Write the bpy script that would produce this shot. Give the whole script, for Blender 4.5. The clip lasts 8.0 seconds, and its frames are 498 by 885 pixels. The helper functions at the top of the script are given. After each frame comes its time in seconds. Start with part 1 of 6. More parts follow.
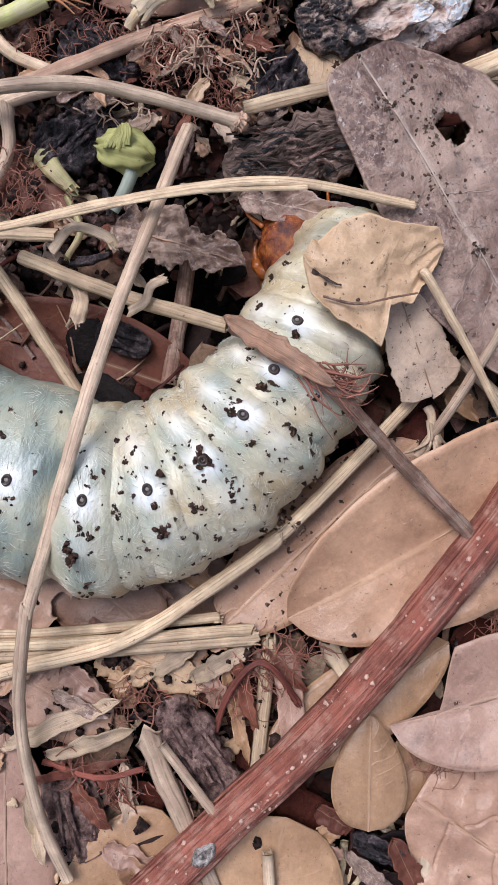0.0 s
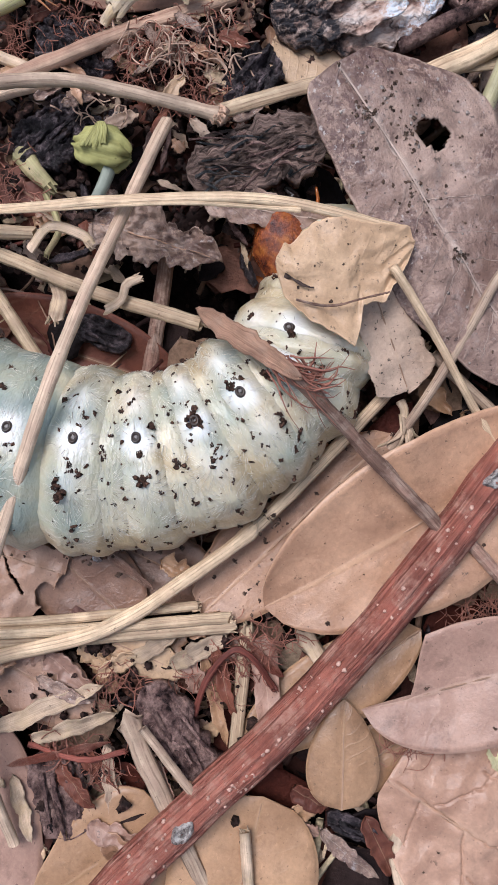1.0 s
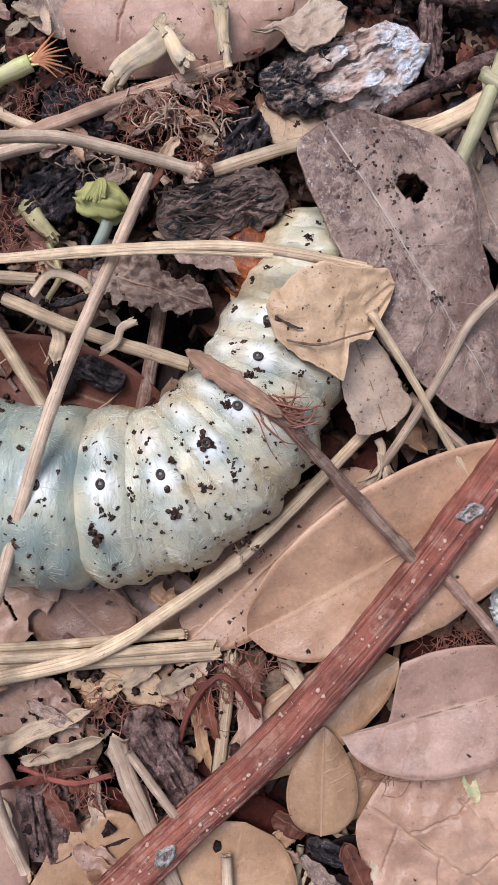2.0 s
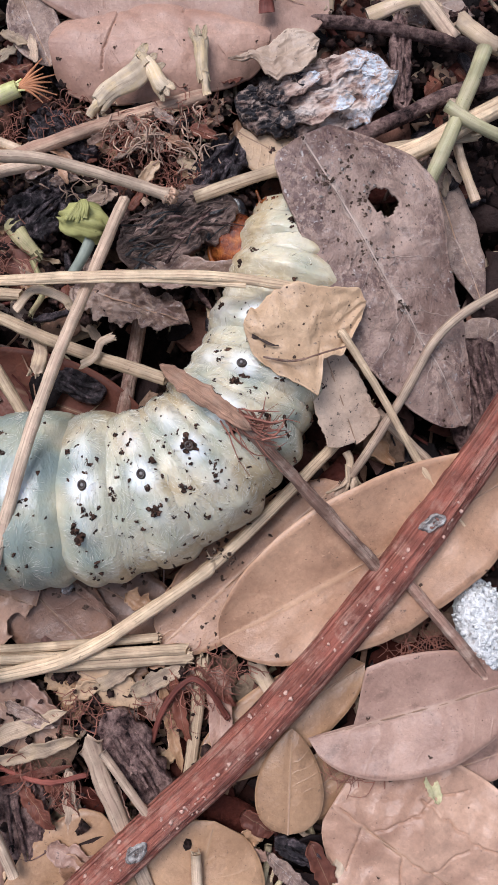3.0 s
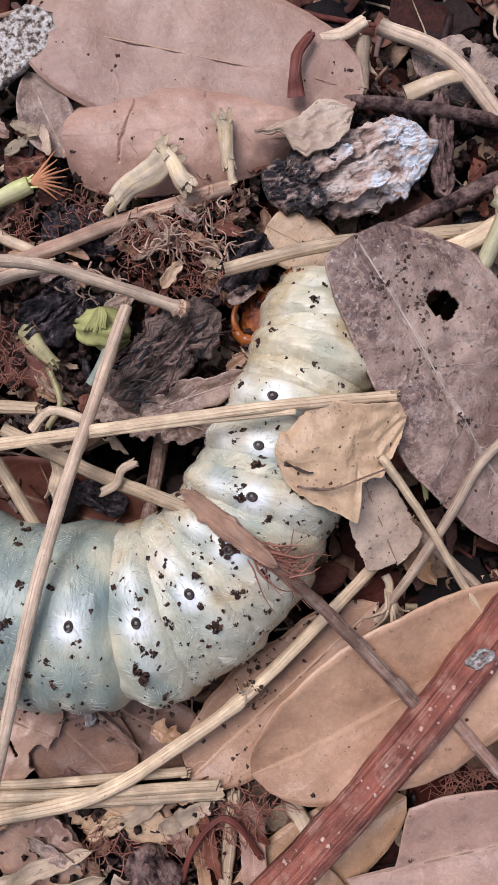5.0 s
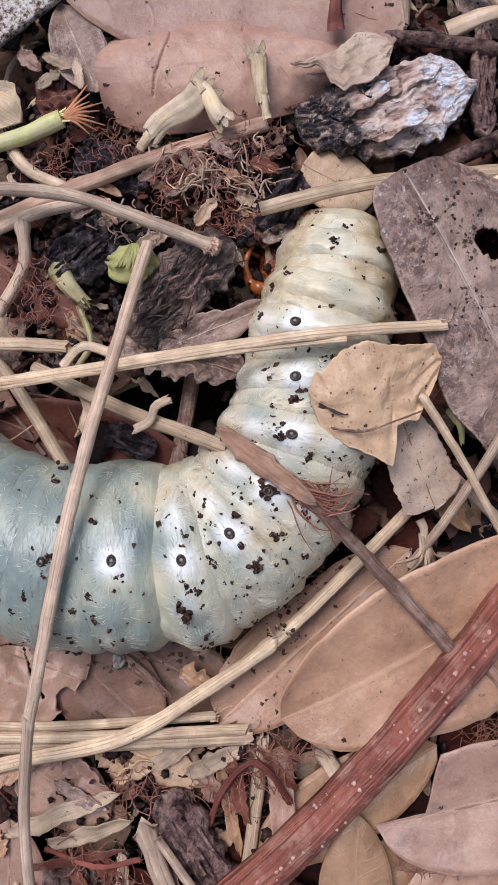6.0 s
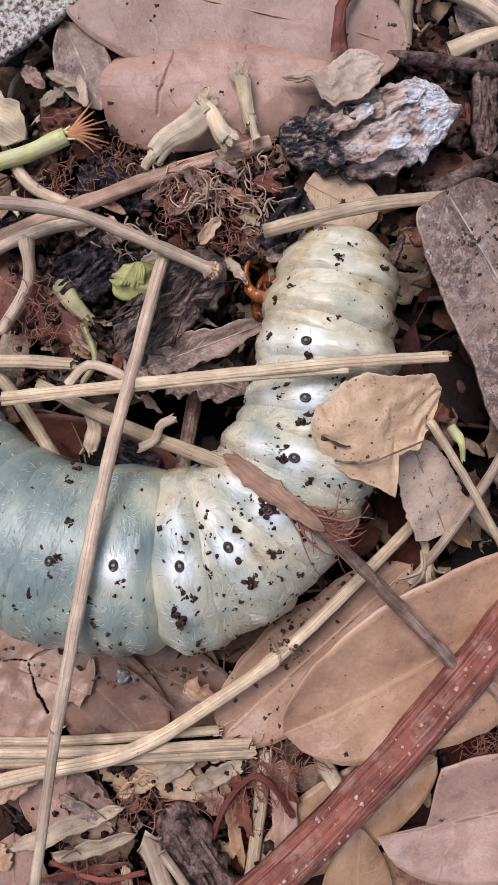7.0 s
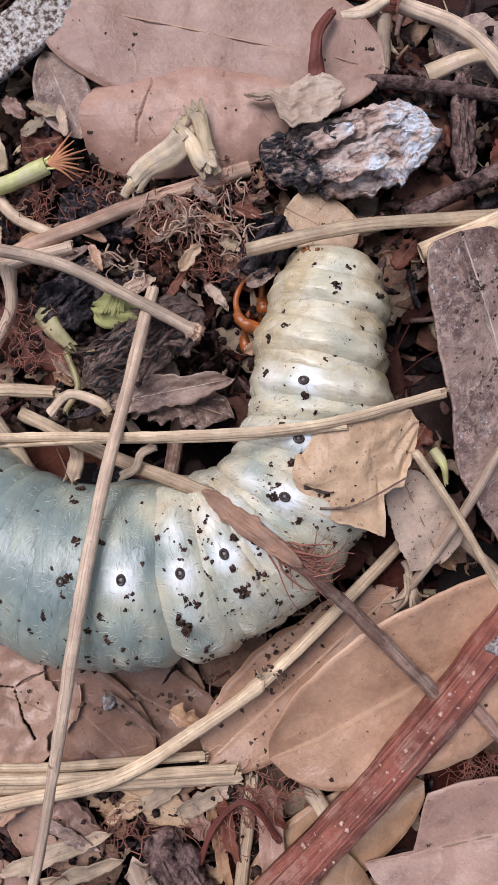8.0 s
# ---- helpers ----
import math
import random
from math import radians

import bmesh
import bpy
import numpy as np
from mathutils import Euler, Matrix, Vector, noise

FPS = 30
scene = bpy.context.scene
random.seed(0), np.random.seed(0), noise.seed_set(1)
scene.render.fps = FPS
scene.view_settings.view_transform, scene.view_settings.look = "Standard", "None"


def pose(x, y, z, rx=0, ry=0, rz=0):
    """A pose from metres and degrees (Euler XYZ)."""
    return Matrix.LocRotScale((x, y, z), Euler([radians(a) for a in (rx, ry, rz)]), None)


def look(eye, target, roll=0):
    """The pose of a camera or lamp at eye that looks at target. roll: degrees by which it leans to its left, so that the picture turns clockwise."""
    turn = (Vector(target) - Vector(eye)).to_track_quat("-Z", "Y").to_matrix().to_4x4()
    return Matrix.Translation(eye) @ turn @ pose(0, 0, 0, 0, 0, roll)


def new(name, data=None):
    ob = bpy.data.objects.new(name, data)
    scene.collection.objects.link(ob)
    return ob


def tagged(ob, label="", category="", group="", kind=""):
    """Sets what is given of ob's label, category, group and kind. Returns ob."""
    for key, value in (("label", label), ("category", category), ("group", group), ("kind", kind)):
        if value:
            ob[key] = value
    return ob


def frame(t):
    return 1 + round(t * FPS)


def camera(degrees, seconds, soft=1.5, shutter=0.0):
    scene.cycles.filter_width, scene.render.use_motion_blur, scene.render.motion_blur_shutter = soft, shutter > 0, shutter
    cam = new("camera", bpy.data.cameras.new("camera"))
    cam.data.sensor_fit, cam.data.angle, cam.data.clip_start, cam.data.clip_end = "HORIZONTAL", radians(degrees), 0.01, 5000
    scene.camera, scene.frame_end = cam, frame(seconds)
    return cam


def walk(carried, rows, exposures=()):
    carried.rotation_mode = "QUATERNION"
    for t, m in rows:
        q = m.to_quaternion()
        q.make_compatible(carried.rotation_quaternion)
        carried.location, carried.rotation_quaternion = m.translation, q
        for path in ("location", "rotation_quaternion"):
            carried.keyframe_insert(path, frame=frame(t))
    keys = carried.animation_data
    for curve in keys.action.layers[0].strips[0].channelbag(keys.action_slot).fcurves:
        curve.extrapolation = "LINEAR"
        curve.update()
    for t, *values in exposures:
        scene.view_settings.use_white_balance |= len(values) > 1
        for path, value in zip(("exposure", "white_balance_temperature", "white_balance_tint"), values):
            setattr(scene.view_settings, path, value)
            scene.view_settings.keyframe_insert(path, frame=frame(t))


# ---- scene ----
# ---- camera ----
MM = 0.001
cam = camera(36, 8.0, 1.2)
PATH = [
    (0, pose(-0.00739, -0.00832, 0.0782, 2.475, -0.438, -0.871)),
    (0.5, pose(-0.00691, -0.00894, 0.07873, 1.703, -0.418, -0.919)),
    (1, pose(-0.0045, -0.00637, 0.08004, 0.494, -0.06, -1.062)),
    (2.3, pose(-0.00322, -0.00849, 0.08544, 4.317, -0.426, -0.178)),
    (2.5, pose(-0.00359, -0.00909, 0.08601, 4.057, -1.319, -0.058)),
    (3, pose(-0.00139, -0.00779, 0.08783, 4.728, -0.977, 0.072)),
    (3.5, pose(-0.00145, -0.00643, 0.0853, 4.309, -0.973, 0.0)),
    (4, pose(-0.00431, 0.00255, 0.08383, 4.462, 0.364, 0.288)),
    (4.2, pose(-0.0057, 0.00561, 0.08378, 4.153, -0.081, 0.023)),
    (5.3, pose(-0.00122, 0.00783, 0.08265, 2.98, 1.055, -0.35)),
    (5.5, pose(-0.00369, 0.00492, 0.08187, 3.009, 0.435, -0.166)),
    (6, pose(-0.00527, 0.00289, 0.08186, 2.263, 0.993, 0.399)),
    (6.5, pose(-0.00611, 0.00473, 0.08279, 2.23, -0.428, 0.922)),
    (7, pose(-0.00657, 0.00513, 0.08264, 1.923, 0.321, 0.453)),
    (7.5, pose(-0.00931, 0.00622, 0.08172, 1.993, 0.329, 0.353)),
    (8, pose(-0.00355, 0.00749, 0.08285, 2.13, 1.176, -0.207)),
]
# the film's own exposure falls a little on the way
walk(cam, PATH, exposures=((0, 0.14, 6000, 11), (3.5, 0.10, 5960, 11.5), (5.5, 0.01, 6030, 13.5), (8, -0.02, 6010, 13.5)))

# ---- light: an even, bright, hazy sky over shaded ground ----
world = bpy.data.worlds.new("overcast_sky")
scene.world = world
world.use_nodes = True
wn, wl = world.node_tree.nodes, world.node_tree.links
sky = wn.new("ShaderNodeTexSky")
sky.sky_type, sky.sun_disc = "NISHITA", False
sky.sun_elevation, sky.sun_rotation = radians(62), radians(-40)
sky.air_density, sky.dust_density = 1.2, 3.0
veil = wn.new("ShaderNodeHueSaturation")
veil.inputs["Saturation"].default_value = 0.68
wl.new(sky.outputs[0], veil.inputs["Color"])
wl.new(veil.outputs[0], wn["Background"].inputs["Color"])
wn["Background"].inputs["Strength"].default_value = 0.12
sun = new("sun", bpy.data.lights.new("sun", "SUN"))
sun.data.energy, sun.data.angle, sun.data.color = 2.75, radians(32), (1.0, 0.955, 0.96)
sun.matrix_world = look((-0.3, 0.36, 0.88), (0, 0, 0))


# ---- materials ----
def material(name, rough=0.6, spec=0.4):
    m = bpy.data.materials.new(name)
    m.use_nodes = True
    b = m.node_tree.nodes["Principled BSDF"]
    b.inputs["Roughness"].default_value = rough
    b.inputs["Specular IOR Level"].default_value = spec
    return m, m.node_tree, b


def node(nt, kind, operation="", blend_type="", attribute_name=""):
    n = nt.nodes.new("ShaderNode" + kind)
    if kind == "Mix":
        n.data_type, n.blend_type = "RGBA", blend_type or "MIX"
    if operation:
        n.operation = operation
    if attribute_name:
        n.attribute_name = attribute_name
    return n


def tex(nt, where, feature, detail=4.0, rough=0.6, stretch=(1, 1, 1)):
    """Noise whose features are about that many mm across."""
    mp = node(nt, "Mapping")
    mp.inputs["Scale"].default_value = stretch
    nt.links.new(where, mp.inputs["Vector"])
    n = node(nt, "TexNoise")
    n.inputs["Scale"].default_value = 1.0 / feature
    n.inputs["Detail"].default_value = detail
    n.inputs["Roughness"].default_value = rough
    nt.links.new(mp.outputs[0], n.inputs["Vector"])
    return n.outputs["Fac"]


def ramp(nt, fac, *stops):
    r = node(nt, "ValToRGB")
    els = r.color_ramp.elements
    while len(els) < len(stops):
        els.new(0.5)
    for e, (p, c) in zip(els, stops):
        e.position = p
        e.color = (*c, 1) if len(c) == 3 else c
    nt.links.new(fac, r.inputs[0])
    return r.outputs[0]


def grey(v):
    return (v, v, v)


def mix(nt, fac, a, b, mode="MIX"):
    m = node(nt, "Mix", blend_type=mode)
    for sock, v in ((m.inputs[0], fac), (m.inputs[6], a), (m.inputs[7], b)):
        if isinstance(v, (int, float)):
            sock.default_value = v
        elif isinstance(v, tuple):
            sock.default_value = (*v, 1)
        else:
            nt.links.new(v, sock)
    return m.outputs[2]


def calc(nt, op, a, b=0.0, c=0.0):
    m = node(nt, "Math", operation=op)
    for sock, v in zip(m.inputs, (a, b, c)):
        if isinstance(v, (int, float)):
            sock.default_value = v
        else:
            nt.links.new(v, sock)
    return m.outputs[0]


def relief(nt, b, height, depth_mm, strength=1.0):
    n = node(nt, "Bump")
    n.inputs["Distance"].default_value = depth_mm * MM
    n.inputs["Strength"].default_value = strength
    nt.links.new(height, n.inputs["Height"])
    nt.links.new(n.outputs[0], b.inputs["Normal"])


def mm_coords(nt):
    """Object space in mm, shifted by each object's own random number."""
    co = node(nt, "TexCoord")
    sc = node(nt, "VectorMath", operation="SCALE")
    sc.inputs["Scale"].default_value = 1000.0
    nt.links.new(co.outputs["Object"], sc.inputs[0])
    oi = node(nt, "ObjectInfo")
    sh = node(nt, "VectorMath", operation="ADD")
    r = calc(nt, "MULTIPLY", oi.outputs["Random"], 137.0)
    nt.links.new(sc.outputs[0], sh.inputs[0])
    nt.links.new(r, sh.inputs[1])
    return sh.outputs[0], oi.outputs["Random"]


def uv_parts(nt):
    co = node(nt, "TexCoord")
    sp = node(nt, "SeparateXYZ")
    nt.links.new(co.outputs["UV"], sp.inputs[0])
    return co.outputs["UV"], sp.outputs[0], sp.outputs[1]


def leaf_material(name, pale, deep, blotch=0.35, dirt=0.2, vein=0.25, veincol=(0.5, 0.36, 0.22), rough=0.5, dust=0.0, grit=0.0, crust=0.0, spec=0.5):
    """Dead leaf. UV: u runs along the midrib, v from -1 to 1 across the blade."""
    m, nt, b = material(name, rough, spec)
    co, rnd = mm_coords(nt)
    uv, u, v = uv_parts(nt)
    big = ramp(nt, tex(nt, co, 8.0, 6, 0.6), (0.32, grey(0)), (0.66, grey(1)))
    col = mix(nt, big, pale, deep)
    fine = ramp(nt, tex(nt, co, 0.55, 3, 0.7), (0.26, grey(0.8)), (0.74, grey(1.14)))
    col = mix(nt, 0.8, col, fine, "MULTIPLY")
    stain = ramp(nt, tex(nt, co, 2.6, 6, 0.68), (0.56, grey(0)), (0.72, grey(blotch)))
    col = mix(nt, stain, col, tuple(c * 0.42 for c in deep))
    # side veins slant away from the midrib
    av = calc(nt, "ABSOLUTE", v)
    wob = calc(nt, "MULTIPLY", tex(nt, co, 3.5, 2), 1.6)
    ph = calc(nt, "ADD", calc(nt, "MULTIPLY", calc(nt, "SUBTRACT", u, calc(nt, "MULTIPLY", av, 0.16)), 27.0), calc(nt, "MULTIPLY", wob, 2.4))
    line = calc(nt, "POWER", calc(nt, "ABSOLUTE", calc(nt, "SINE", ph)), 60.0)
    line = calc(nt, "MULTIPLY", line, ramp(nt, tex(nt, co, 5.0, 3), (0.42, grey(0)), (0.6, grey(1))))
    net = node(nt, "TexVoronoi")
    net.feature = "DISTANCE_TO_EDGE"
    net.inputs["Scale"].default_value = 0.75
    bent = node(nt, "VectorMath", operation="ADD")
    nt.links.new(co, bent.inputs[0])
    nt.links.new(calc(nt, "MULTIPLY", tex(nt, co, 1.5, 3), 1.6), bent.inputs[1])
    nt.links.new(bent.outputs[0], net.inputs["Vector"])
    mesh_line = ramp(nt, net.outputs["Distance"], (0.0, grey(1)), (0.07, grey(0)))
    col = mix(nt, calc(nt, "MULTIPLY", mesh_line, 0.07), col, tuple(c * 0.55 for c in deep))
    rib = ramp(nt, av, (0.018, grey(1)), (0.055, grey(0)))
    col = mix(nt, calc(nt, "MULTIPLY", line, vein * 0.45), col, veincol)
    col = mix(nt, calc(nt, "MULTIPLY", rib, vein * 1.1), col, veincol)
    spots = ramp(nt, tex(nt, co, 0.9, 3, 0.75), (0.665 - grit, grey(0)), (0.71 - grit, grey(1)))
    col = mix(nt, calc(nt, "MULTIPLY", spots, dirt), col, (0.025, 0.016, 0.012))
    specks = ramp(nt, tex(nt, co, 0.38, 2, 0.6), (0.69 - grit * 0.5, grey(0)), (0.73 - grit * 0.5, grey(1)))
    col = mix(nt, calc(nt, "MULTIPLY", specks, 0.25 + dirt * 0.6), col, tuple(c * 0.22 for c in deep))
    bleach = ramp(nt, tex(nt, co, 0.7, 3, 0.6, (1.0, 1.8, 1.0)), (0.64, grey(0)), (0.72, grey(0.3)))
    col = mix(nt, bleach, col, tuple(min(0.7, c * 1.45) for c in pale))
    rim = ramp(nt, calc(nt, "ADD", av, calc(nt, "MULTIPLY", tex(nt, co, 1.5, 3), 0.02)), (0.965, grey(0)), (0.985, grey(0.55)))
    col = mix(nt, rim, col, tuple(min(0.7, c * 1.15) for c in pale))
    if crust:
        where = ramp(nt, tex(nt, co, 7.0, 3, 0.55), (0.40, grey(0)), (0.58, grey(1)))
        scab = ramp(nt, tex(nt, co, 0.9, 6, 0.75), (0.46, grey(0)), (0.52, grey(crust)))
        col = mix(nt, calc(nt, "MULTIPLY", where, scab), col, (0.10, 0.05, 0.042))
        chalk = ramp(nt, tex(nt, co, 0.6, 4, 0.7), (0.60, grey(0)), (0.66, grey(crust)))
        col = mix(nt, calc(nt, "MULTIPLY", where, chalk), col, (0.45, 0.4, 0.37))
    if dust:
        pale_d = ramp(nt, tex(nt, co, 1.7, 5, 0.75), (0.55, grey(0)), (0.66, grey(dust)))
        col = mix(nt, pale_d, col, (0.42, 0.36, 0.33))
    tone = calc(nt, "MULTIPLY_ADD", rnd, 0.3, 0.85)
    nm = node(nt, "HueSaturation")
    nt.links.new(tone, nm.inputs["Value"])
    nt.links.new(col, nm.inputs["Color"])
    nt.links.new(nm.outputs[0], b.inputs["Base Color"])
    h = calc(nt, "ADD", calc(nt, "MULTIPLY", tex(nt, co, 0.35, 3, 0.7), 0.35), calc(nt, "MULTIPLY", tex(nt, co, 2.0, 4), 0.8))
    h = calc(nt, "ADD", h, calc(nt, "SUBTRACT", calc(nt, "MULTIPLY", calc(nt, "MAXIMUM", line, rib), 0.14), calc(nt, "MULTIPLY", mesh_line, 0.02)))
    relief(nt, b, h, 0.17 + 0.35 * crust)
    rr = calc(nt, "MULTIPLY_ADD", tex(nt, co, 1.2, 3), 0.4, rough - 0.23)
    nt.links.new(rr, b.inputs["Roughness"])
    return m


def fibre_material(name, pale, deep, streak=0.35, spots=0.25, rough=0.55, island=False, bump=0.07, patch=None, rows=9.0, lines=()):
    """Straw, stems and twigs: streaks along the length (u), fine flecks."""
    m, nt, b = material(name, rough, 0.25)
    co, rnd = mm_coords(nt)
    uv, u, v = uv_parts(nt)
    s = tex(nt, uv, 1.0, 4, 0.65, (0.35, rows, 1))
    col = mix(nt, ramp(nt, s, (0.24, grey(0)), (0.6, grey(1))), deep, pale)
    s2 = ramp(nt, tex(nt, co, 3.0, 4), (0.35, grey(1 - streak)), (0.7, grey(1.1)))
    col = mix(nt, 0.85, col, s2, "MULTIPLY")
    if patch:
        fine = ramp(nt, tex(nt, uv, 0.5, 5, 0.7, (0.5, 16.0, 1)), (0.38, grey(0)), (0.52, grey(1)))
        col = mix(nt, calc(nt, "MULTIPLY", ramp(nt, tex(nt, co, 2.5, 5, 0.65), (0.48, grey(0)), (0.6, grey(0.75))), fine), col, patch)
        col = mix(nt, ramp(nt, tex(nt, uv, 0.3, 4, 0.7, (0.6, 22.0, 1)), (0.6, grey(0)), (0.68, grey(0.8))), col, tuple(c * 0.5 for c in deep))
    fl = ramp(nt, tex(nt, co, 0.5, 3, 0.7), (0.67, grey(0)), (0.73, grey(spots)))
    col = mix(nt, fl, col, tuple(c * 0.25 for c in deep))
    for at, half in lines:
        wav = calc(nt, "MULTIPLY", calc(nt, "SUBTRACT", tex(nt, co, 6.0, 3), 0.5), 0.12)
        off = calc(nt, "ABSOLUTE", calc(nt, "SUBTRACT", calc(nt, "ADD", v, wav), at))
        seam = calc(nt, "MULTIPLY", ramp(nt, off, (half * 0.4, grey(0.5)), (half, grey(0))), ramp(nt, tex(nt, co, 2.0, 4, 0.6), (0.38, grey(0)), (0.56, grey(1))))
        col = mix(nt, seam, col, tuple(c * 0.42 for c in deep))
    if island:
        geo = node(nt, "NewGeometry")
        rnd = geo.outputs["Random Per Island"]
    hs = node(nt, "HueSaturation")
    nt.links.new(calc(nt, "MULTIPLY_ADD", rnd, 0.5, 0.72), hs.inputs["Value"])
    nt.links.new(col, hs.inputs["Color"])
    nt.links.new(hs.outputs[0], b.inputs["Base Color"])
    relief(nt, b, calc(nt, "ADD", s, calc(nt, "MULTIPLY", tex(nt, co, 0.4, 3), 0.4)), bump)
    return m


def mottled(name, stops, feature=2.5, rough=0.75, bump=0.4, spec=0.14, island=False, fine=0.5):
    """Bark, soil, wood: a colour ramp over noise, with fine grain."""
    m, nt, b = material(name, rough, spec)
    co, rnd = mm_coords(nt)
    if island:
        geo = node(nt, "NewGeometry")
        rnd = geo.outputs["Random Per Island"]
    n = tex(nt, co, feature, 7, 0.68)
    col = ramp(nt, n, *stops)
    col = mix(nt, 0.9, col, ramp(nt, tex(nt, co, fine, 3, 0.7), (0.3, grey(0.6)), (0.72, grey(1.3))), "MULTIPLY")
    hs = node(nt, "HueSaturation")
    nt.links.new(calc(nt, "MULTIPLY_ADD", rnd, 0.5, 0.75), hs.inputs["Value"])
    nt.links.new(col, hs.inputs["Color"])
    nt.links.new(hs.outputs[0], b.inputs["Base Color"])
    relief(nt, b, calc(nt, "ADD", n, calc(nt, "MULTIPLY", tex(nt, co, fine, 4), 0.5)), bump)
    return m


def litter_material(name, cols, rough=0.6):
    """Many small pieces in one mesh: each takes one of several colours."""
    m, nt, b = material(name, rough, 0.1)
    co, _ = mm_coords(nt)
    geo = node(nt, "NewGeometry")
    stops = [((i + 0.01) / len(cols), c) for i, c in enumerate(cols)]
    r = node(nt, "ValToRGB")
    r.color_ramp.interpolation = "CONSTANT"
    els = r.color_ramp.elements
    while len(els) < len(stops):
        els.new(0.5)
    for e, (p, c) in zip(els, stops):
        e.position, e.color = p, (*c, 1)
    nt.links.new(geo.outputs["Random Per Island"], r.inputs[0])
    col = mix(nt, 0.9, r.outputs[0], ramp(nt, tex(nt, co, 0.8, 4, 0.7), (0.3, grey(0.55)), (0.7, grey(1.25))), "MULTIPLY")
    nt.links.new(col, b.inputs["Base Color"])
    relief(nt, b, tex(nt, co, 0.5, 4), 0.25)
    return m


M_LEAF = leaf_material("brown_leaf", (0.425, 0.25, 0.152), (0.26, 0.138, 0.08), 0.5, 0.6, 0.4, (0.5, 0.312, 0.186), 0.44)
# Darker copy of brown_leaf: shade beside the larva is put into its colour.
M_SHADED = leaf_material("shaded_brown_leaf", (0.29, 0.165, 0.108), (0.15, 0.075, 0.048), 0.5, 0.6, 0.2, (0.32, 0.2, 0.13), 0.4)
M_PINK = leaf_material("pinkish_leaf", (0.405, 0.25, 0.185), (0.25, 0.138, 0.1), 0.6, 0.6, 0.35, (0.47, 0.325, 0.24), 0.5)
M_BROKEN = leaf_material("broken_pinkish_leaf", (0.43, 0.262, 0.19), (0.3, 0.163, 0.115), 0.4, 0.35, 0.0, rough=0.52)
M_PALE = leaf_material("pale_brown_leaf", (0.490, 0.302, 0.207), (0.294, 0.161, 0.106), 0.45, 0.45, 0.3, (0.510, 0.332, 0.231), 0.42)
M_TAN = leaf_material("tan_leaf", (0.470, 0.28, 0.157), (0.284, 0.155, 0.081), 0.45, 0.45, 0.35, (0.451, 0.29, 0.162), 0.4)
M_TORN = leaf_material("torn_tan_leaf", (0.55, 0.37, 0.225), (0.41, 0.258, 0.148), 0.55, 0.6, 0.05, dust=0.12, grit=0.03)
M_DIRTY = leaf_material("weathered_leaf", (0.42, 0.295, 0.225), (0.2, 0.125, 0.092), 0.7, 0.6, 0.75, (0.52, 0.4, 0.33), 0.5, 0.3, 0.03, 0.7)
M_TORNPINK = leaf_material("torn_pale_leaf", (0.55, 0.405, 0.3), (0.4, 0.27, 0.19), 0.6, 0.9, 0.1, dust=0.15, grit=0.05)
M_RUST = leaf_material("rust_leaf", (0.19, 0.068, 0.042), (0.08, 0.025, 0.017), 0.5, 0.4, 0.2, spec=0.2)
M_STRAW = fibre_material("straw", (0.76, 0.58, 0.385), (0.40, 0.25, 0.145), 0.45, 0.7, bump=0.14, patch=(0.46, 0.32, 0.21), lines=((0.16, 0.022), (0.27, 0.016), (0.36, 0.02)))
M_STEM = fibre_material("grey_tan_stem", (0.69, 0.52, 0.375), (0.34, 0.215, 0.15), 0.4, 0.7, bump=0.14, patch=(0.44, 0.3, 0.22), lines=((0.19, 0.02), (0.33, 0.02)))
M_BROWN = fibre_material("brown_twig", (0.42, 0.25, 0.185), (0.14, 0.07, 0.05), 0.5, 0.5, 0.7, bump=0.5, patch=(0.5, 0.36, 0.28))
M_ROUGHSTEM = fibre_material("rough_reddish_stem", (0.55, 0.37, 0.26), (0.3, 0.15, 0.1), 0.5, 0.6, 0.6, bump=0.3)
M_REDTWIG = fibre_material("red_twig_bark", (0.47, 0.165, 0.112), (0.19, 0.042, 0.032), 0.5, 0.5, 0.4, bump=0.7, patch=(0.5, 0.27, 0.2), rows=24.0)
M_ROUGHRED = fibre_material("dark_red_stalk", (0.28, 0.085, 0.06), (0.1, 0.024, 0.018), 0.4, 0.4, 0.5, bump=0.2)
M_GREEN = fibre_material("fresh_green_stem", (0.74, 0.72, 0.32), (0.5, 0.47, 0.17), 0.35, 0.5, 0.45, patch=(0.6, 0.52, 0.34))
M_SHEATH = fibre_material("dull_green_sheath", (0.36, 0.32, 0.16), (0.14, 0.11, 0.05), 0.5, 0.6, patch=(0.4, 0.3, 0.18))
M_SHOOT = fibre_material("pale_green_shoot", (0.62, 0.57, 0.34), (0.4, 0.34, 0.17), 0.4, 0.6, 0.5, patch=(0.55, 0.46, 0.3))
M_BRACT = fibre_material("dry_bract", (0.70, 0.53, 0.38), (0.38, 0.245, 0.155), 0.55, 0.7, bump=0.15, patch=(0.5, 0.37, 0.23))
M_FIBRE = fibre_material("red_fibre", (0.42, 0.18, 0.125), (0.13, 0.04, 0.03), 0.3, 0.1, 0.6, island=True)
M_TOW = fibre_material("pale_brown_tow", (0.6, 0.42, 0.31), (0.3, 0.16, 0.11), 0.3, 0.2, 0.6, island=True)
M_HUSK = fibre_material("cream_husk", (0.74, 0.585, 0.42), (0.42, 0.3, 0.19), 0.5, 0.6, bump=0.2, patch=(0.6, 0.44, 0.24))
M_TUFT = fibre_material("orange_brown_bristle", (0.55, 0.24, 0.11), (0.25, 0.09, 0.045), 0.3, 0.2, island=True)
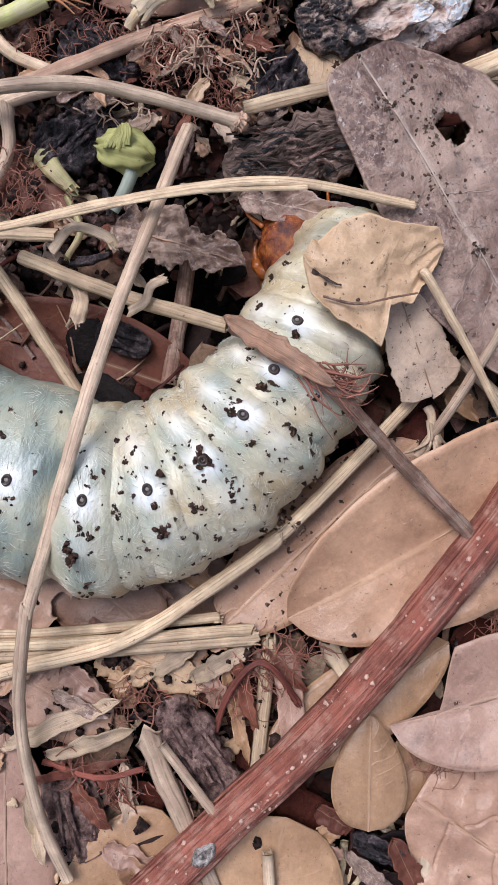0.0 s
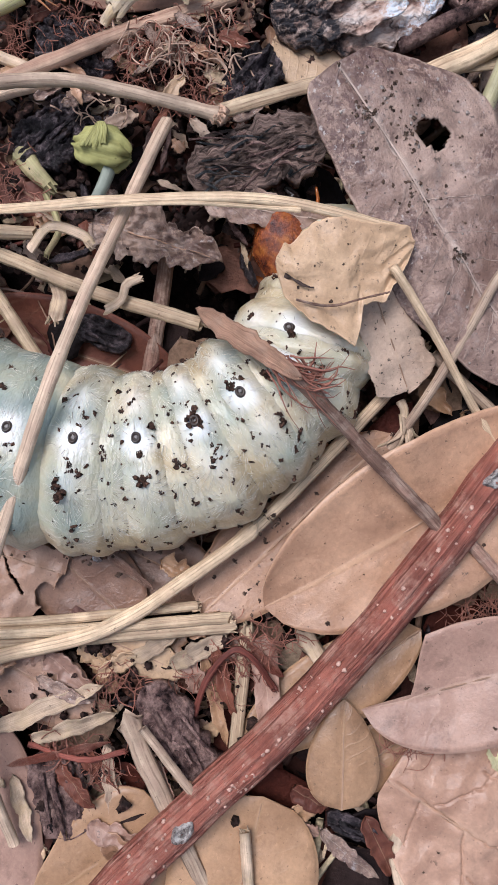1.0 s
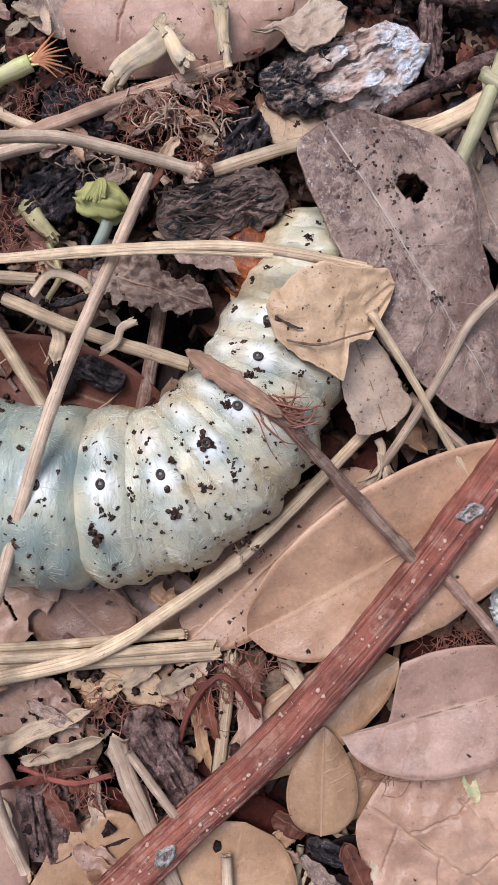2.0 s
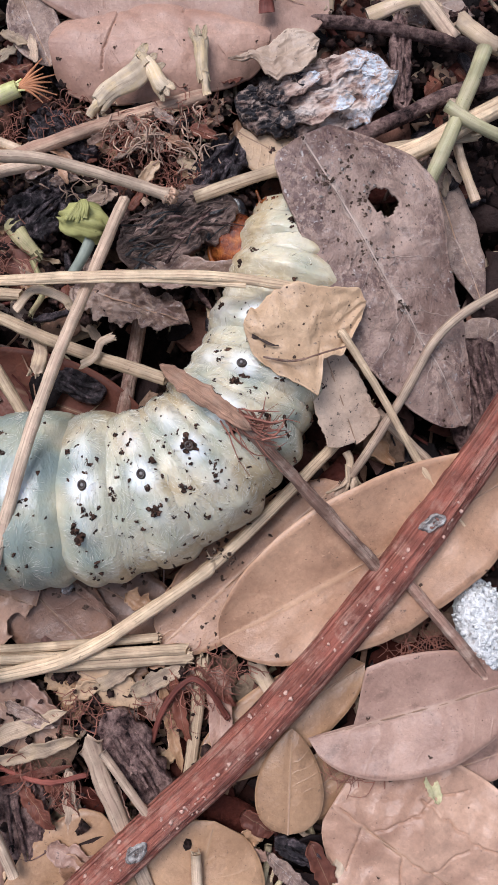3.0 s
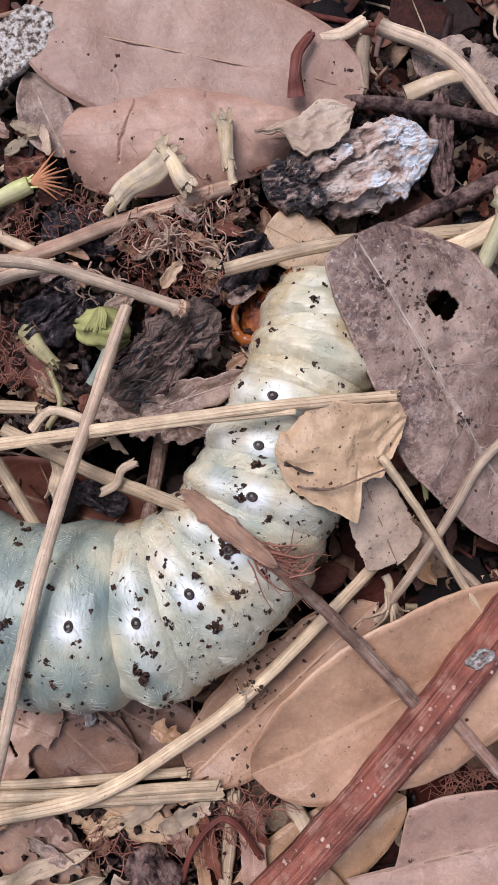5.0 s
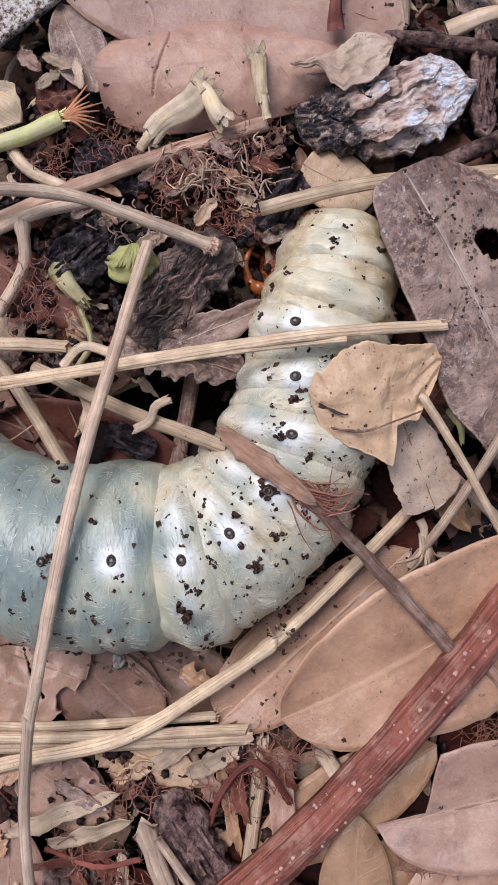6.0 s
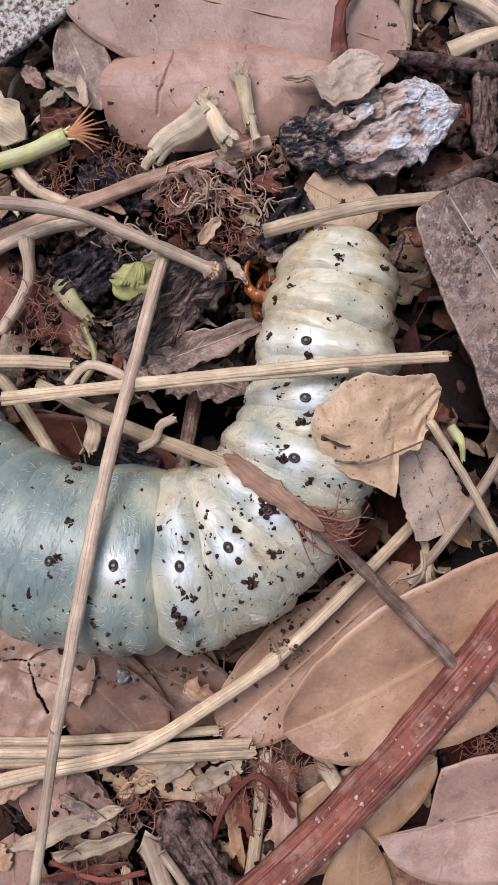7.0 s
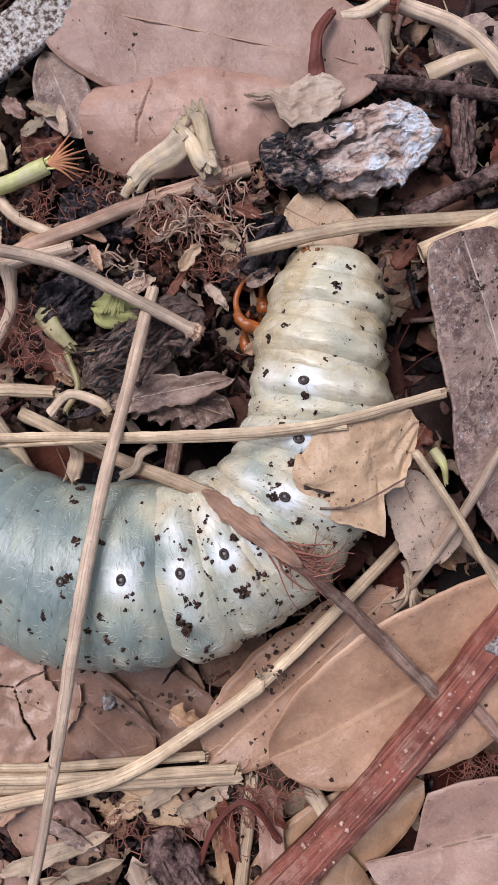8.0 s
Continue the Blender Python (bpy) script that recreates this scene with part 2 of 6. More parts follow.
M_PALEBARK = mottled("speckled_pale_bark", ((0.36, (0.03, 0.022, 0.02)), (0.45, (0.2, 0.14, 0.11)), (0.52, (0.52, 0.46, 0.41)), (0.66, (0.66, 0.63, 0.6))), 0.6, 0.6, 0.3, fine=0.25)


def bark_material():
    m, nt, b = material("cracked_pale_bark", 0.6, 0.3)
    co, _ = mm_coords(nt)
    uv, u, v = uv_parts(nt)
    n = tex(nt, co, 2.2, 6, 0.66, (0.6, 1.5, 1.0))
    col = ramp(nt, n, (0.31, (0.05, 0.032, 0.03)), (0.41, (0.30, 0.185, 0.145)), (0.52, (0.54, 0.395, 0.325)), (0.66, (0.7, 0.6, 0.54)))
    bent = node(nt, "VectorMath", operation="ADD")
    nt.links.new(co, bent.inputs[0])
    nt.links.new(calc(nt, "MULTIPLY", tex(nt, co, 1.6, 4), 2.2), bent.inputs[1])
    net = node(nt, "TexVoronoi")
    net.feature = "DISTANCE_TO_EDGE"
    net.inputs["Scale"].default_value = 0.3
    nt.links.new(bent.outputs[0], net.inputs["Vector"])
    split = calc(nt, "MULTIPLY", ramp(nt, net.outputs["Distance"], (0.0, grey(1)), (0.05, grey(0))), ramp(nt, tex(nt, co, 2.5, 3), (0.42, grey(0)), (0.58, grey(1))))
    spread_u = calc(nt, "ADD", u, calc(nt, "MULTIPLY", calc(nt, "SUBTRACT", tex(nt, co, 3.0, 5, 0.65), 0.5), 1.0))
    white = calc(nt, "MULTIPLY", ramp(nt, spread_u, (0.66, grey(0)), (0.86, grey(1))), ramp(nt, tex(nt, co, 0.8, 4, 0.7), (0.44, grey(0.0)), (0.52, grey(1))))
    col = mix(nt, white, col, (0.66, 0.69, 0.74))
    rot = calc(nt, "MULTIPLY", ramp(nt, spread_u, (0.22, grey(1)), (0.4, grey(0))), ramp(nt, tex(nt, co, 1.0, 4, 0.7), (0.38, grey(0.3)), (0.5, grey(1))))
    col = mix(nt, rot, col, (0.022, 0.019, 0.022))
    col = mix(nt, calc(nt, "MULTIPLY", split, 0.8), col, (0.05, 0.03, 0.026))
    nt.links.new(col, b.inputs["Base Color"])
    relief(nt, b, calc(nt, "SUBTRACT", calc(nt, "ADD", n, calc(nt, "MULTIPLY", tex(nt, co, 0.35, 3), 0.4)), calc(nt, "MULTIPLY", split, 0.4)), 0.7)
    return m


M_BARK = bark_material()
M_DARKWOOD = mottled("rotten_wood", ((0.34, (0.014, 0.008, 0.008)), (0.46, (0.12, 0.07, 0.063)), (0.62, (0.31, 0.2, 0.17))), 1.6, 0.6, 0.9, fine=0.3)
M_BLACK = mottled("blackened_wood", ((0.35, (0.007, 0.005, 0.005)), (0.51, (0.034, 0.026, 0.029)), (0.61, (0.135, 0.1, 0.104)), (0.7, (0.32, 0.255, 0.25))), 1.4, 0.4, 0.8, 0.3)
M_WETWOOD = mottled("wet_black_wood", ((0.36, (0.007, 0.008, 0.009)), (0.52, (0.03, 0.032, 0.035)), (0.64, (0.12, 0.105, 0.1)), (0.74, (0.26, 0.24, 0.23))), 1.3, 0.3, 0.9, 0.6, fine=0.3)
M_GRAIN = fibre_material("split_rotten_wood", (0.36, 0.245, 0.2), (0.026, 0.017, 0.017), 0.6, 0.6, 0.6, bump=0.7, patch=(0.012, 0.01, 0.012), rows=30.0)
M_SOIL = mottled("dark_soil", ((0.35, (0.006, 0.004, 0.004)), (0.55, (0.02, 0.012, 0.011)), (0.7, (0.05, 0.028, 0.022))), 2.4, 0.9, 1.2, 0.1)
M_CRUMB = mottled("soil_crumb", ((0.35, (0.014, 0.009, 0.008)), (0.58, (0.06, 0.036, 0.028)), (0.75, (0.17, 0.11, 0.085))), 0.9, 0.85, 0.4, 0.12, island=True)
M_PELLET = mottled("white_pellet", ((0.30, (0.1, 0.085, 0.075)), (0.38, (0.6, 0.56, 0.52)), (0.47, (0.86, 0.85, 0.83))), 0.9, 0.7, 0.7)
M_LICHEN = mottled("lichen_bark", ((0.3, (0.07, 0.045, 0.04)), (0.43, (0.33, 0.25, 0.22)), (0.53, (0.5, 0.45, 0.43)), (0.59, (0.78, 0.8, 0.84)), (0.75, (0.82, 0.84, 0.87))), 1.6, 0.6, 0.8, fine=0.3)
M_FLAKES = litter_material("leaf_flakes", [(0.17, 0.08, 0.056), (0.014, 0.008, 0.007), (0.27, 0.155, 0.105), (0.08, 0.022, 0.015), (0.028, 0.016, 0.014), (0.33, 0.21, 0.14), (0.010, 0.007, 0.007), (0.14, 0.075, 0.062), (0.045, 0.016, 0.012), (0.40, 0.29, 0.2), (0.014, 0.009, 0.009), (0.11, 0.042, 0.03)])
M_SHRED = litter_material("straw_shreds", [(0.5, 0.37, 0.25), (0.3, 0.18, 0.12), (0.12, 0.038, 0.03), (0.54, 0.43, 0.27), (0.045, 0.025, 0.023), (0.22, 0.145, 0.12), (0.08, 0.03, 0.025)])


def skin_material():
    m, nt, b = material("larva_skin", 0.34, 0.5)
    co, _ = mm_coords(nt)
    tone = node(nt, "Attribute", attribute_name="tone").outputs["Fac"]
    halo = node(nt, "Attribute", attribute_name="halo").outputs["Fac"]
    t = calc(nt, "ADD", tone, calc(nt, "MULTIPLY", calc(nt, "SUBTRACT", tex(nt, co, 2.2, 4), 0.5), 0.5))
    col = ramp(nt, t, (0.06, (0.50, 0.39, 0.235)), (0.30, (0.6, 0.53, 0.38)), (0.54, (0.43, 0.415, 0.305)), (0.74, (0.302, 0.333, 0.274)), (1.0, (0.196, 0.239, 0.216)))
    col = mix(nt, 0.8, col, ramp(nt, tex(nt, co, 1.1, 4, 0.65), (0.3, grey(0.8)), (0.7, grey(1.14))), "MULTIPLY")
    # whitish fat and fine pale down show through in patches
    down = ramp(nt, tex(nt, co, 1.6, 5, 0.7), (0.52, grey(0)), (0.7, grey(0.32)))
    col = mix(nt, calc(nt, "MULTIPLY", down, ramp(nt, tone, (0.5, grey(1)), (0.72, grey(0)))), col, (0.74, 0.73, 0.64))
    col = mix(nt, halo, col, (0.88, 0.88, 0.86))
    nt.links.new(col, b.inputs["Base Color"])
    b.inputs["Subsurface Weight"].default_value = 0.3
    b.inputs["Subsurface Radius"].default_value = (1.0, 0.8, 0.5)
    b.inputs["Subsurface Scale"].default_value = 0.0012
    h = calc(nt, "ADD", tex(nt, co, 0.7, 4, 0.6, (1.0, 0.45, 0.45)), calc(nt, "MULTIPLY", tex(nt, co, 2.2, 3, 0.5, (1.6, 0.6, 0.6)), 1.6))
    relief(nt, b, h, 0.2)
    wet = node(nt, "Bump")
    wet.inputs["Distance"].default_value = 0.3 * MM
    nt.links.new(tex(nt, co, 0.9, 4, 0.6), wet.inputs["Height"])
    nt.links.new(wet.outputs[0], b.inputs["Coat Normal"])
    b.inputs["Coat Weight"].default_value = 0.35
    b.inputs["Coat Roughness"].default_value = 0.12
    return m


def plain(name, col, rough, spec=0.5):
    m, nt, b = material(name, rough, spec)
    co, _ = mm_coords(nt)
    c = mix(nt, 0.9, col, ramp(nt, tex(nt, co, 0.8, 4), (0.3, grey(0.6)), (0.7, grey(1.3))), "MULTIPLY")
    nt.links.new(c, b.inputs["Base Color"])
    relief(nt, b, tex(nt, co, 0.6, 3), 0.12)
    return m


M_SKIN = skin_material()
M_SPIRACLE = plain("spiracle_plate", (0.03, 0.017, 0.012), 0.3)
M_RING = plain("spiracle_pale_core", (0.22, 0.2, 0.19), 0.35)
M_HEAD = mottled("amber_head_capsule", ((0.36, (0.05, 0.01, 0.005)), (0.5, (0.2, 0.045, 0.012)), (0.66, (0.4, 0.13, 0.028))), 1.2, 0.25, 0.3, 0.5)
M_LEG = plain("orange_leg", (0.3, 0.085, 0.018), 0.25)
M_JAW = plain("black_jaw", (0.015, 0.008, 0.006), 0.2)
M_HAIR = plain("pale_bristle", (0.76, 0.73, 0.64), 0.35)
M_HAIRDARK = plain("dark_bristle", (0.1, 0.07, 0.05), 0.4)


# ---- mesh tools, all in mm ----
class Build:
    """Vertices in mm, faces and one UV per corner, gathered for one mesh."""

    def __init__(self):
        self.v, self.f, self.uv, self.attr, self.mid = [], [], [], {}, []

    def grid(self, rows, uvs, closed=False, flip=False):
        """rows of points -> quads. closed joins the last column to the first."""
        o, n, k = len(self.v), len(rows), len(rows[0])
        for r in rows:
            self.v.extend(tuple(p) for p in r)
        for i in range(n - 1):
            for j in range(k if closed else k - 1):
                j2 = (j + 1) % k
                q = [(i, j), (i, j2), (i + 1, j2), (i + 1, j)]
                if flip:
                    q.reverse()
                self.f.append([o + a * k + c for a, c in q])
                self.uv.extend((uvs[a][c] if not (closed and c == 0 and j == k - 1) else (uvs[a][0][0], uvs[a][0][1] + 1.0)) for a, c in q)
        return o

    def fan(self, ids, centre, uv=(0, 0), flip=False):
        o = len(self.v)
        self.v.append(tuple(centre))
        for a, c in zip(ids, list(ids[1:]) + [ids[0]]):
            q = [c, a, o] if not flip else [a, c, o]
            self.f.append(q)
            self.uv.extend([uv] * 3)

    def mesh(self, name):
        me = bpy.data.meshes.new(name)
        me.from_pydata([(x * MM, y * MM, z * MM) for x, y, z in self.v], [], self.f)
        layer = me.uv_layers.new(name="UVMap")
        layer.data.foreach_set("uv", [c for p in self.uv for c in p])
        for key, vals in self.attr.items():
            at = me.attributes.new(key, "FLOAT", "POINT")
            at.data.foreach_set("value", vals)
        me.shade_smooth()
        me.update()
        return me


def part(name, build, mat, parent=None, label=""):
    """Links a mesh as one object, under a thing or a part where one is given."""
    me = build.mesh(name)
    me.materials.append(mat)
    ob = new(name, me)
    if parent is not None:
        ob.parent = parent
    return tagged(ob, label)


def thing(ob, label, category, group="", kind="", at=None):
    tagged(ob, label, category, group, kind)
    if at is not None:
        ob.matrix_basis = at
    return ob


def at_mm(x, y, z, rz=0.0, rx=0.0, ry=0.0):
    return pose(x * MM, y * MM, z * MM, rx, ry, rz)


def curve(pts, n):
    """A smooth line through a few points, n steps between the first and the last."""
    P = [Vector(p) for p in pts]
    P = [P[0] * 2 - P[1], *P, P[-1] * 2 - P[-2]]
    out, m = [], len(P) - 3
    for i in range(n + 1):
        t = i / n * m
        k = min(int(t), m - 1)
        t -= k
        a, b, c, d = P[k:k + 4]
        out.append(0.5 * (2 * b + (c - a) * t + (2 * a - 5 * b + 4 * c - d) * t * t + (3 * b - a - 3 * c + d) * t ** 3))
    return out


def strand(pts, r0, r1=None, sides=8, flat=1.0, wobble=0.08, seed=0, steps=None, build=None, grooves=0, knots=(), ragged=0.0):
    """A stem swept along points: radius r0 to r1, flattened, grooved, knotted, uneven."""
    rng = random.Random(seed)
    B = build or Build()
    r1 = r0 if r1 is None else r1
    length = sum((Vector(a) - Vector(b)).length for a, b in zip(pts, pts[1:]))
    n = steps or max(6, int(length / max(r0 * 1.3, 0.6)))
    line = curve(pts, n)
    rows, uvs, s = [], [], 0.0
    off = rng.uniform(0, 50)
    for i, p in enumerate(line):
        if i:
            s += (p - line[i - 1]).length
        d = (line[min(i + 1, n)] - line[max(i - 1, 0)]).normalized()
        side = d.cross(Vector((0, 0, 1)))
        side = side.normalized() if side.length > 1e-4 else Vector((1, 0, 0))
        up = side.cross(d)
        f = i / n
        r = r0 + (r1 - r0) * f
        for kf, kr in knots:
            r *= 1 + kr * math.exp(-((f - kf) * length / (r0 * 1.1)) ** 2)
        row, uvr = [], []
        for j in range(sides):
            a = 2 * math.pi * j / sides
            rr = r * (1 + wobble * 2 * noise.noise((off + math.cos(a), math.sin(a) + off, s * 0.35 / max(r0, 0.3))))
            if grooves:
                rr *= 1 + 0.09 * math.cos(a * grooves + 0.6 * math.sin(s * 0.12))
            q = p + side * (math.cos(a) * rr) + up * (math.sin(a) * rr * flat)
            if ragged and i in (0, n):
                q += d * rng.uniform(-ragged, ragged)
            row.append(q)
            uvr.append((s * 0.1 + off, j / sides))
        rows.append(row)
        uvs.append(uvr)
    o = B.grid(rows, uvs, closed=True, flip=True)
    B.fan([o + j for j in range(sides)], line[0], uvs[0][0], flip=False)
    B.fan([o + n * sides + j for j in range(sides)], line[n], uvs[n][0], flip=True)
    return B


def blade(length, width, seed=0, nu=30, nv=12, tip=1.0, base=0.7, thick=0.22, cup=0.0, arch=0.0, ruffle=0.4, ragged=0.0, cut=(0.0, 1.0),
          side=None, holes=(), blunt=0.0, ridge=0.0, steps=0.3, splits=(), fold=0.0, slits=(), gap=0.13):
    """A leaf, flake or chip lying along +x from the origin, as a solid sheet.
    tip, base: how blunt the ends are; cut: the stretch that is left; side(u, s): how much of each half is left."""
    B = Build()
    off = seed * 7.31

    def half(u):
        a, b = max(u, 0.0) ** base, max(1 - u, 0.0) ** tip
        peak = (base / (base + tip)) ** base * (tip / (base + tip)) ** tip
        w = a * b / peak
        return width / 2 * (w * (1 - blunt) + blunt * min(1.0, 12 * u, 12 * (1 - u)) ** 0.5)

    cells, opened = {}, {}
    for q, into in [(q, cells) for q in splits] + [(q, opened) for q in slits]:
        for a in (-1, 0, 1):
            for b in (-1, 0, 1):
                into.setdefault((int(q[0] // 1) + a, int(q[1] // 1) + b), []).append(q)
    tops, bots, uvs = [], [], []
    for i in range(nu + 1):
        f = i / nu
        u = cut[0] + (cut[1] - cut[0]) * f
        ru, rb, rv = [], [], []
        for j in range(nv + 1):
            v = 2 * j / nv - 1
            sg = 1 if v > 0 else -1
            w = half(u) * (side(u, sg) if side else 1.0)
            edge = 1 + ragged * (noise.noise((off + u * 5, sg * 5.0, 1.0)) + 0.5 * noise.noise((off + u * 13, sg * 5.0, 4.0)) + 0.18 * noise.noise((off + u * 41, sg * 5.0, 7.0)))
            x = u * length + (ragged * length * 0.16 * noise.noise((off + v * 2.3, f * 0.5, 9.0)) * (abs(2 * f - 1) ** 4 if ragged else 0))
            y = v * w * edge
            z = cup * (v * v) * width * 0.5 * min(1, w / (width * 0.3)) + arch * 4 * f * (1 - f) * length * 0.1
            z += ruffle * noise.noise((x * 0.16 + off, y * 0.16, off)) + ruffle * 0.35 * noise.noise((x * 0.6 + off, y * 0.6, off))
            z += fold * abs(y)
            if ridge:
                z += ridge * noise.noise((x * 0.5 + off, y * 2.2, off + 3)) + ridge * 0.7 * noise.noise((x * 1.4 + off, y * 1.6, off + 8)) + ridge * 0.4 * noise.noise((x * 2.3 + off, y * 4.5, off + 5))
            if steps:
                z -= steps * math.exp(-(y / 0.45) ** 2) * 0.5
            near = min(((x - q[0]) ** 2 + (y - q[1]) ** 2 for q in cells.get((int(x // 1), int(y // 1)), ())), default=9.0)
            if near < 0.3:
                z -= 0.55 * math.exp(-near / 0.006)
            ru.append((x, y, z + thick / 2))
            rb.append((x, y, z - thick / 2))
            rv.append((u, v))
        tops.append(ru)
        bots.append(rb)
        uvs.append(rv)
    B.mid = [Vector(r[nv // 2]) for r in tops]
    gone = set()
    for i in range(nu):
        for j in range(nv):
            cx = (tops[i][j][0] + tops[i + 1][j + 1][0]) / 2
            cy = (tops[i][j][1] + tops[i + 1][j + 1][1]) / 2
            if slits:
                near = min(((cx - q[0]) ** 2 + (cy - q[1]) ** 2 for q in opened.get((int(cx // 1), int(cy // 1)), ())), default=9.0)
                if near < (gap * (1 + 0.8 * noise.noise((cx * 0.6, cy * 0.6, off)))) ** 2:
                    gone.add((i, j))
            for hx, hy, hr in holes:
                if math.hypot(cx - hx, cy - hy) < hr * (1 + 0.35 * noise.noise((cx, cy, off))):
                    gone.add((i, j))
    k = nv + 1
    n = (nu + 1) * k
    for rows in (tops, bots):
        for r in rows:
            B.v.extend(r)

    def quad(ids, us):
        B.f.append(ids)
        B.uv.extend(us)

    for i in range(nu):
        for j in range(nv):
            if (i, j) in gone:
                continue
            q = [(i, j), (i + 1, j), (i + 1, j + 1), (i, j + 1)]
            us = [uvs[a][c] for a, c in q]
            quad([a * k + c for a, c in q], us)
            quad([n + a * k + c for a, c in reversed(q)], us[::-1])
            for (da, db), (p, r) in (((0, -1), (q[0], q[1])), ((1, 0), (q[1], q[2])), ((0, 1), (q[2], q[3])), ((-1, 0), (q[3], q[0]))):
                ni, nj = i + da, j + db
                if not (0 <= ni < nu and 0 <= nj < nv) or (ni, nj) in gone:
                    a, c = p[0] * k + p[1], r[0] * k + r[1]
                    quad([c, a, n + a, n + c], [uvs[r[0]][r[1]], uvs[p[0]][p[1]]] * 2)
    return B


def outlined(B, nu, nv, lower, upper, rag=0.25, seed=0):
    """Gives a blade's sheet the outline between two broken lines, in its own mm, with an uneven margin."""
    n = (nu + 1) * (nv + 1)
    for q in range(2 * n):
        j = q % n % (nv + 1)
        x, _, z = B.v[q]
        lo = soft(x, lower) + rag * noise.noise((x * 0.9 + seed, 1.0, 3.0)) + 0.4 * rag * noise.noise((x * 3.1 + seed, 1.0, 8.0))
        hi = soft(x, upper) + rag * noise.noise((x * 0.9 + seed, 5.0, 3.0)) + 0.4 * rag * noise.noise((x * 3.1 + seed, 5.0, 8.0))
        B.v[q] = (x, lo + (hi - lo) * j / nv, z)
    B.mid = [Vector(B.v[i * (nv + 1) + nv // 2]) for i in range(nu + 1)]
    return B


def soft(k, table):
    """Straight lines between the rows of a small table."""
    ks = sorted(table)
    return float(np.interp(k, ks, [table[q] for q in ks]))


def lump(B, c, r, rng, flat=1.0, seg=5, rough=0.3):
    """A small rough grain."""
    rows, uvs = [], []
    off = rng.uniform(0, 90)
    for i in range(1, seg):
        th = math.pi * i / seg
        row = []
        for j in range(seg + 1):
            a = 2 * math.pi * j / (seg + 1)
            d = Vector((math.sin(th) * math.cos(a), math.sin(th) * math.sin(a), math.cos(th)))
            k = r * (1 + rough * 2 * noise.noise(d * 1.7 + Vector((off, 0, 0))))
            row.append((c[0] + d.x * k, c[1] + d.y * k, c[2] + d.z * k * flat))
        rows.append(row)
        uvs.append([(0, 0)] * (seg + 1))
    o = B.grid(rows, uvs, closed=True, flip=True)
    m = seg + 1
    B.fan([o + j for j in range(m)], (c[0], c[1], c[2] + r * flat), flip=True)
    B.fan([o + (seg - 2) * m + j for j in range(m)], (c[0], c[1], c[2] - r * flat), flip=False)


def span(a, b):
    """Length and turn of the line from a to b."""
    return math.hypot(b[0] - a[0], b[1] - a[1]), math.degrees(math.atan2(b[1] - a[1], b[0] - a[0]))


# ---- ground ----
def ground_height(x, y):
    """Soil level in mm: uneven, with the hollow inside the larva's bend."""
    z = -7.0 + 1.6 * noise.noise((x * 0.09, y * 0.09, 0.3)) + 0.7 * noise.noise((x * 0.4, y * 0.4, 2.0))
    z -= 6.5 * math.exp(-(((x + 14) / 9) ** 2 + ((y - 9) / 6) ** 2))
    z -= 4.0 * math.exp(-(((x - 10) / 9) ** 2 + ((y - 26) / 7) ** 2))
    z -= 3.0 * math.exp(-(((x - 1) / 8) ** 2 + ((y - 13) / 16) ** 2))
    return z


def make_ground():
    inner = [i * 1.0 for i in range(-85, 86)]
    outer = [92, 105, 130, 165]
    axis = [-o for o in reversed(outer)] + inner + outer
    B = Build()
    rows = [[(x, y, ground_height(x, y) if abs(x) < 90 and abs(y) < 90 else -7.0 + 0.6 * noise.noise((x * 0.05, y * 0.05, 1))) for x in axis] for y in axis]
    B.grid(rows, [[(x * 0.1, y * 0.1) for x in axis] for y in axis])
    return thing(part("ground", B, M_SOIL), "dark damp crumbly soil under the leaf litter", "ground", kind="structure")


def spread(rng, reach=(-62, 58, -78, 84)):
    return rng.uniform(reach[0], reach[1]), rng.uniform(reach[2], reach[3])


def in_hollow(x, y):
    return ((x + 13) / 8.0) ** 2 + ((y - 9) / 5.5) ** 2 < 1


def make_crumbs():
    rng, B = random.Random(11), Build()
    for _ in range(3600):
        x, y = spread(rng)
        r = rng.choice((0.25, 0.35, 0.5, 0.7, 1.0))
        lump(B, (x, y, ground_height(x, y) + rng.uniform(0, 3.6 if not in_hollow(x, y) else 0.5)), r, rng, rng.uniform(0.5, 1))
    thing(part("soil_crumbs", B, M_CRUMB), "loose dark crumbs of soil in the litter", "soil", kind="stuff")


def join(B, C, m):
    """Adds C to B, moved by m (mm)."""
    o = len(B.v)
    B.v.extend(tuple(m @ Vector(p)) for p in C.v)
    B.f.extend([i + o for i in f] for f in C.f)
    B.uv.extend(C.uv)


def tilt(rng, x, y, z, lean=18):
    return Matrix.LocRotScale((x, y, z), Euler((radians(rng.uniform(-lean, lean)), radians(rng.uniform(-lean, lean)), rng.uniform(0, 6.28))), None)


def make_flakes():
    """Broken leaf bits packed under the larger pieces."""
    rng, B = random.Random(5), Build()
    for i in range(1900):
        x, y = spread(rng)
        if in_hollow(x, y) and rng.random() < 0.93:
            continue
        ln = rng.choice((2.5, 3.5, 4.5, 6, 8, 10))
        C = blade(ln, ln * rng.uniform(0.3, 0.75), i, 7, 4, rng.uniform(0.5, 1), rng.uniform(0.4, 0.9), 0.18, rng.uniform(-0.15, 0.25), rng.uniform(-1, 1), 0.5, 0.4, blunt=rng.uniform(0, 0.7), steps=0)
        top = rng.uniform(1.0, 6.0)
        join(B, C, tilt(rng, x, y, min(ground_height(x, y) + top, -1.6), 22))
    thing(part("leaf_mulch", B, M_FLAKES), "broken brown and tan flakes of dead leaves", "leaf litter", kind="stuff")


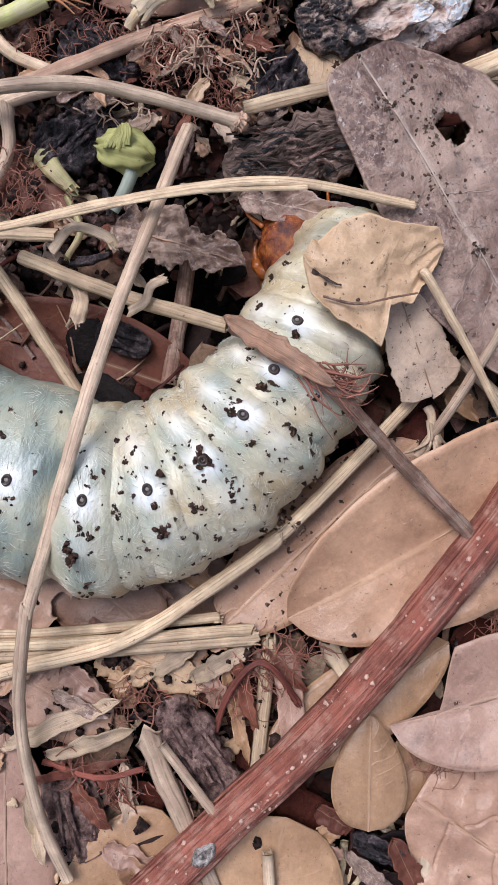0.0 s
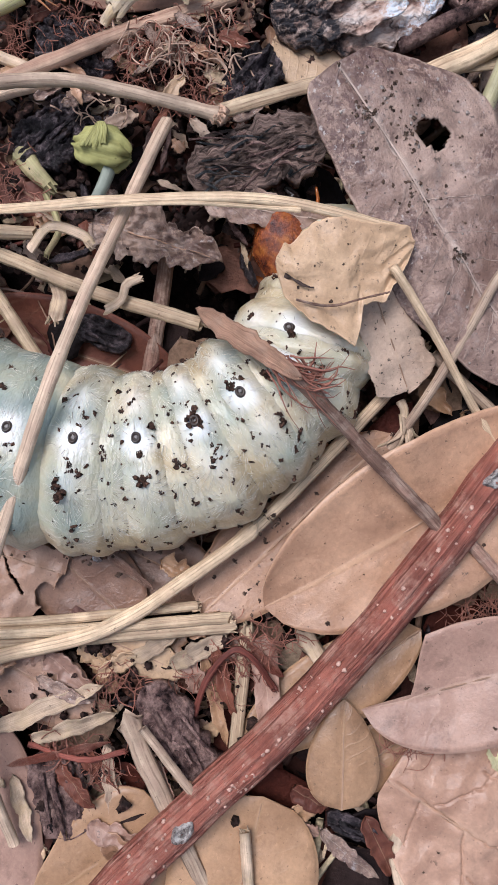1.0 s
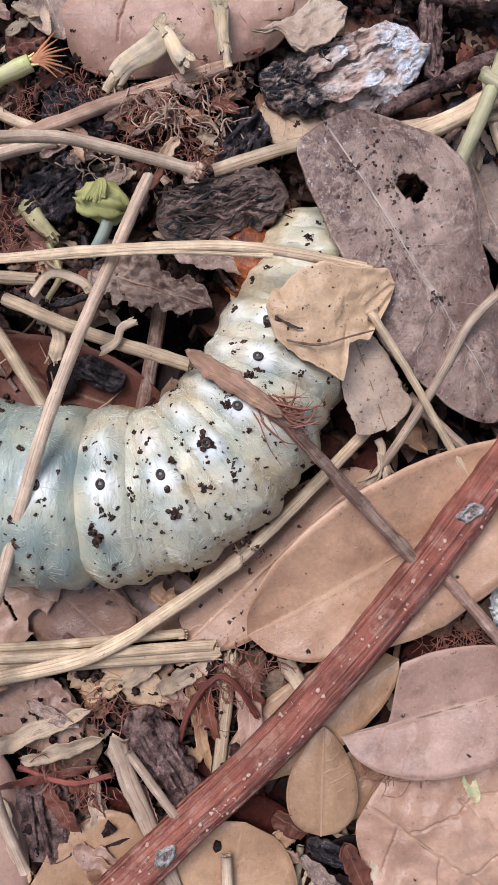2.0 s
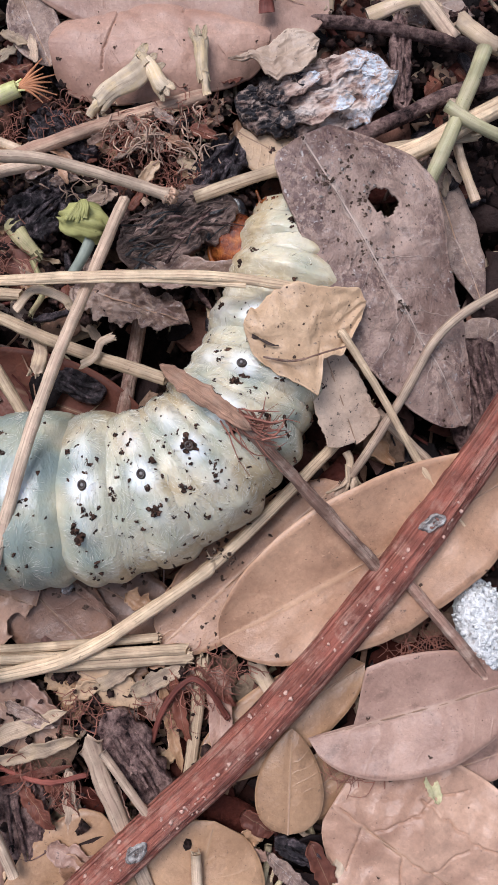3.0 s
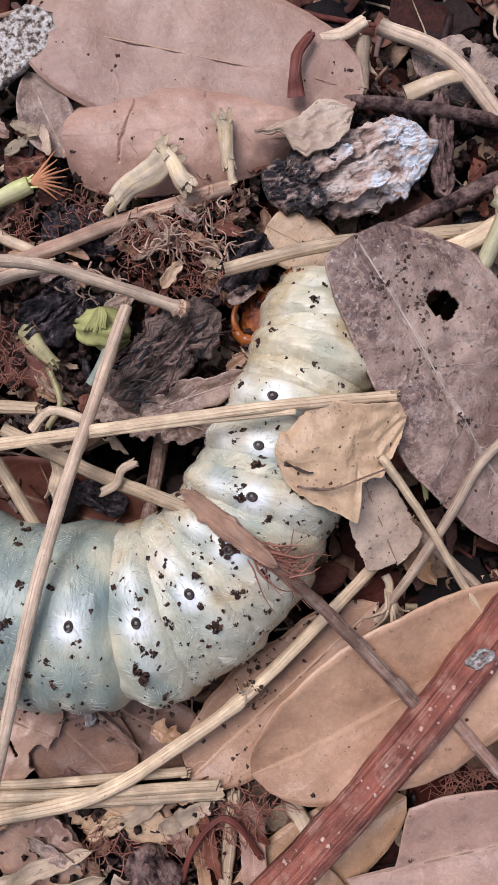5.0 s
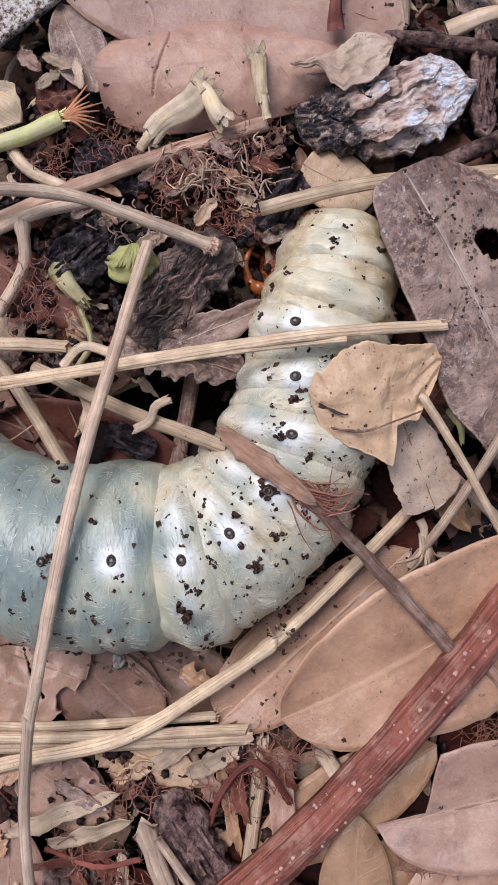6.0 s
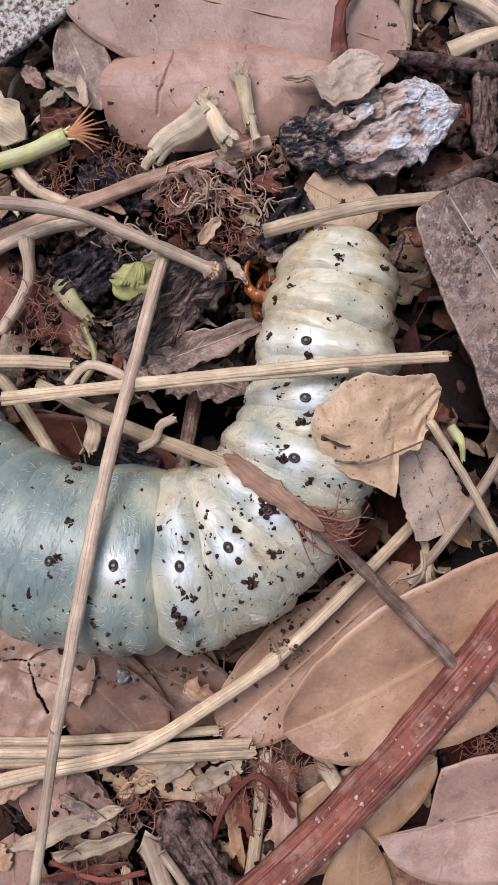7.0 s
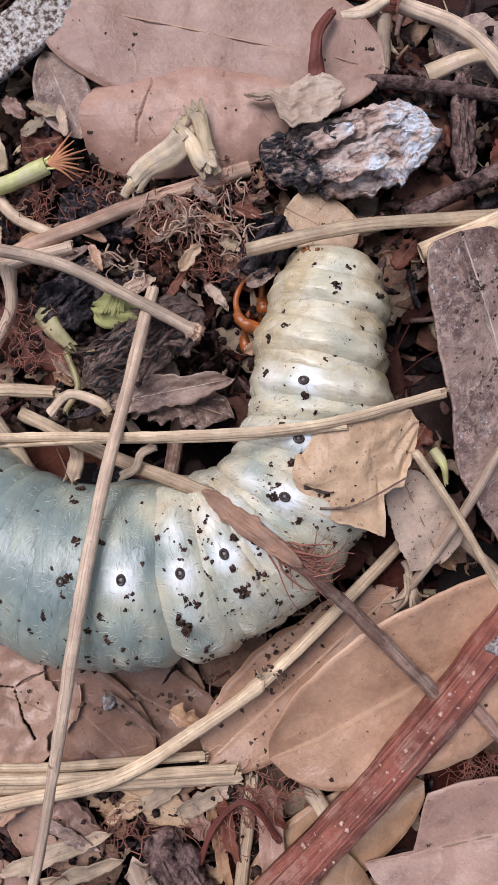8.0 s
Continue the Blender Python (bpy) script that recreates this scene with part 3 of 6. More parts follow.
def make_shreds():
    rng, B = random.Random(8), Build()
    for i in range(1100):
        x, y = spread(rng)
        if in_hollow(x, y) and rng.random() < 0.85:
            continue
        ln, r = rng.uniform(3, 11), rng.choice((0.12, 0.2, 0.3, 0.45))
        bend = rng.uniform(-1.2, 1.2)
        C = strand([(-ln / 2, 0, 0), (0, bend, rng.uniform(-0.2, 0.5)), (ln / 2, 0, 0)], r, r * 0.7, 5, 0.6, 0.15, i, 6)
        join(B, C, tilt(rng, x, y, min(ground_height(x, y) + rng.uniform(1.5, 6.2), -0.9), 14))
    thing(part("straw_shreds", B, M_SHRED), "thin shreds of straw and stem in the litter", "straw", kind="stuff")


def fibre_mat(name, label, spots, seed, count, reach, size=(2.5, 6.5), r=0.09, lift=1.2, mat=None):
    """Tangles of fine fibres round a few places."""
    rng, B = random.Random(seed), Build()
    for i in range(count):
        cx, cy, cz = spots[i % len(spots)]
        x, y, z = cx + rng.gauss(0, reach), cy + rng.gauss(0, reach * 0.7), cz + rng.uniform(0, lift)
        ln, a = rng.uniform(*size), rng.uniform(0, 6.28)
        d, s = Vector((math.cos(a), math.sin(a), 0)), Vector((-math.sin(a), math.cos(a), 0))
        c = Vector((x, y, z))
        k = rng.uniform(-0.35, 0.35) * ln
        strand([c - d * ln / 2, c + s * k + Vector((0, 0, rng.uniform(-0.2, 0.9))), c + d * ln / 2], r * rng.uniform(0.7, 1.4), r * 0.5, 4, 1, 0.1, i + seed, 6, B)
    thing(part(name, B, mat or M_FIBRE), label, "fibres", kind="stuff")


make_ground()
make_crumbs()
make_flakes()
make_shreds()


# ---- leaves that lie still ----
M_RIB = fibre_material("leaf_rib", (0.44, 0.28, 0.19), (0.33, 0.2, 0.13), 0.3, 0.1, 0.45)

def leaf(a, b, width, z, mat, label, seed, category="leaf", name="leaf", lean=0.0, pitch=0.0, petiole=0.0, group="dead leaves", **kw):
    """A dead leaf from its base a to its tip b."""
    ln, turn = span(a, b)
    B = blade(ln, width, seed, **kw)
    ob = part(name, B, mat)
    if name in ("leaf", "leaf_fragment"):
        n = len(B.mid) - 1
        pts = [B.mid[int(n * f)] + Vector((0, 0, -0.03)) for f in (0.0, 0.12, 0.25, 0.4, 0.55, 0.7, 0.85, 0.97)]
        part("midrib", strand(pts, 0.14, 0.05, 6, 0.6, 0.1, seed, 28), M_RIB, ob, "pale raised midrib")
    if name == "leaf_half":
        for i in (50, 80, 112, 145):
            pts = [Vector(B.v[(i + int(22 * q)) * 101 + int(52 - 40 * q)]) + Vector((0, 0, -0.02)) for q in (0, 0.3, 0.6, 0.95)]
            part("side_vein", strand(pts, 0.07, 0.04, 5, 0.6, 0.2, i, 16), mat, ob)
    thing(ob, label, category, group, at=at_mm(a[0], a[1], z, turn, lean, pitch))
    if petiole:
        part("leaf_stalk", strand([(-petiole, 0.3, -0.2), (-petiole / 2, 0, 0), (1.0, 0, 0.1)], 0.4, 0.3, 6, seed=seed), M_BROWN, ob)
    return ob


def cracks(*lines):
    """Narrow grooves along broken lines, as points."""
    out = []
    for ln in lines:
        for a, b in zip(ln, ln[1:]):
            n = max(2, int(math.hypot(b[0] - a[0], b[1] - a[1]) / 0.16))
            for i in range(n):
                f = i / n
                x, y = a[0] + (b[0] - a[0]) * f, a[1] + (b[1] - a[1]) * f
                out.append((x, y + 0.35 * noise.noise((x * 0.9, y * 0.9, 2.0))))
    return out


smooth_leaf = leaf((34, -2.0), (-3.2, -22.6), 16.5, 1.9, M_LEAF, "smooth brown oak leaf with a pale midrib, under a red twig", 1, nu=44, nv=16, tip=0.62, base=0.8, cup=0.06, fold=0.16, arch=0.35, ruffle=1.0, lean=-7, steps=0.2)
covered_leaf = leaf((10.5, -5.0), (-9.6, -23.4), 10.5, 0.5, M_LEAF, "speckled brown leaf partly covered by a larger leaf", 2, tip=0.45, base=0.6, ruffle=0.6, ragged=0.12, lean=4)
torn_leaf = leaf((31, -26.6), (6.6, -33.2), 12.6, 1.5, M_PINK, "pinkish brown leaf with half of its blade torn away", 3, nu=44, nv=16, tip=0.55, base=0.7, cup=0.04, fold=0.14, ruffle=0.8, arch=0.6,
     side=lambda u, s: 1.0 if s > 0 else max(0.06, min(1.0, (0.80 - u) * 9)), lean=3)
leaf((4.3, -43.2), (4.8, -32.0), 7.5, 2.0, M_TAN, "small yellowish brown oval leaf lying face down", 4, nu=30, nv=14, tip=0.78, base=0.45, cup=-0.12, ruffle=0.3, arch=0.3)
cracked_leaf = leaf((9.1, -40.5), (40.1, -60.5), 23, 0.9, M_PALE, "large pale brown leaf with a cracked blade", 5, side=lambda u, q: 1.0 if q > 0 else float(np.interp(u, (0, 0.16, 0.4), (0.45, 0.7, 1.0))), nu=240, nv=170, tip=0.6, base=0.3, ruffle=0.9, arch=0.2, steps=0.1,
     splits=cracks(((1, 0.3), (8, 0), (20, -0.5)), ((5, 0), (8.5, 4.5), (9, 7), (12, 9.5)), ((8, 6), (15, 5.2), (19, 6)), ((9, 0), (12, -5), (12.5, -9)), ((4, -0.2), (5, -5)), ((13, 0), (15, 4.6)), ((12, -4), (18, -6))))
leaf((-9, -61), (-3.6, -42.2), 15.5, 0.9, M_TAN, "golden brown leaf under the red twig", 6, nu=30, nv=14, tip=0.45, base=0.6, cup=-0.05, ruffle=0.5, arch=0.3)
leaf((13.2, -25.5), (-6, -37.5), 8.5, 0.2, M_TAN, "orange tan leaf under the twig", 7, tip=0.6, base=0.6, ruffle=0.5, lean=5)
leaf((4, -41.5), (13.5, -35), 6.5, 0.3, M_TAN, "tan leaf beneath a small oval leaf", 8, tip=0.5, base=0.5, ruffle=0.5)
leaf((-13.5, -44.2), (-27.5, -53), 11.5, 0.7, M_TAN, "tan leaf with a blunt broken end by the twig", 9, tip=0.7, base=0.3, ruffle=0.5, ragged=0.08)
leaf((-31.5, -33.5), (-31.0, -60), 9.5, 0.8, M_PINK, "pale pinkish leaf with a smooth blade", 10, tip=0.6, base=0.6, ruffle=0.6, cup=-0.1)
broken_leaf = leaf((-28, 58.5), (9.5, 50.0), 18, 2.6, M_BROKEN, "large pinkish brown leaf broken along its middle", 11, nu=40, nv=18, tip=0.5, base=0.45, arch=0.1, ruffle=0.7)
broken_half = leaf((-23.0, 45.0), (2.5, 46.8), 13.0, 3.5, M_BROKEN, "lower half of a broken pinkish leaf", 27, name="leaf_half", nu=200, nv=100, tip=0.42, base=0.27, cup=-0.42, arch=0.15, ruffle=0.6, steps=0,
     splits=cracks(((8.5, 5), (7.4, 1.5), (6.2, -1.0), (5.8, -3.2)), ((16, 5), (15.6, 3.2))))
leaf((-23.2, 43.5), (-27.5, 53.5), 6.0, 1.6, M_DIRTY, "small dark brown curled leaf", 12, ruffle=0.7, cup=0.3)
leaf((-43, -12.5), (-23.6, -19.0), 14.5, 0.8, M_PALE, "cracked pale brown leaf by the larva", 13, nu=170, nv=130, gap=0.12, slits=cracks(((6, 1), (8, 2.2), (10, 0.5), (13, 1.2), (15, -1.5), (17, -3)), ((9.8, 0.6), (8.6, -2.5), (9.2, -4.5)), ((13, 1.2), (15.5, 3.8)), ((5, -3), (6.5, -4.2))), tip=0.4, base=0.6, ruffle=1.1, ragged=0.3, fold=0.05, steps=0, holes=((17.5, 4.6, 2.2), (12.5, 6.6, 1.6), (19.3, -2.5, 1.2)))
# These two leaves carry the larva's shade in their darker colour.
leaf((-29.5, -12.5), (-16.5, -24.8), 10.5, 0.1, M_SHADED, "brown leaf half under the larva, darkened for shade", 14, tip=0.45, base=0.6, ruffle=0.5)
leaf((-24.5, -13.0), (-8, -21.5), 8.5, -0.8, M_SHADED, "brown leaf pressed under the larva, darkened for shade", 19, tip=0.45, base=0.5, ruffle=0.6, ragged=0.15)
leaf((-36, 9.0), (-11.5, 0.2), 11.5, -4.2, M_RUST, "rusty brown leaf down in the hollow", 15, tip=0.55, base=0.6, cup=0.1, ruffle=0.5, lean=14)
leaf((-37, 27.5), (-24.6, 19.0), 7.6, 0.3, M_RUST, "dark red leaf in the litter", 16, tip=0.7, base=0.6, cup=-0.1, ruffle=0.4)
leaf((-20.5, 17.6), (-7.6, 13.4), 6.0, 0.8, M_DIRTY, "crumpled brown leaf bit by the hollow", 17, name="leaf_fragment", nu=70, nv=36, ruffle=2.4, ragged=0.8, cup=0.3, blunt=0.4, ridge=0.6)
leaf((19.5, 3.2), (30, 13.5), 8, 0.5, M_DIRTY, "dark brown leaf among twigs", 18, tip=0.5, base=0.5, ruffle=0.8, ragged=0.1)
bark_strip = leaf((24.5, 11.5), (27.5, -2), 7.5, 0.8, M_DARKWOOD, "strip of dark rotten bark", 20, "bark", "bark_strip", group="", thick=1.2, blunt=0.8, ragged=0.2, ruffle=0.7, ridge=0.5)
for i in range(7):
    y, x0 = (i - 3) * 0.95, 0.6 + (i * 1.9) % 3
    part("bark_ridge", strand([(x0, y, 0.9), (x0 + 4.5, y + 0.3 * math.sin(i), 1.3), (x0 + 9.5, y - 0.2, 0.8)], 0.3, 0.15, 6, 0.6, 0.4, i, 24), M_DARKWOOD, bark_strip)
leaf((21, 33.5), (27.5, 15), 5.5, 0.6, M_DIRTY, "grey weathered leaf beside the dark leaf", 21, ruffle=0.9, ragged=0.2)
leaf((-1.2, 35.6), (6.4, 31.8), 6.5, 1.6, M_TORN, "pale tan leaf bit under the bark", 22, name="leaf_fragment", blunt=0.5, ruffle=0.4)
leaf((-30.5, -28), (-21, -33.5), 7.5, 0.2, M_PALE, "brown flake of dead leaf", 23, name="leaf_fragment", blunt=0.5, ragged=0.2)
leaf((-19, -26.0), (-11.5, -29.5), 4.2, 0.4, M_TORN, "tan flake of dead leaf", 24, name="leaf_fragment", blunt=0.4, ragged=0.2)
leaf((15, 55.5), (27, 51.0), 7, 0.5, M_DIRTY, "weathered grey leaf by twigs", 25, ruffle=0.8, ragged=0.2)
leaf((30.5, -34.5), (20, -38.0), 5, 0.2, M_PINK, "pinkish leaf edge under other leaves", 26, ruffle=0.5)


# ---- bark, chips and the pale pellet ----
def chunk(c, ln, width, turn, z, mat, label, seed, name="bark_chip", category="bark", thick=1.2, group="bark chips", lean=0.0, pitch=0.0, **kw):
    kw = {"blunt": 0.75, "ragged": 0.28, "ruffle": 0.8, "ridge": 0.55, "steps": 0, "nu": 34, "nv": 18, **kw}
    B = blade(ln, width, seed, thick=thick, **kw)
    B.v = [(x - ln / 2, y, q) for x, y, q in B.v]
    ob = thing(part(name, B, mat), label, category, group, at=at_mm(c[0], c[1], z, turn, lean, pitch))
    if name == "wood_chip":
        rng = random.Random(seed)
        for i in range(5):
            y, x0, q = rng.uniform(-0.32, 0.32) * width, rng.uniform(-0.45, -0.1) * ln, rng.uniform(0.35, 0.6) * ln
            part("splinter", strand([(x0, y, thick * 0.5), (x0 + q / 2, y + rng.uniform(-0.3, 0.3), thick * 0.5 + 0.45), (x0 + q, y + rng.uniform(-0.4, 0.4), thick * 0.5 + 0.1)], 0.3, 0.15, 6, 0.6, 0.3, i, 12), mat, ob)
    return ob


def make_bark():
    nu, nv = 100, 60
    B = blade(18.0, 9.5, 31, nu=nu, nv=nv, thick=0.8, blunt=0.9, ruffle=0.8, ridge=0.42, cup=-0.2, steps=0)
    B.v = [(x - 9.0, y, z) for x, y, z in B.v]
    outlined(B, nu, nv, {-9: -0.5, -8.4: -2.1, -6: -3.5, -1.3: -5.1, 2: -4.9, 4.6: -4.2, 7.6: -1.8, 9: 0.1}, {-9: 0.6, -8.6: 1.8, -5.7: 2.9, -1.9: 3.2, 2.8: 4.2, 5.3: 4.5, 7.9: 2.7, 9: 0.3}, 0.7, 2)
    B.v = [(x * 1.07, y * 1.04, z) for x, y, z in B.v]
    return thing(part("bark_chip", B, M_BARK), "flaking bark chip with a whitish lichen end", "bark", "bark chips")


bark = make_bark()
for i, (x, y, ln, w, turn, z) in enumerate(((-5.5, -3.0, 9, 2.4, 2, 0.6), (-2.5, 1.2, 9, 2.6, 10, 0.8), (-6.0, -0.4, 7, 2.2, 16, 0.7))):
    layer = part("bark_layer", blade(ln, w, 310 + i, nu=40, nv=18, thick=0.25, blunt=0.45, ragged=0.5, ruffle=1.0, ridge=0.4, cup=0.15, steps=0), M_BARK, bark)
    layer.matrix_basis = at_mm(x, y, z, turn, (i * 31) % 14 - 7, (i * 17) % 10 - 5)
def make_tan_flake():
    nu, nv = 60, 34
    B = blade(10.6, 5.4, 32, nu=nu, nv=nv, thick=0.22, blunt=0.9, ruffle=0.9, ridge=0.15, steps=0)
    B.v = [(x - 5.3, y, z) for x, y, z in B.v]
    outlined(B, nu, nv, {-5.3: 0.7, -4.0: 0.2, -2.2: -0.4, -1.8: -2.2, -0.6: -3.0, 2.4: -2.8, 4.4: -1.4, 5.3: 0.2}, {-5.3: 1.0, -2.8: 1.0, -0.5: 1.3, 1.2: 2.2, 2.8: 2.9, 3.6: 2.0, 4.8: 1.2, 5.3: 0.6}, 0.4, 7)
    return thing(part("bark_chip", B, M_DRYFLAKE), "thin tan bark flake with ragged edges", "bark", "bark chips")


M_DRYFLAKE = leaf_material("dry_tan_flake", (0.46, 0.345, 0.255), (0.32, 0.22, 0.155), 0.5, 0.7, 0.05, dust=0.15, grit=0.03)
tan_flake = make_tan_flake()
chunk((-31.5, 53.4), 18, 5.6, 38, 2.4, M_PALEBARK, "flat slab of grey speckled bark", 34, thick=0.9, ridge=0.12, ruffle=0.2, ragged=0.12, blunt=0.95)
chunk((-12.0, -35.4), 12.0, 4.9, -56, 1.4, M_DARKWOOD, "dark purplish rotten wood chip with ridges", 35, name="wood_chip", category="wood", thick=1.6, ridge=0.6, ragged=0.4, blunt=0.6, nu=64, nv=34, group="wood chips")
chunk((-24.5, -41.5), 9.5, 5.5, -78, 0.7, M_DARKWOOD, "dark grey rotten wood chip", 36, name="wood_chip", category="wood", thick=1.0, ridge=0.5, group="wood chips")
chunk((-3.0, -31.5), 12, 2.7, -86, 0.9, M_PINK, "narrow pinkish leaf strip", 37, name="leaf_strip", category="leaf", thick=0.3, ridge=0.1, group="", ragged=0.15)
chunk((5.5, -45.5), 5.5, 2.2, -25, 0.7, M_BLACK, "small black wood splinter", 38, name="wood_chip", category="wood", thick=0.8, group="wood chips")
chunk((-24.0, 26.5), 9.0, 5.5, 40, 0.4, M_BLACK, "clod of black rotten wood", 39, name="wood_chip", category="wood", thick=2.0, ridge=0.9, nu=64, nv=40, group="wood chips")
chunk((-21.5, 35.5), 8.5, 5.0, -20, 0.2, M_BLACK, "clod of dark rotten wood", 40, name="wood_chip", category="wood", thick=2.0, ridge=0.9, nu=64, nv=40, group="wood chips")
chunk((-3.5, 31.5), 7.0, 5.2, 50, 1.4, M_BLACK, "dark rotten wood by the straw end", 41, name="wood_chip", category="wood", thick=1.8, ridge=0.9, nu=64, nv=40, group="wood chips")
chunk((-19.7, 6.2), 6.0, 3.2, -25, -2.4, M_BLACK, "black shiny wood chip in the hollow", 45, name="wood_chip", category="wood", thick=1.2, ridge=0.8, group="wood chips")
chunk((17.9, 44.3), 11.5, 2.4, 92, 1.5, M_DARKWOOD, "short dark upright splinter of wood", 42, name="wood_chip", category="wood", thick=1.4, group="wood chips")
chunk((-27.5, 43.0), 4.6, 4.0, 15, 0.9, M_RUST, "dark red flake of bark", 43, thick=0.7)


def make_pellet():
    B, rows, uvs, n, m = Build(), [], [], 40, 64
    for i in range(1, n):
        th = math.pi * i / n
        row = []
        for j in range(m):
            a = 2 * math.pi * j / m
            d = Vector((math.sin(th) * math.cos(a), math.sin(th) * math.sin(a), math.cos(th)))
            k = 1 + 0.10 * noise.noise(d * 2.5) + 0.09 * noise.noise(d * 6.0) + 0.05 * noise.noise(d * 13)
            row.append((d.x * 2.7 * k, d.y * 5.0 * k, d.z * 2.3 * k))
        rows.append(row)
        uvs.append([(i / n, j / m) for j in range(m)])
    o = B.grid(rows, uvs, closed=True, flip=True)
    B.fan([o + j for j in range(m)], (0, 0, 2.3), flip=True)
    B.fan([o + (n - 2) * m + j for j in range(m)], (0, 0, -2.3))
    pellet = thing(part("pellet", B, M_PELLET), "white crumbly granular pellet beside a leaf", "pellet", at=at_mm(25.9, -20.8, 1.6, 12))
    rng, G = random.Random(44), Build()
    for _ in range(210):
        p = Vector(rows[rng.randrange(4, n // 2 + 2)][rng.randrange(m)])
        lump(G, p, rng.choice((0.12, 0.18, 0.25, 0.34)), rng, 0.7, 6, 0.6)
    tagged(part("grain_crust", G, M_PELLET, pellet, "white grains of the crust"), kind="stuff")


make_pellet()


# ---- flat ragged shards ----
def shard(a, b, width, z, mat, label, seed, name="straw_chip", category="straw", group="straw chips", lean=0.0, pitch=0.0, thick=0.22):
    ln, turn = span(a, b)
    B = blade(ln, width, seed, nu=34, nv=10, tip=0.6, base=0.4, thick=thick, cup=0.3, arch=0.3, ruffle=0.9, ragged=0.55, blunt=0.2, ridge=0.25, steps=0)
    return thing(part(name, B, mat), label, category, group, at=at_mm(a[0], a[1], z, turn, lean, pitch))


def broken_end(ob, end, before, r, mat, seed, name="frayed_end"):
    """Splinters that stick out of a snapped end."""
    rng, B = random.Random(seed), Build()
    e, d = Vector(end), (Vector(end) - Vector(before)).normalized()
    s = d.cross(Vector((0, 0, 1))).normalized()
    for i in range(6):
        o = s * rng.uniform(-0.8, 0.8) * r + Vector((0, 0, rng.uniform(-0.3, 0.4) * r))
        ln = rng.uniform(0.1, 0.9) * max(r, 0.5)
        strand([e + o - d * r, e + o * 1.05, e + o * 1.15 + d * ln + s * rng.uniform(-0.25, 0.25)], r * 0.3, r * 0.1, 5, 0.7, 0.2, i, 5, B)
    tagged(part(name, B, mat, ob, "splintered broken end"), kind="stuff")





# ---- twigs, stems and straws that lie still ----
def stick(pts, r, mat, label, seed, name="straw", category="straw", group="dry straws", r1=None, **kw):
    c = pts[0]
    loc = [(p[0] - c[0], p[1] - c[1], p[2] - c[2]) for p in pts]
    ob = thing(part(name, strand(loc, r, r1, seed=seed, **kw), mat), label, category, group, at=at_mm(*c))
    broken_end(ob, loc[-1], loc[-2], r if r1 is None else r1, mat, seed)
    return ob


def make_red_twig():
    ob = stick([(-27, -58.5, 2.4), (-14.5, -46.1, 3.0), (0.7, -32.0, 3.6), (15.4, -15.2, 4.4), (27, 0.2, 4.6), (37, 15, 4.0)], 2.05, M_REDTWIG,
               "reddish brown woody twig with ridged bark", 50, "twig", "twig", "", r1=2.0, sides=36, steps=160, grooves=11, wobble=0.05, knots=((0.16, 0.06), (0.66, 0.05)))
    rng = random.Random(6)
    base = Vector((-27, -58.5, 2.4))
    line = curve([(-27, -58.5, 2.4), (-14.5, -46.1, 3.0), (0.7, -32.0, 3.6), (15.4, -15.2, 4.4), (27, 0.2, 4.6), (37, 15, 4.0)], 200)
    groups = [(rng.randrange(12, 188), rng.uniform(-0.9, 0.9)) for _ in range(30)]
    for i in range(250):
        k, a = groups[i % 30]
        k, a = max(8, min(191, int(rng.gauss(k, 4)))), max(-1.3, min(1.3, rng.gauss(a, 0.3)))
        p, d = line[k], (line[k + 1] - line[k - 1]).normalized()
        s = d.cross(Vector((0, 0, 1))).normalized()
        q = p + s * math.sin(a) * 2.0 + Vector((0, 0, math.cos(a) * 2.0)) - base
        B = Build()
        lump(B, q, rng.choice((0.07, 0.09, 0.12, 0.16, 0.24)), rng, 0.7, 6, 0.5)
        part("lenticel", B, M_LENTICEL, ob)
    for x, y, z in ((19.5, -9.6, 6.65), (-11.6, -43.6, 5.3)):
        B, rws = Build(), []
        for f, hgt in ((0.08, 0.2), (0.3, 0.25), (0.45, 0.0), (0.6, 0.1), (0.78, 0.55), (0.92, 0.35), (1.15, -0.6)):
            rws.append([])
            for q in range(28):
                a = q / 28 * 6.283
                k = f * (1 + 0.35 * noise.noise((math.cos(a) * 1.3 + x, math.sin(a) * 1.3, f)))
                u, v = 1.3 * k * math.cos(a), 0.8 * k * math.sin(a)
                rws[-1].append((x - base.x + u * 0.82 - v * 0.57, y - base.y + u * 0.57 + v * 0.82, z - base.z - 0.28 * (v / 1.25) ** 2 + hgt * (1 + 0.6 * noise.noise((a * 3, f * 5, x)))))
        B.grid(rws, [[(0, 0)] * 28 for _ in rws], closed=True, flip=True)
        part("bark_scar", B, M_SCAR, ob, "grey round bark scar")


M_LENTICEL = plain("pale_lenticel", (0.52, 0.32, 0.25), 0.6)
M_SCAR = mottled("grey_scar", ((0.35, (0.05, 0.035, 0.035)), (0.47, (0.3, 0.26, 0.24)), (0.62, (0.62, 0.59, 0.56))), 0.7)
make_red_twig()

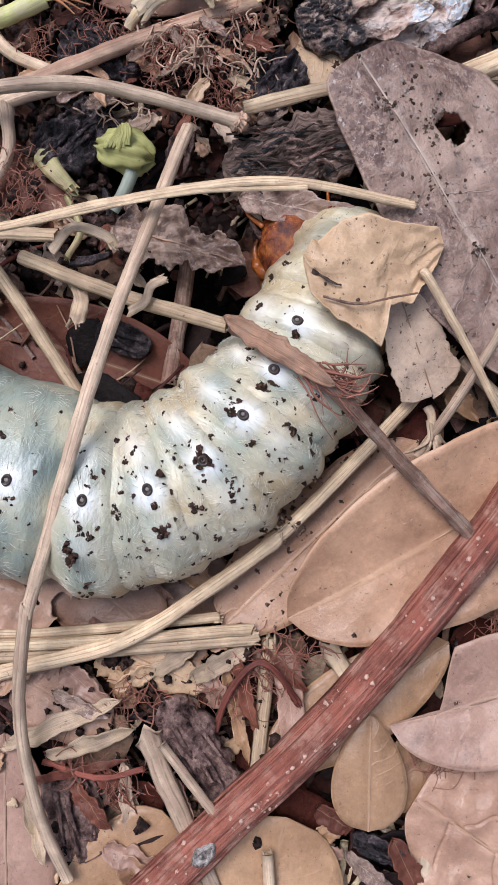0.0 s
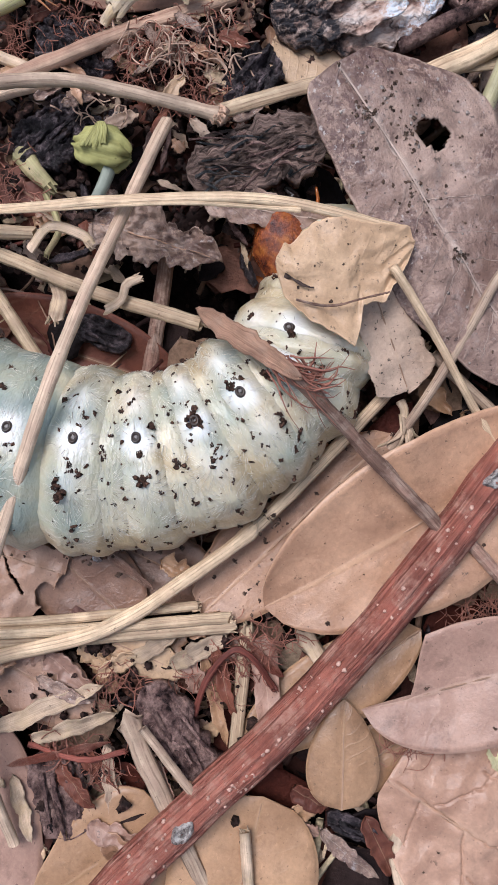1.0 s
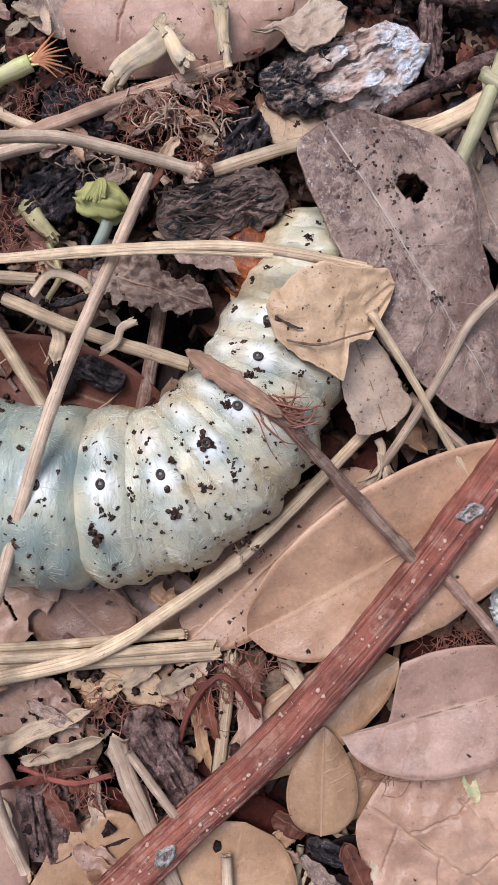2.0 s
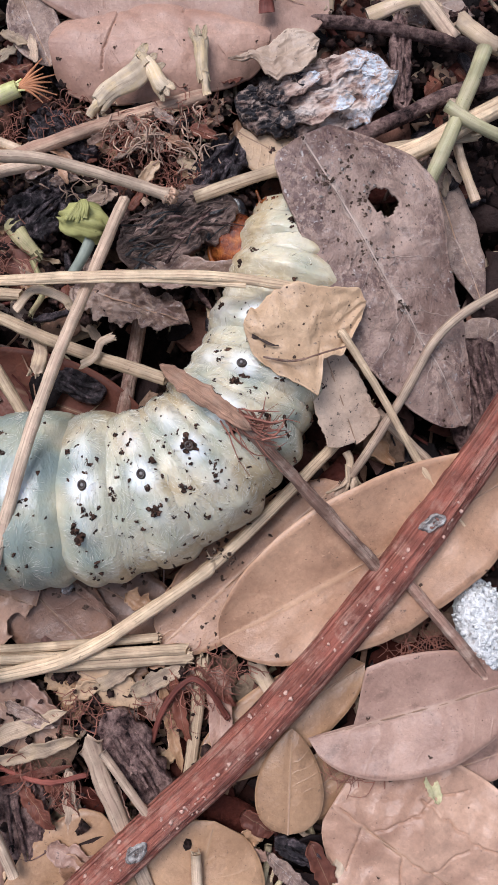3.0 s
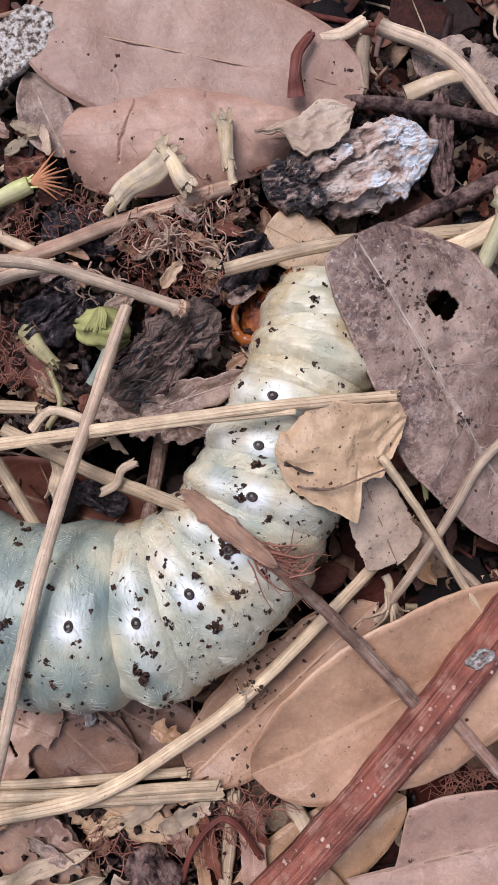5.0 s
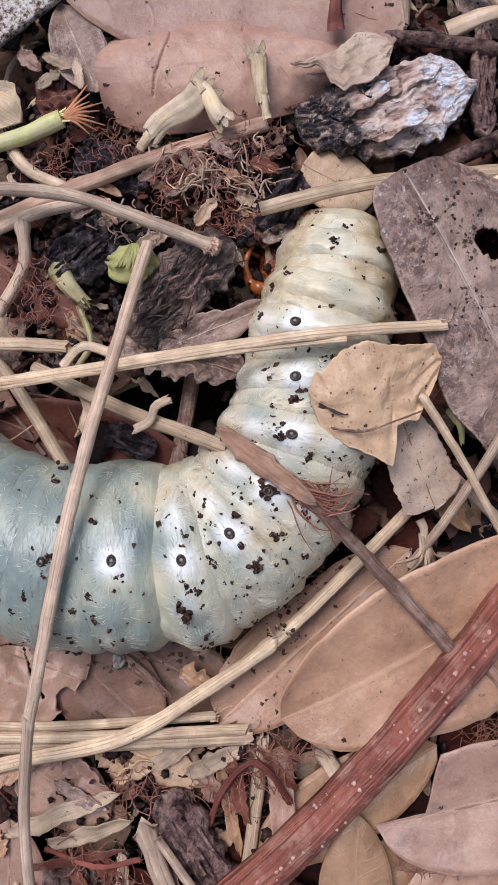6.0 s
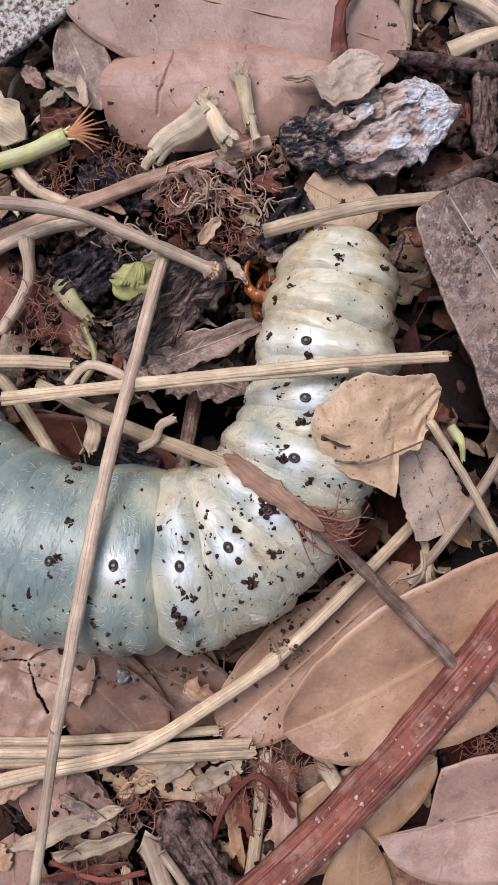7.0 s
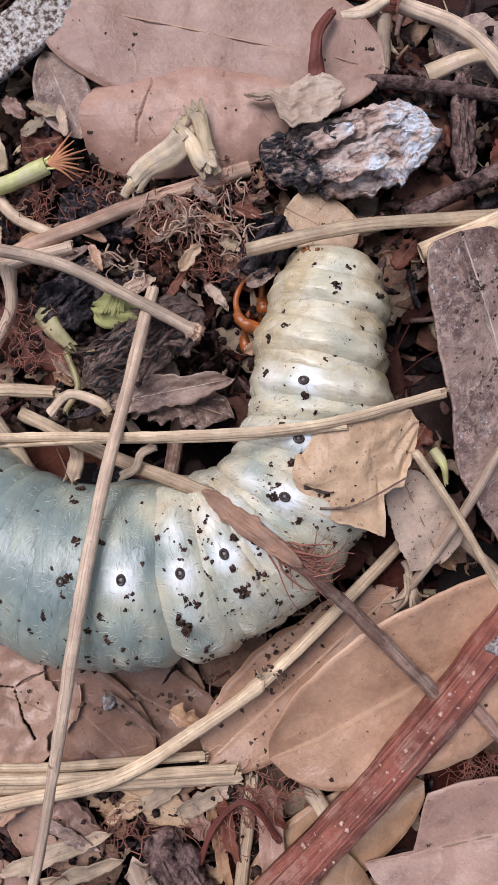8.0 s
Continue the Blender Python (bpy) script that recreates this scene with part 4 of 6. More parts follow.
# pair of straws below the larva and the curved one over it
stick([(-44, -23.3, 1.6), (-28, -23.6, 1.7), (-10, -22.3, 1.5)], 0.55, M_STRAW, "dry straw lying beside another straw", 51, flat=0.6, ragged=0.4)
stick([(-44, -24.6, 1.9), (-26, -24.5, 2.2), (-6.6, -23.4, 2.2)], 0.62, M_STRAW, "dry straw with a dark broken end", 52, flat=0.7, ragged=0.5)
stick([(-44, -26.0, 1.6), (-26, -25.6, 1.7), (-6.4, -24.4, 1.9)], 0.68, M_STRAW, "pale dry straw with a frayed end", 53, flat=0.6, ragged=0.5)
curved_straw = stick([(-44, -31.0, 1.2), (-31.2, -27.2, 2.2), (-19.6, -24.3, 3.0), (-11.0, -19.3, 3.2), (-2.7, -13.2, 3.2), (9.8, -0.8, 2.8), (14, 4, 1.5)], 0.82, M_STRAW,
      "long curved straw with a dark node beside the larva", 54, r1=0.55, flat=0.55, steps=60, sides=10, grooves=4, knots=((0.63, 0.35),))
stick([(15.4, -13.6, 4.2), (17.7, -16.6, 4.4), (22.9, -22.7, 3.6), (26, -26.5, 2.0)], 0.66, M_BROWN, "thin dark twig end under the red twig", 55, "twig", "twig", "thin twigs")
stick([(10.0, -6.6, 2.0), (12.8, -2.2, 4.4), (16.6, 4.1, 6.4), (20.4, 10.6, 8.0), (26.8, 15.0, 8.2), (38, 20, 6)], 0.5, M_STEM, "pale grey brown stem with a forked end", 56, "stem", "stem", "stems", r1=0.52)
stick([(14.2, 2.8, 3.0), (18, -0.8, 2.6), (22.2, -4.6, 1.8)], 0.6, M_STEM, "short pale stem by leaves", 57, "stem", "stem", "stems")
# bottom: split chips
stick([(-17.2, -33.2, 2.4), (-15.0, -38.6, 2.6), (-12.6, -44.2, 2.2), (-9.6, -51.5, 1.2)], 1.15, M_STEM, "flat split stem with a rough knotted end", 59, "stem", "stem", "stems", r1=0.8, flat=0.4, ragged=0.8, wobble=0.14, knots=((0.03, 0.3),))
stick([(-15.6, -34.0, 3.4), (-9.9, -41.4, 3.8)], 0.5, M_STEM, "thin grey stem on wood chip", 60, "stem", "stem", "stems", flat=0.8)
stick([(-6.5, -38, 0.8), (-5.2, -27, 1.2), (-5.0, -24.5, 1.2)], 0.75, M_STRAW, "short upright strip of straw", 61, flat=0.4)
stick([(-4.9, -56, 2.4), (-5.6, -45, 2.2)], 0.55, M_BRACT, "pale straw on a golden leaf", 62)
for i, (a, b, w, m) in enumerate((
        ((-31.5, -34.8), (-19.6, -30.0), 1.9, M_BRACT), ((-27.0, -35.4), (-18.6, -33.2), 1.6, M_BRACT), ((-29.6, -38.2), (-19.4, -36.0), 0.9, M_REDTWIG), ((-26.5, -29.4), (-21.0, -31.8), 1.5, M_DIRTY),
        ((-13, -28.4), (-7.0, -25.4), 1.9, M_BRACT), ((-18, -28.4), (-12, -25.2), 1.6, M_BRACT), ((-25.6, -27.0), (-21.0, -31.0), 2.4, M_PINK), ((-16.5, -27.4), (-20.4, -29.2), 1.8, M_TORN),
        ((-8.2, -26.4), (-6.4, -33.8), 1.5, M_RUST), ((-6.0, -25.6), (-1.4, -29.6), 1.2, M_REDTWIG), ((-9.5, -27.6), (-7.4, -36.8), 1.4, M_TAN), ((-22.0, -36.4), (-18.0, -43.0), 1.6, M_RUST),
        ((-19.6, -36.6), (-19.0, -45.2), 1.3, M_STEM), ((-24.4, -38.2), (-20.6, -42.6), 1.8, M_RUST), ((-14.8, -38.0), (-12.6, -43.4), 1.6, M_PINK), ((-29.4, -39.5), (-27.4, -46.0), 1.4, M_BRACT),
        ((-21.6, -44.6), (-16.0, -46.6), 2.2, M_PINK), ((-28.6, -25.8), (-33.2, -29.6), 2.8, M_LEAF), ((-11.2, -25.4), (-7.8, -23.2), 1.8, M_LEAF), ((2.2, -45.4), (7.8, -50.4), 1.6, M_DIRTY),
        ((6.8, -44.4), (9.6, -50.6), 2.2, M_RUST), ((-0.6, -41.0), (3.0, -43.6), 2.4, M_RUST))):
    shard(a, b, w, 0.9 + 0.12 * (i % 5), m, "ragged flat chip of dry plant matter", 700 + i, lean=(i * 37) % 23 - 11, pitch=(i * 53) % 13 - 6)
stick([(0.8, -25.0, 0.8), (2.6, -28.5, 1.4), (3.4, -31.0, 1.0)], 0.9, M_BRACT, "pale torn straw chip", 77, "straw_chip", "straw", "straw chips", flat=0.35, wobble=0.3, ragged=0.6)
stick([(11.5, -42, 0.6), (9.8, -48, 1.0), (10.8, -53, 0.8)], 0.7, M_BRACT, "torn pale straw chip", 78, "straw_chip", "straw", "straw chips", flat=0.4, wobble=0.3)
shard((19.8, -37.2), (20.9, -40.2), 1.5, 1.7, M_SHOOT, "small flat yellow green stem bit", 79, "stem", "stem", "")
stick([(-10.6, -33.5, 1.4), (-9.0, -29.4, 2.2), (-6.4, -26.6, 2.8), (-4.4, -27.6, 2.6), (-2.2, -31.0, 1.6)], 0.36, M_ROUGHRED, "dark red strap of bark bent into a bow", 120, "bark_strap", "bark", "", r1=0.35, flat=0.4, wobble=0.25)
stick([(-27.5, -36.0, 1.6), (-22.0, -37.6, 2.0), (-17.6, -37.0, 1.6)], 0.3, M_ROUGHRED, "thin dark red strip of bark", 121, "bark_strap", "bark", "", flat=0.4, wobble=0.3)
# top left
stick([(-43, 36.0, 2.4), (-32.9, 37.6, 2.6), (-26.6, 40.0, 3.0)], 0.72, M_GREEN, "fresh yellow green stalk with a brown tuft", 80, "stalk", "stalk", "", r1=0.95, sides=10)
stick([(-36, 28.5, 1.6), (-26.4, 32.4, 2.4), (-14.4, 36.6, 3.0), (-5.0, 39.6, 2.6)], 0.88, M_ROUGHSTEM, "rough tan stem lying in the litter", 81, "stem", "stem", "stems", flat=0.7, wobble=0.12)
stick([(-34, 41, 1.2), (-31.0, 35.5, 1.8), (-26.2, 32.8, 2.2)], 0.65, M_BRACT, "pale curved straw in litter", 82)
stick([(-36, 27, 2.0), (-30.5, 29.6, 2.6), (-24, 31.5, 2.2)], 0.7, M_STEM, "grey tan stem in litter", 83, "stem", "stem", "stems")
stick([(-33.5, 19.5, 1.5), (-30.6, 24.5, 2.2), (-30.8, 29.5, 2.4)], 0.7, M_STEM, "upright stub of stem with a crusty end", 84, "stem", "stem", "stems", knots=((0.95, 0.5),))
def husk(a, b, width, z, label, seed, lean=0.0, pitch=0.0):
    """A dry flower husk: a flattened, ribbed tube with a frayed mouth and a short foot."""
    ln, turn = span(a, b)
    r = width / 2
    tube = strand([(0, 0, 0), (ln * 0.3, 0.15 * r, 0.2), (ln * 0.7, -0.15 * r, 0.3), (ln * 0.92, 0, 0.1)], r * 0.75, r, 18, 0.55, 0.16, seed, 30, grooves=5, ragged=0.5)
    ob = thing(part("husk", tube, M_HUSK), label, "flower husk", "flower husks", at=at_mm(a[0], a[1], z, turn, lean, pitch))
    for i in (-1, 0, 1):
        lip = part("frayed_lip", blade(ln * 0.34, r * 0.8, seed + i + 2, nu=14, nv=6, tip=0.5, base=0.4, thick=0.14, cup=0.3, ruffle=0.5, ragged=0.4, steps=0), M_HUSK, ob)
        lip.matrix_basis = at_mm(ln * 0.82, i * r * 0.55, 0.25, 16 * i, 0, -6)
    part("foot", strand([(-1.6, -0.2, -0.4), (-0.4, 0, 0), (0.8, 0, 0.1)], 0.4, 0.6, 8, 0.8, 0.4, seed), M_HUSK, ob)
    return ob


husk((-17.2, 37.6), (-11.4, 42.6), 2.9, 4.0, "dry bell shaped flower husk", 85)
husk((-11.8, 42.6), (-9.2, 38.8), 1.9, 4.6, "curled edge of a dry husk", 86, 20)
tall_husk = husk((-5.1, 40.9), (-5.8, 46.2), 1.7, 4.6, "dry husk with a frayed foot", 87)
stick([(-25.0, 20.5, 1.0), (-23.4, 16.6, 2.0), (-24.8, 14.0, 1.6)], 0.35, M_SHEATH, "thin green stalk in litter", 88, "stalk", "stalk", "")
stick([(-27.4, 24.8, 1.4), (-25.8, 22.6, 2.0), (-24.0, 20.6, 1.6)], 1.25, M_SHEATH, "yellowish green dry leaf sheath", 96, "sheath", "leaf sheath", "", r1=0.7, flat=0.35, wobble=0.3, ragged=0.5)
stick([(-44, 16.0, 2.4), (-31.8, 16.1, 2.8), (-25.6, 15.9, 2.6)], 0.72, M_STRAW, "short end of dry straw", 90, flat=0.6, ragged=0.3)
stick([(-37, 17.5, 1.0), (-31.8, 12.4, 1.6), (-23.2, -0.6, 2.6)], 0.7, M_STRAW, "dry straw leading under the larva", 91)
stick([(-12.8, 15.5, -3.0), (-14.0, 8, -3.2), (-15.2, 1.5, -3.4)], 0.9, M_BROWN, "brown stem down in the hollow", 92, "stem", "stem", "stems")
# top right
stick([(26.5, 43.5, 6.0), (22.6, 34, 6.4), (19.3, 26.4, 5.0)], 0.9, M_SHOOT, "pale green fresh stem", 93, "stem", "stem", "fresh stems", r1=0.9)
stick([(12.6, 29.8, 4.4), (19, 32.2, 5.0), (24.6, 35.2, 5.4), (33, 40, 4)], 1.15, M_STRAW, "thick pale yellow straw", 94, flat=0.8)
stick([(21.8, 36.4, 6.8), (25.2, 34.0, 7.0), (33, 31, 6)], 0.7, M_SHOOT, "pale side shoot on the stem", 95, "stem", "stem", "fresh stems")
stick([(11.5, 34.6, 1.8), (18, 37.4, 2.4), (25, 40.6, 2.6), (36, 43, 2.2)], 0.95, M_DARKWOOD, "dark grey thin twig by bark", 96, "twig", "twig", "thin twigs")
stick([(6.5, 49.4, 2.0), (15, 48.2, 2.6), (24, 46.6, 2.4), (35, 46, 2.0)], 0.75, M_DARKWOOD, "grey brown thin twig", 97, "twig", "twig", "thin twigs")
stick([(11.5, 57.8, 1.6), (18.5, 53.6, 2.8), (24.2, 46.8, 2.4)], 0.9, M_STEM, "tan stem among dark twigs", 98, "stem", "stem", "stems")
stick([(14, 49.8, 2.0), (19, 51.4, 2.8), (22.5, 50.8, 2.6)], 1.1, M_BRACT, "pale orange dry flower husk", 99, "husk", "flower husk", "flower husks", r1=0.5, flat=0.5)
stick([(9.6, 56.5, 1.8), (9.2, 50.4, 2.2)], 0.8, M_BRACT, "pale upright straw bit", 100, "straw_chip", "straw", "straw chips", flat=0.5)
stick([(1.0, 57.0, 2.0), (6.5, 56.0, 3.0), (9.6, 58.0, 2.4)], 0.8, M_BRACT, "pale straw over a leaf edge", 101, "straw_chip", "straw", "straw chips", flat=0.5)
stick([(1.9, 48.4, 4.6), (1.7, 50.6, 5.6), (2.3, 53.2, 5.2), (3.8, 55.6, 4.2)], 0.85, M_ROUGHRED, "curled dark red leaf stalk", 102, "stalk", "stalk", "", r1=0.4, flat=0.3, wobble=0.25)
stick([(26, 27, 3), (24, 33, 3.4), (23.5, 39, 3)], 0.6, M_BRACT, "thin pale husk stem", 103, "stem", "stem", "stems")
stick([(24, 47.6, 5.0), (26.4, 44.6, 6.2), (29, 44.0, 5.4)], 1.1, M_BRACT, "pale frayed bud cluster on the green stem", 104, "husk", "flower husk", "flower husks", flat=0.6, wobble=0.3, ragged=0.6)

fibre_mat("red_fibres", "tangle of fine reddish brown plant fibres", [(-12, 33.5, 2.6), (-15, 32.5, 2.2), (-27, 36, 1.0), (-31, 23.5, 1.4), (-7, 36.5, 2.4), (-10, 31, 1.6), (-8.5, 29.5, 1.6), (-20, 37.5, 1.2), (-12.5, 34.5, 2.8), (-29, 19.5, 2.2)], 200, 640, 1.9, (0.7, 2.2), r=0.06)
fibre_mat("pale_fibres", "shredded pale brown plant fibres and curls", [(-12, 33.8, 3.0), (-9.5, 33, 2.6), (-14.5, 35.4, 2.6), (-7.5, 36.2, 2.6), (-19.5, 29.0, 1.6), (-6, 33.2, 2.2)], 230, 130, 1.7, (0.9, 2.8), r=0.11, mat=M_TOW)
fibre_mat("red_fibres", "dark red fibres between straw chips", [(-19, -30.5, 0.6), (-24, -36.5, 0.6), (-20, -38.5, 0.5), (-5.5, -27.5, 1.0), (-2, -26, 1.0), (-9, -30, 0.4)], 300, 300, 1.7, (1.0, 3.2), 0.06)
fibre_mat("red_fibres", "orange brown fibres under the leaves", [(18, -24, 0.6), (11, -36.5, 1.0), (21, -23.0, 0.5)], 400, 130, 1.4, (1.4, 3.6), 0.05)


for i, (a, b, w, z, mat) in enumerate((
        ((-15.4, 31.6), (-10.6, 34.6), 1.2, 3.0, M_BRACT), ((-12.6, 36.4), (-9.6, 32.6), 1.3, 3.2, M_TORNPINK), ((-10.4, 37.6), (-5.8, 39.2), 1.5, 3.0, M_TORN), ((-8.4, 32.0), (-4.6, 30.8), 1.1, 2.4, M_BRACT),
        ((-17.8, 34.2), (-14.8, 32.2), 1.0, 2.6, M_TAN), ((-7.0, 34.6), (-4.2, 36.8), 1.0, 2.6, M_LEAF), ((-18.6, 26.4), (-15.2, 28.2), 1.6, 2.2, M_TORNPINK), ((-25.6, 29.6), (-22.4, 31.8), 1.2, 1.8, M_DIRTY),
        ((-29.6, 31.8), (-26.4, 34.0), 1.0, 1.8, M_TAN), ((-23.6, 33.6), (-20.4, 32.2), 1.2, 1.8, M_LEAF), ((-9.8, 27.2), (-7.4, 24.6), 1.2, 1.8, M_TORNPINK), ((-13.8, 26.2), (-11.8, 29.0), 1.0, 1.8, M_RUST))):
    shard(a, b, w, z, mat, "torn shred of dry plant in the fibres", 930 + i, "plant_shred", "shred", "loose litter bits", lean=(i * 37) % 40 - 20, pitch=(i * 23) % 24 - 12)


def frayed_tip(at, turn):
    """The split tip of a stem: a few curled strips that part from one end."""
    rng = random.Random(58)
    ob = thing(part("stem", strand([(0, 0, 0), (0.3, -0.9, 0.2), (0.2, -1.8, 0.2)], 0.5, 0.42, 10, 0.7, seed=58), M_BRACT), "frayed pale tip of a stem", "stem", "stems", at=at_mm(*at, turn))
    for i in range(7):
        a = -0.75 + i * 0.25
        ln = rng.uniform(2.0, 4.6)
        tip = Vector((math.sin(a) * ln * 0.75, -1.6 - math.cos(a) * ln, rng.uniform(-0.6, 0.7)))
        mid = Vector((0.2 + math.sin(a) * 0.9, -1.6 - ln * 0.5, 0.5 + rng.uniform(0, 0.5)))
        part("strip", strand([(0.2 + a * 0.4, -1.4, 0.25), mid, tip, tip + Vector((a, -0.2, -0.5))], 0.24, 0.1, 6, 0.45, 0.2, i, 14), M_BRACT, ob)


frayed_tip((10.9, -1.8, 2.8), 4)


def specks_on(ob, count, sizes=(0.05, 0.07, 0.09, 0.12, 0.17)):
    """Grains of soil lying on the upper side of a leaf."""
    rng, B = random.Random(len(ob.data.vertices) + count), Build()
    top = [v.co / MM for v in ob.data.vertices if v.normal.z > 0.8]
    for _ in range(count):
        c = rng.choice(top)
        for _ in range(rng.choice((1, 1, 1, 2, 3))):
            lump(B, c + Vector((rng.gauss(0, 0.16), rng.gauss(0, 0.16), 0.02)), rng.choice(sizes), rng, 0.35, 7, 0.9)
    tagged(part("dirt_specks", B, M_CLODS, ob, "dark grains of soil on the leaf"), kind="stuff")


def loose_flakes():
    """Separate bits on top of the mulch, in the open stretches between the larger pieces."""
    rng = random.Random(77)
    kinds = (("leaf_flake", "leaf", "small broken flake of dead leaf", (M_LEAF, M_TORN, M_RUST, M_DIRTY, M_DIRTY, M_RUST, M_TAN, M_PINK)), ("straw_chip", "straw", "small pale splinter of dry straw", (M_BRACT, M_STRAW, M_STEM)),
             ("wood_splinter", "wood", "small dark splinter of rotten wood", (M_DARKWOOD, M_BLACK, M_BROWN)))
    zones = ((-33, -8, -48, -25, 110), (-33, -2, 26, 44, 150), (8, 28, 26, 56, 70), (-20, 6, -52, -38, 24), (8, 28, -50, -24, 26), (-33, -16, 12, 28, 60), (-14, 6, 14, 36, 44), (10, 28, -6, 14, 18), (-33, 0, 44, 60, 20))
    for x0, x1, y0, y1, count in zones:
        dark = y0 >= 14
        for _ in range(count):
            x, y = rng.uniform(x0, x1), rng.uniform(y0, y1)
            if in_hollow(x, y):
                continue
            nm, cat, lab, mats = rng.choices(kinds, (3, 4, 5) if dark else (5, 3, 3))[0]
            if dark and nm == "leaf_flake":
                mats = (M_RUST, M_DIRTY, M_RUST, M_LEAF)
            ln = rng.uniform(1.2, 4.2 if dark else 5.4)
            w = ln * (rng.uniform(0.35, 0.75) if nm == "leaf_flake" else rng.uniform(0.12, 0.3))
            B = blade(ln, w, rng.randrange(999), nu=20, nv=8, tip=rng.uniform(0.3, 0.9), base=rng.uniform(0.2, 0.8), thick=0.16 if nm != "wood_splinter" else 0.7, cup=rng.uniform(-0.3, 0.5), arch=rng.uniform(-0.6, 1.0), ruffle=1.0, ragged=0.75, blunt=rng.uniform(0.0, 0.4), ridge=0.25, steps=0)
            thing(part(nm, B, rng.choice(mats)), lab, cat, "loose litter bits", at=at_mm(x, y, rng.uniform(-2.0, 1.4 if dark else 0.3), rng.uniform(0, 360), rng.uniform(-22, 22), rng.uniform(-22, 22)))


loose_flakes()


M_CLODS = mottled("brown_soil_grain", ((0.35, (0.03, 0.02, 0.016)), (0.55, (0.11, 0.07, 0.05)), (0.75, (0.24, 0.17, 0.13))), 0.7, 0.85, 0.3, 0.15, island=True)


def crumbs_by_the_larva():
    """Soil grains and bits heaped along the larva's outer side and on the leaves near it."""
    rng, B = random.Random(31), Build()
    edge = curve([(-34, -13.5, 0), (-22, -16.6, 0), (-12, -15.4, 0), (-3, -10.5, 0), (4, -2.5, 0)], 60)
    for _ in range(80):
        p = edge[rng.randrange(61)]
        d = abs(rng.gauss(0, 0.9))
        lump(B, (p.x + d * 0.5 + rng.gauss(0, 0.5), p.y - d + rng.gauss(0, 0.5), rng.uniform(0.6, 2.0)), rng.choice((0.07, 0.09, 0.12, 0.16, 0.24)), rng, 0.5, 8, 0.8)
    thing(part("soil_crumbs", B, M_CLODS), "soil crumbs heaped along the larva's side", "soil", kind="stuff")


def dark_litter():
    """Fine crumbs of rotten wood over the open, dark stretches of the litter."""
    rng, B = random.Random(41), Build()
    for x0, x1, y0, y1, count in ((-33, -2, 27, 44, 620), (-33, -16, 13, 28, 240), (-14, 4, 16, 34, 220), (9, 29, 28, 57, 320), (-33, -4, -48, -26, 300)):
        for _ in range(count):
            x, y = rng.uniform(x0, x1), rng.uniform(y0, y1)
            if x < -26.5 and y < -33:
                continue
            lump(B, (x, y, rng.uniform(-2.4, 1.6)), rng.choice((0.16, 0.22, 0.3, 0.42, 0.6)), rng, rng.uniform(0.4, 0.9), 6, 0.8)
    thing(part("wood_crumbs", B, M_ROT), "fine dark crumbs of rotten wood in the litter", "wood crumbs", kind="stuff")


M_ROT = mottled("rotten_crumb", ((0.35, (0.01, 0.006, 0.005)), (0.55, (0.05, 0.026, 0.021)), (0.7, (0.16, 0.085, 0.066)), (0.8, (0.3, 0.2, 0.15))), 0.7, 0.75, 0.35, 0.2, island=True)
dark_litter()
crumbs_by_the_larva()
for dusty, grains in ((covered_leaf, 60), (smooth_leaf, 9), (broken_leaf, 24), (broken_half, 14), (torn_leaf, 7), (cracked_leaf, 10)):
    specks_on(dusty, grains)
node_rng, node_dirt = random.Random(66), Build()
for _ in range(15):
    lump(node_dirt, (41.2 + node_rng.gauss(0, 0.7), 17.7 + node_rng.gauss(0, 0.6), 2.35 + node_rng.uniform(-0.1, 0.25)), node_rng.choice((0.07, 0.1, 0.14, 0.2)), node_rng, 0.6, 7, 0.8)
for i in range(6):
    c = Vector((41.0 + node_rng.gauss(0, 0.5), 17.6 + node_rng.gauss(0, 0.4), 2.5))
    d = Vector((node_rng.uniform(-1, 1.2), node_rng.uniform(-1.2, 1), node_rng.uniform(0.0, 0.4)))
    part("frayed_sheath", strand([c, c + d * 0.7 + Vector((0, 0, 0.3)), c + d * 1.3], 0.13, 0.05, 6, 0.5, 0.2, i, 8), M_BRACT, curved_straw)
tagged(part("dirt_clump", node_dirt, M_CLODS, curved_straw, "dark soil stuck on the straw's node"), kind="stuff")
shard((-13.6, -17.6), (-10.4, -19.2), 2.0, 1.4, M_TAN, "small curled brown seed husk", 911, "seed_husk", "seed husk", "")
shard((-20.5, -15.6), (-14.6, -20.4), 1.0, 1.5, M_BROWN, "thin brown bark splinter by the larva", 912, "wood_splinter", "wood", "loose litter bits")


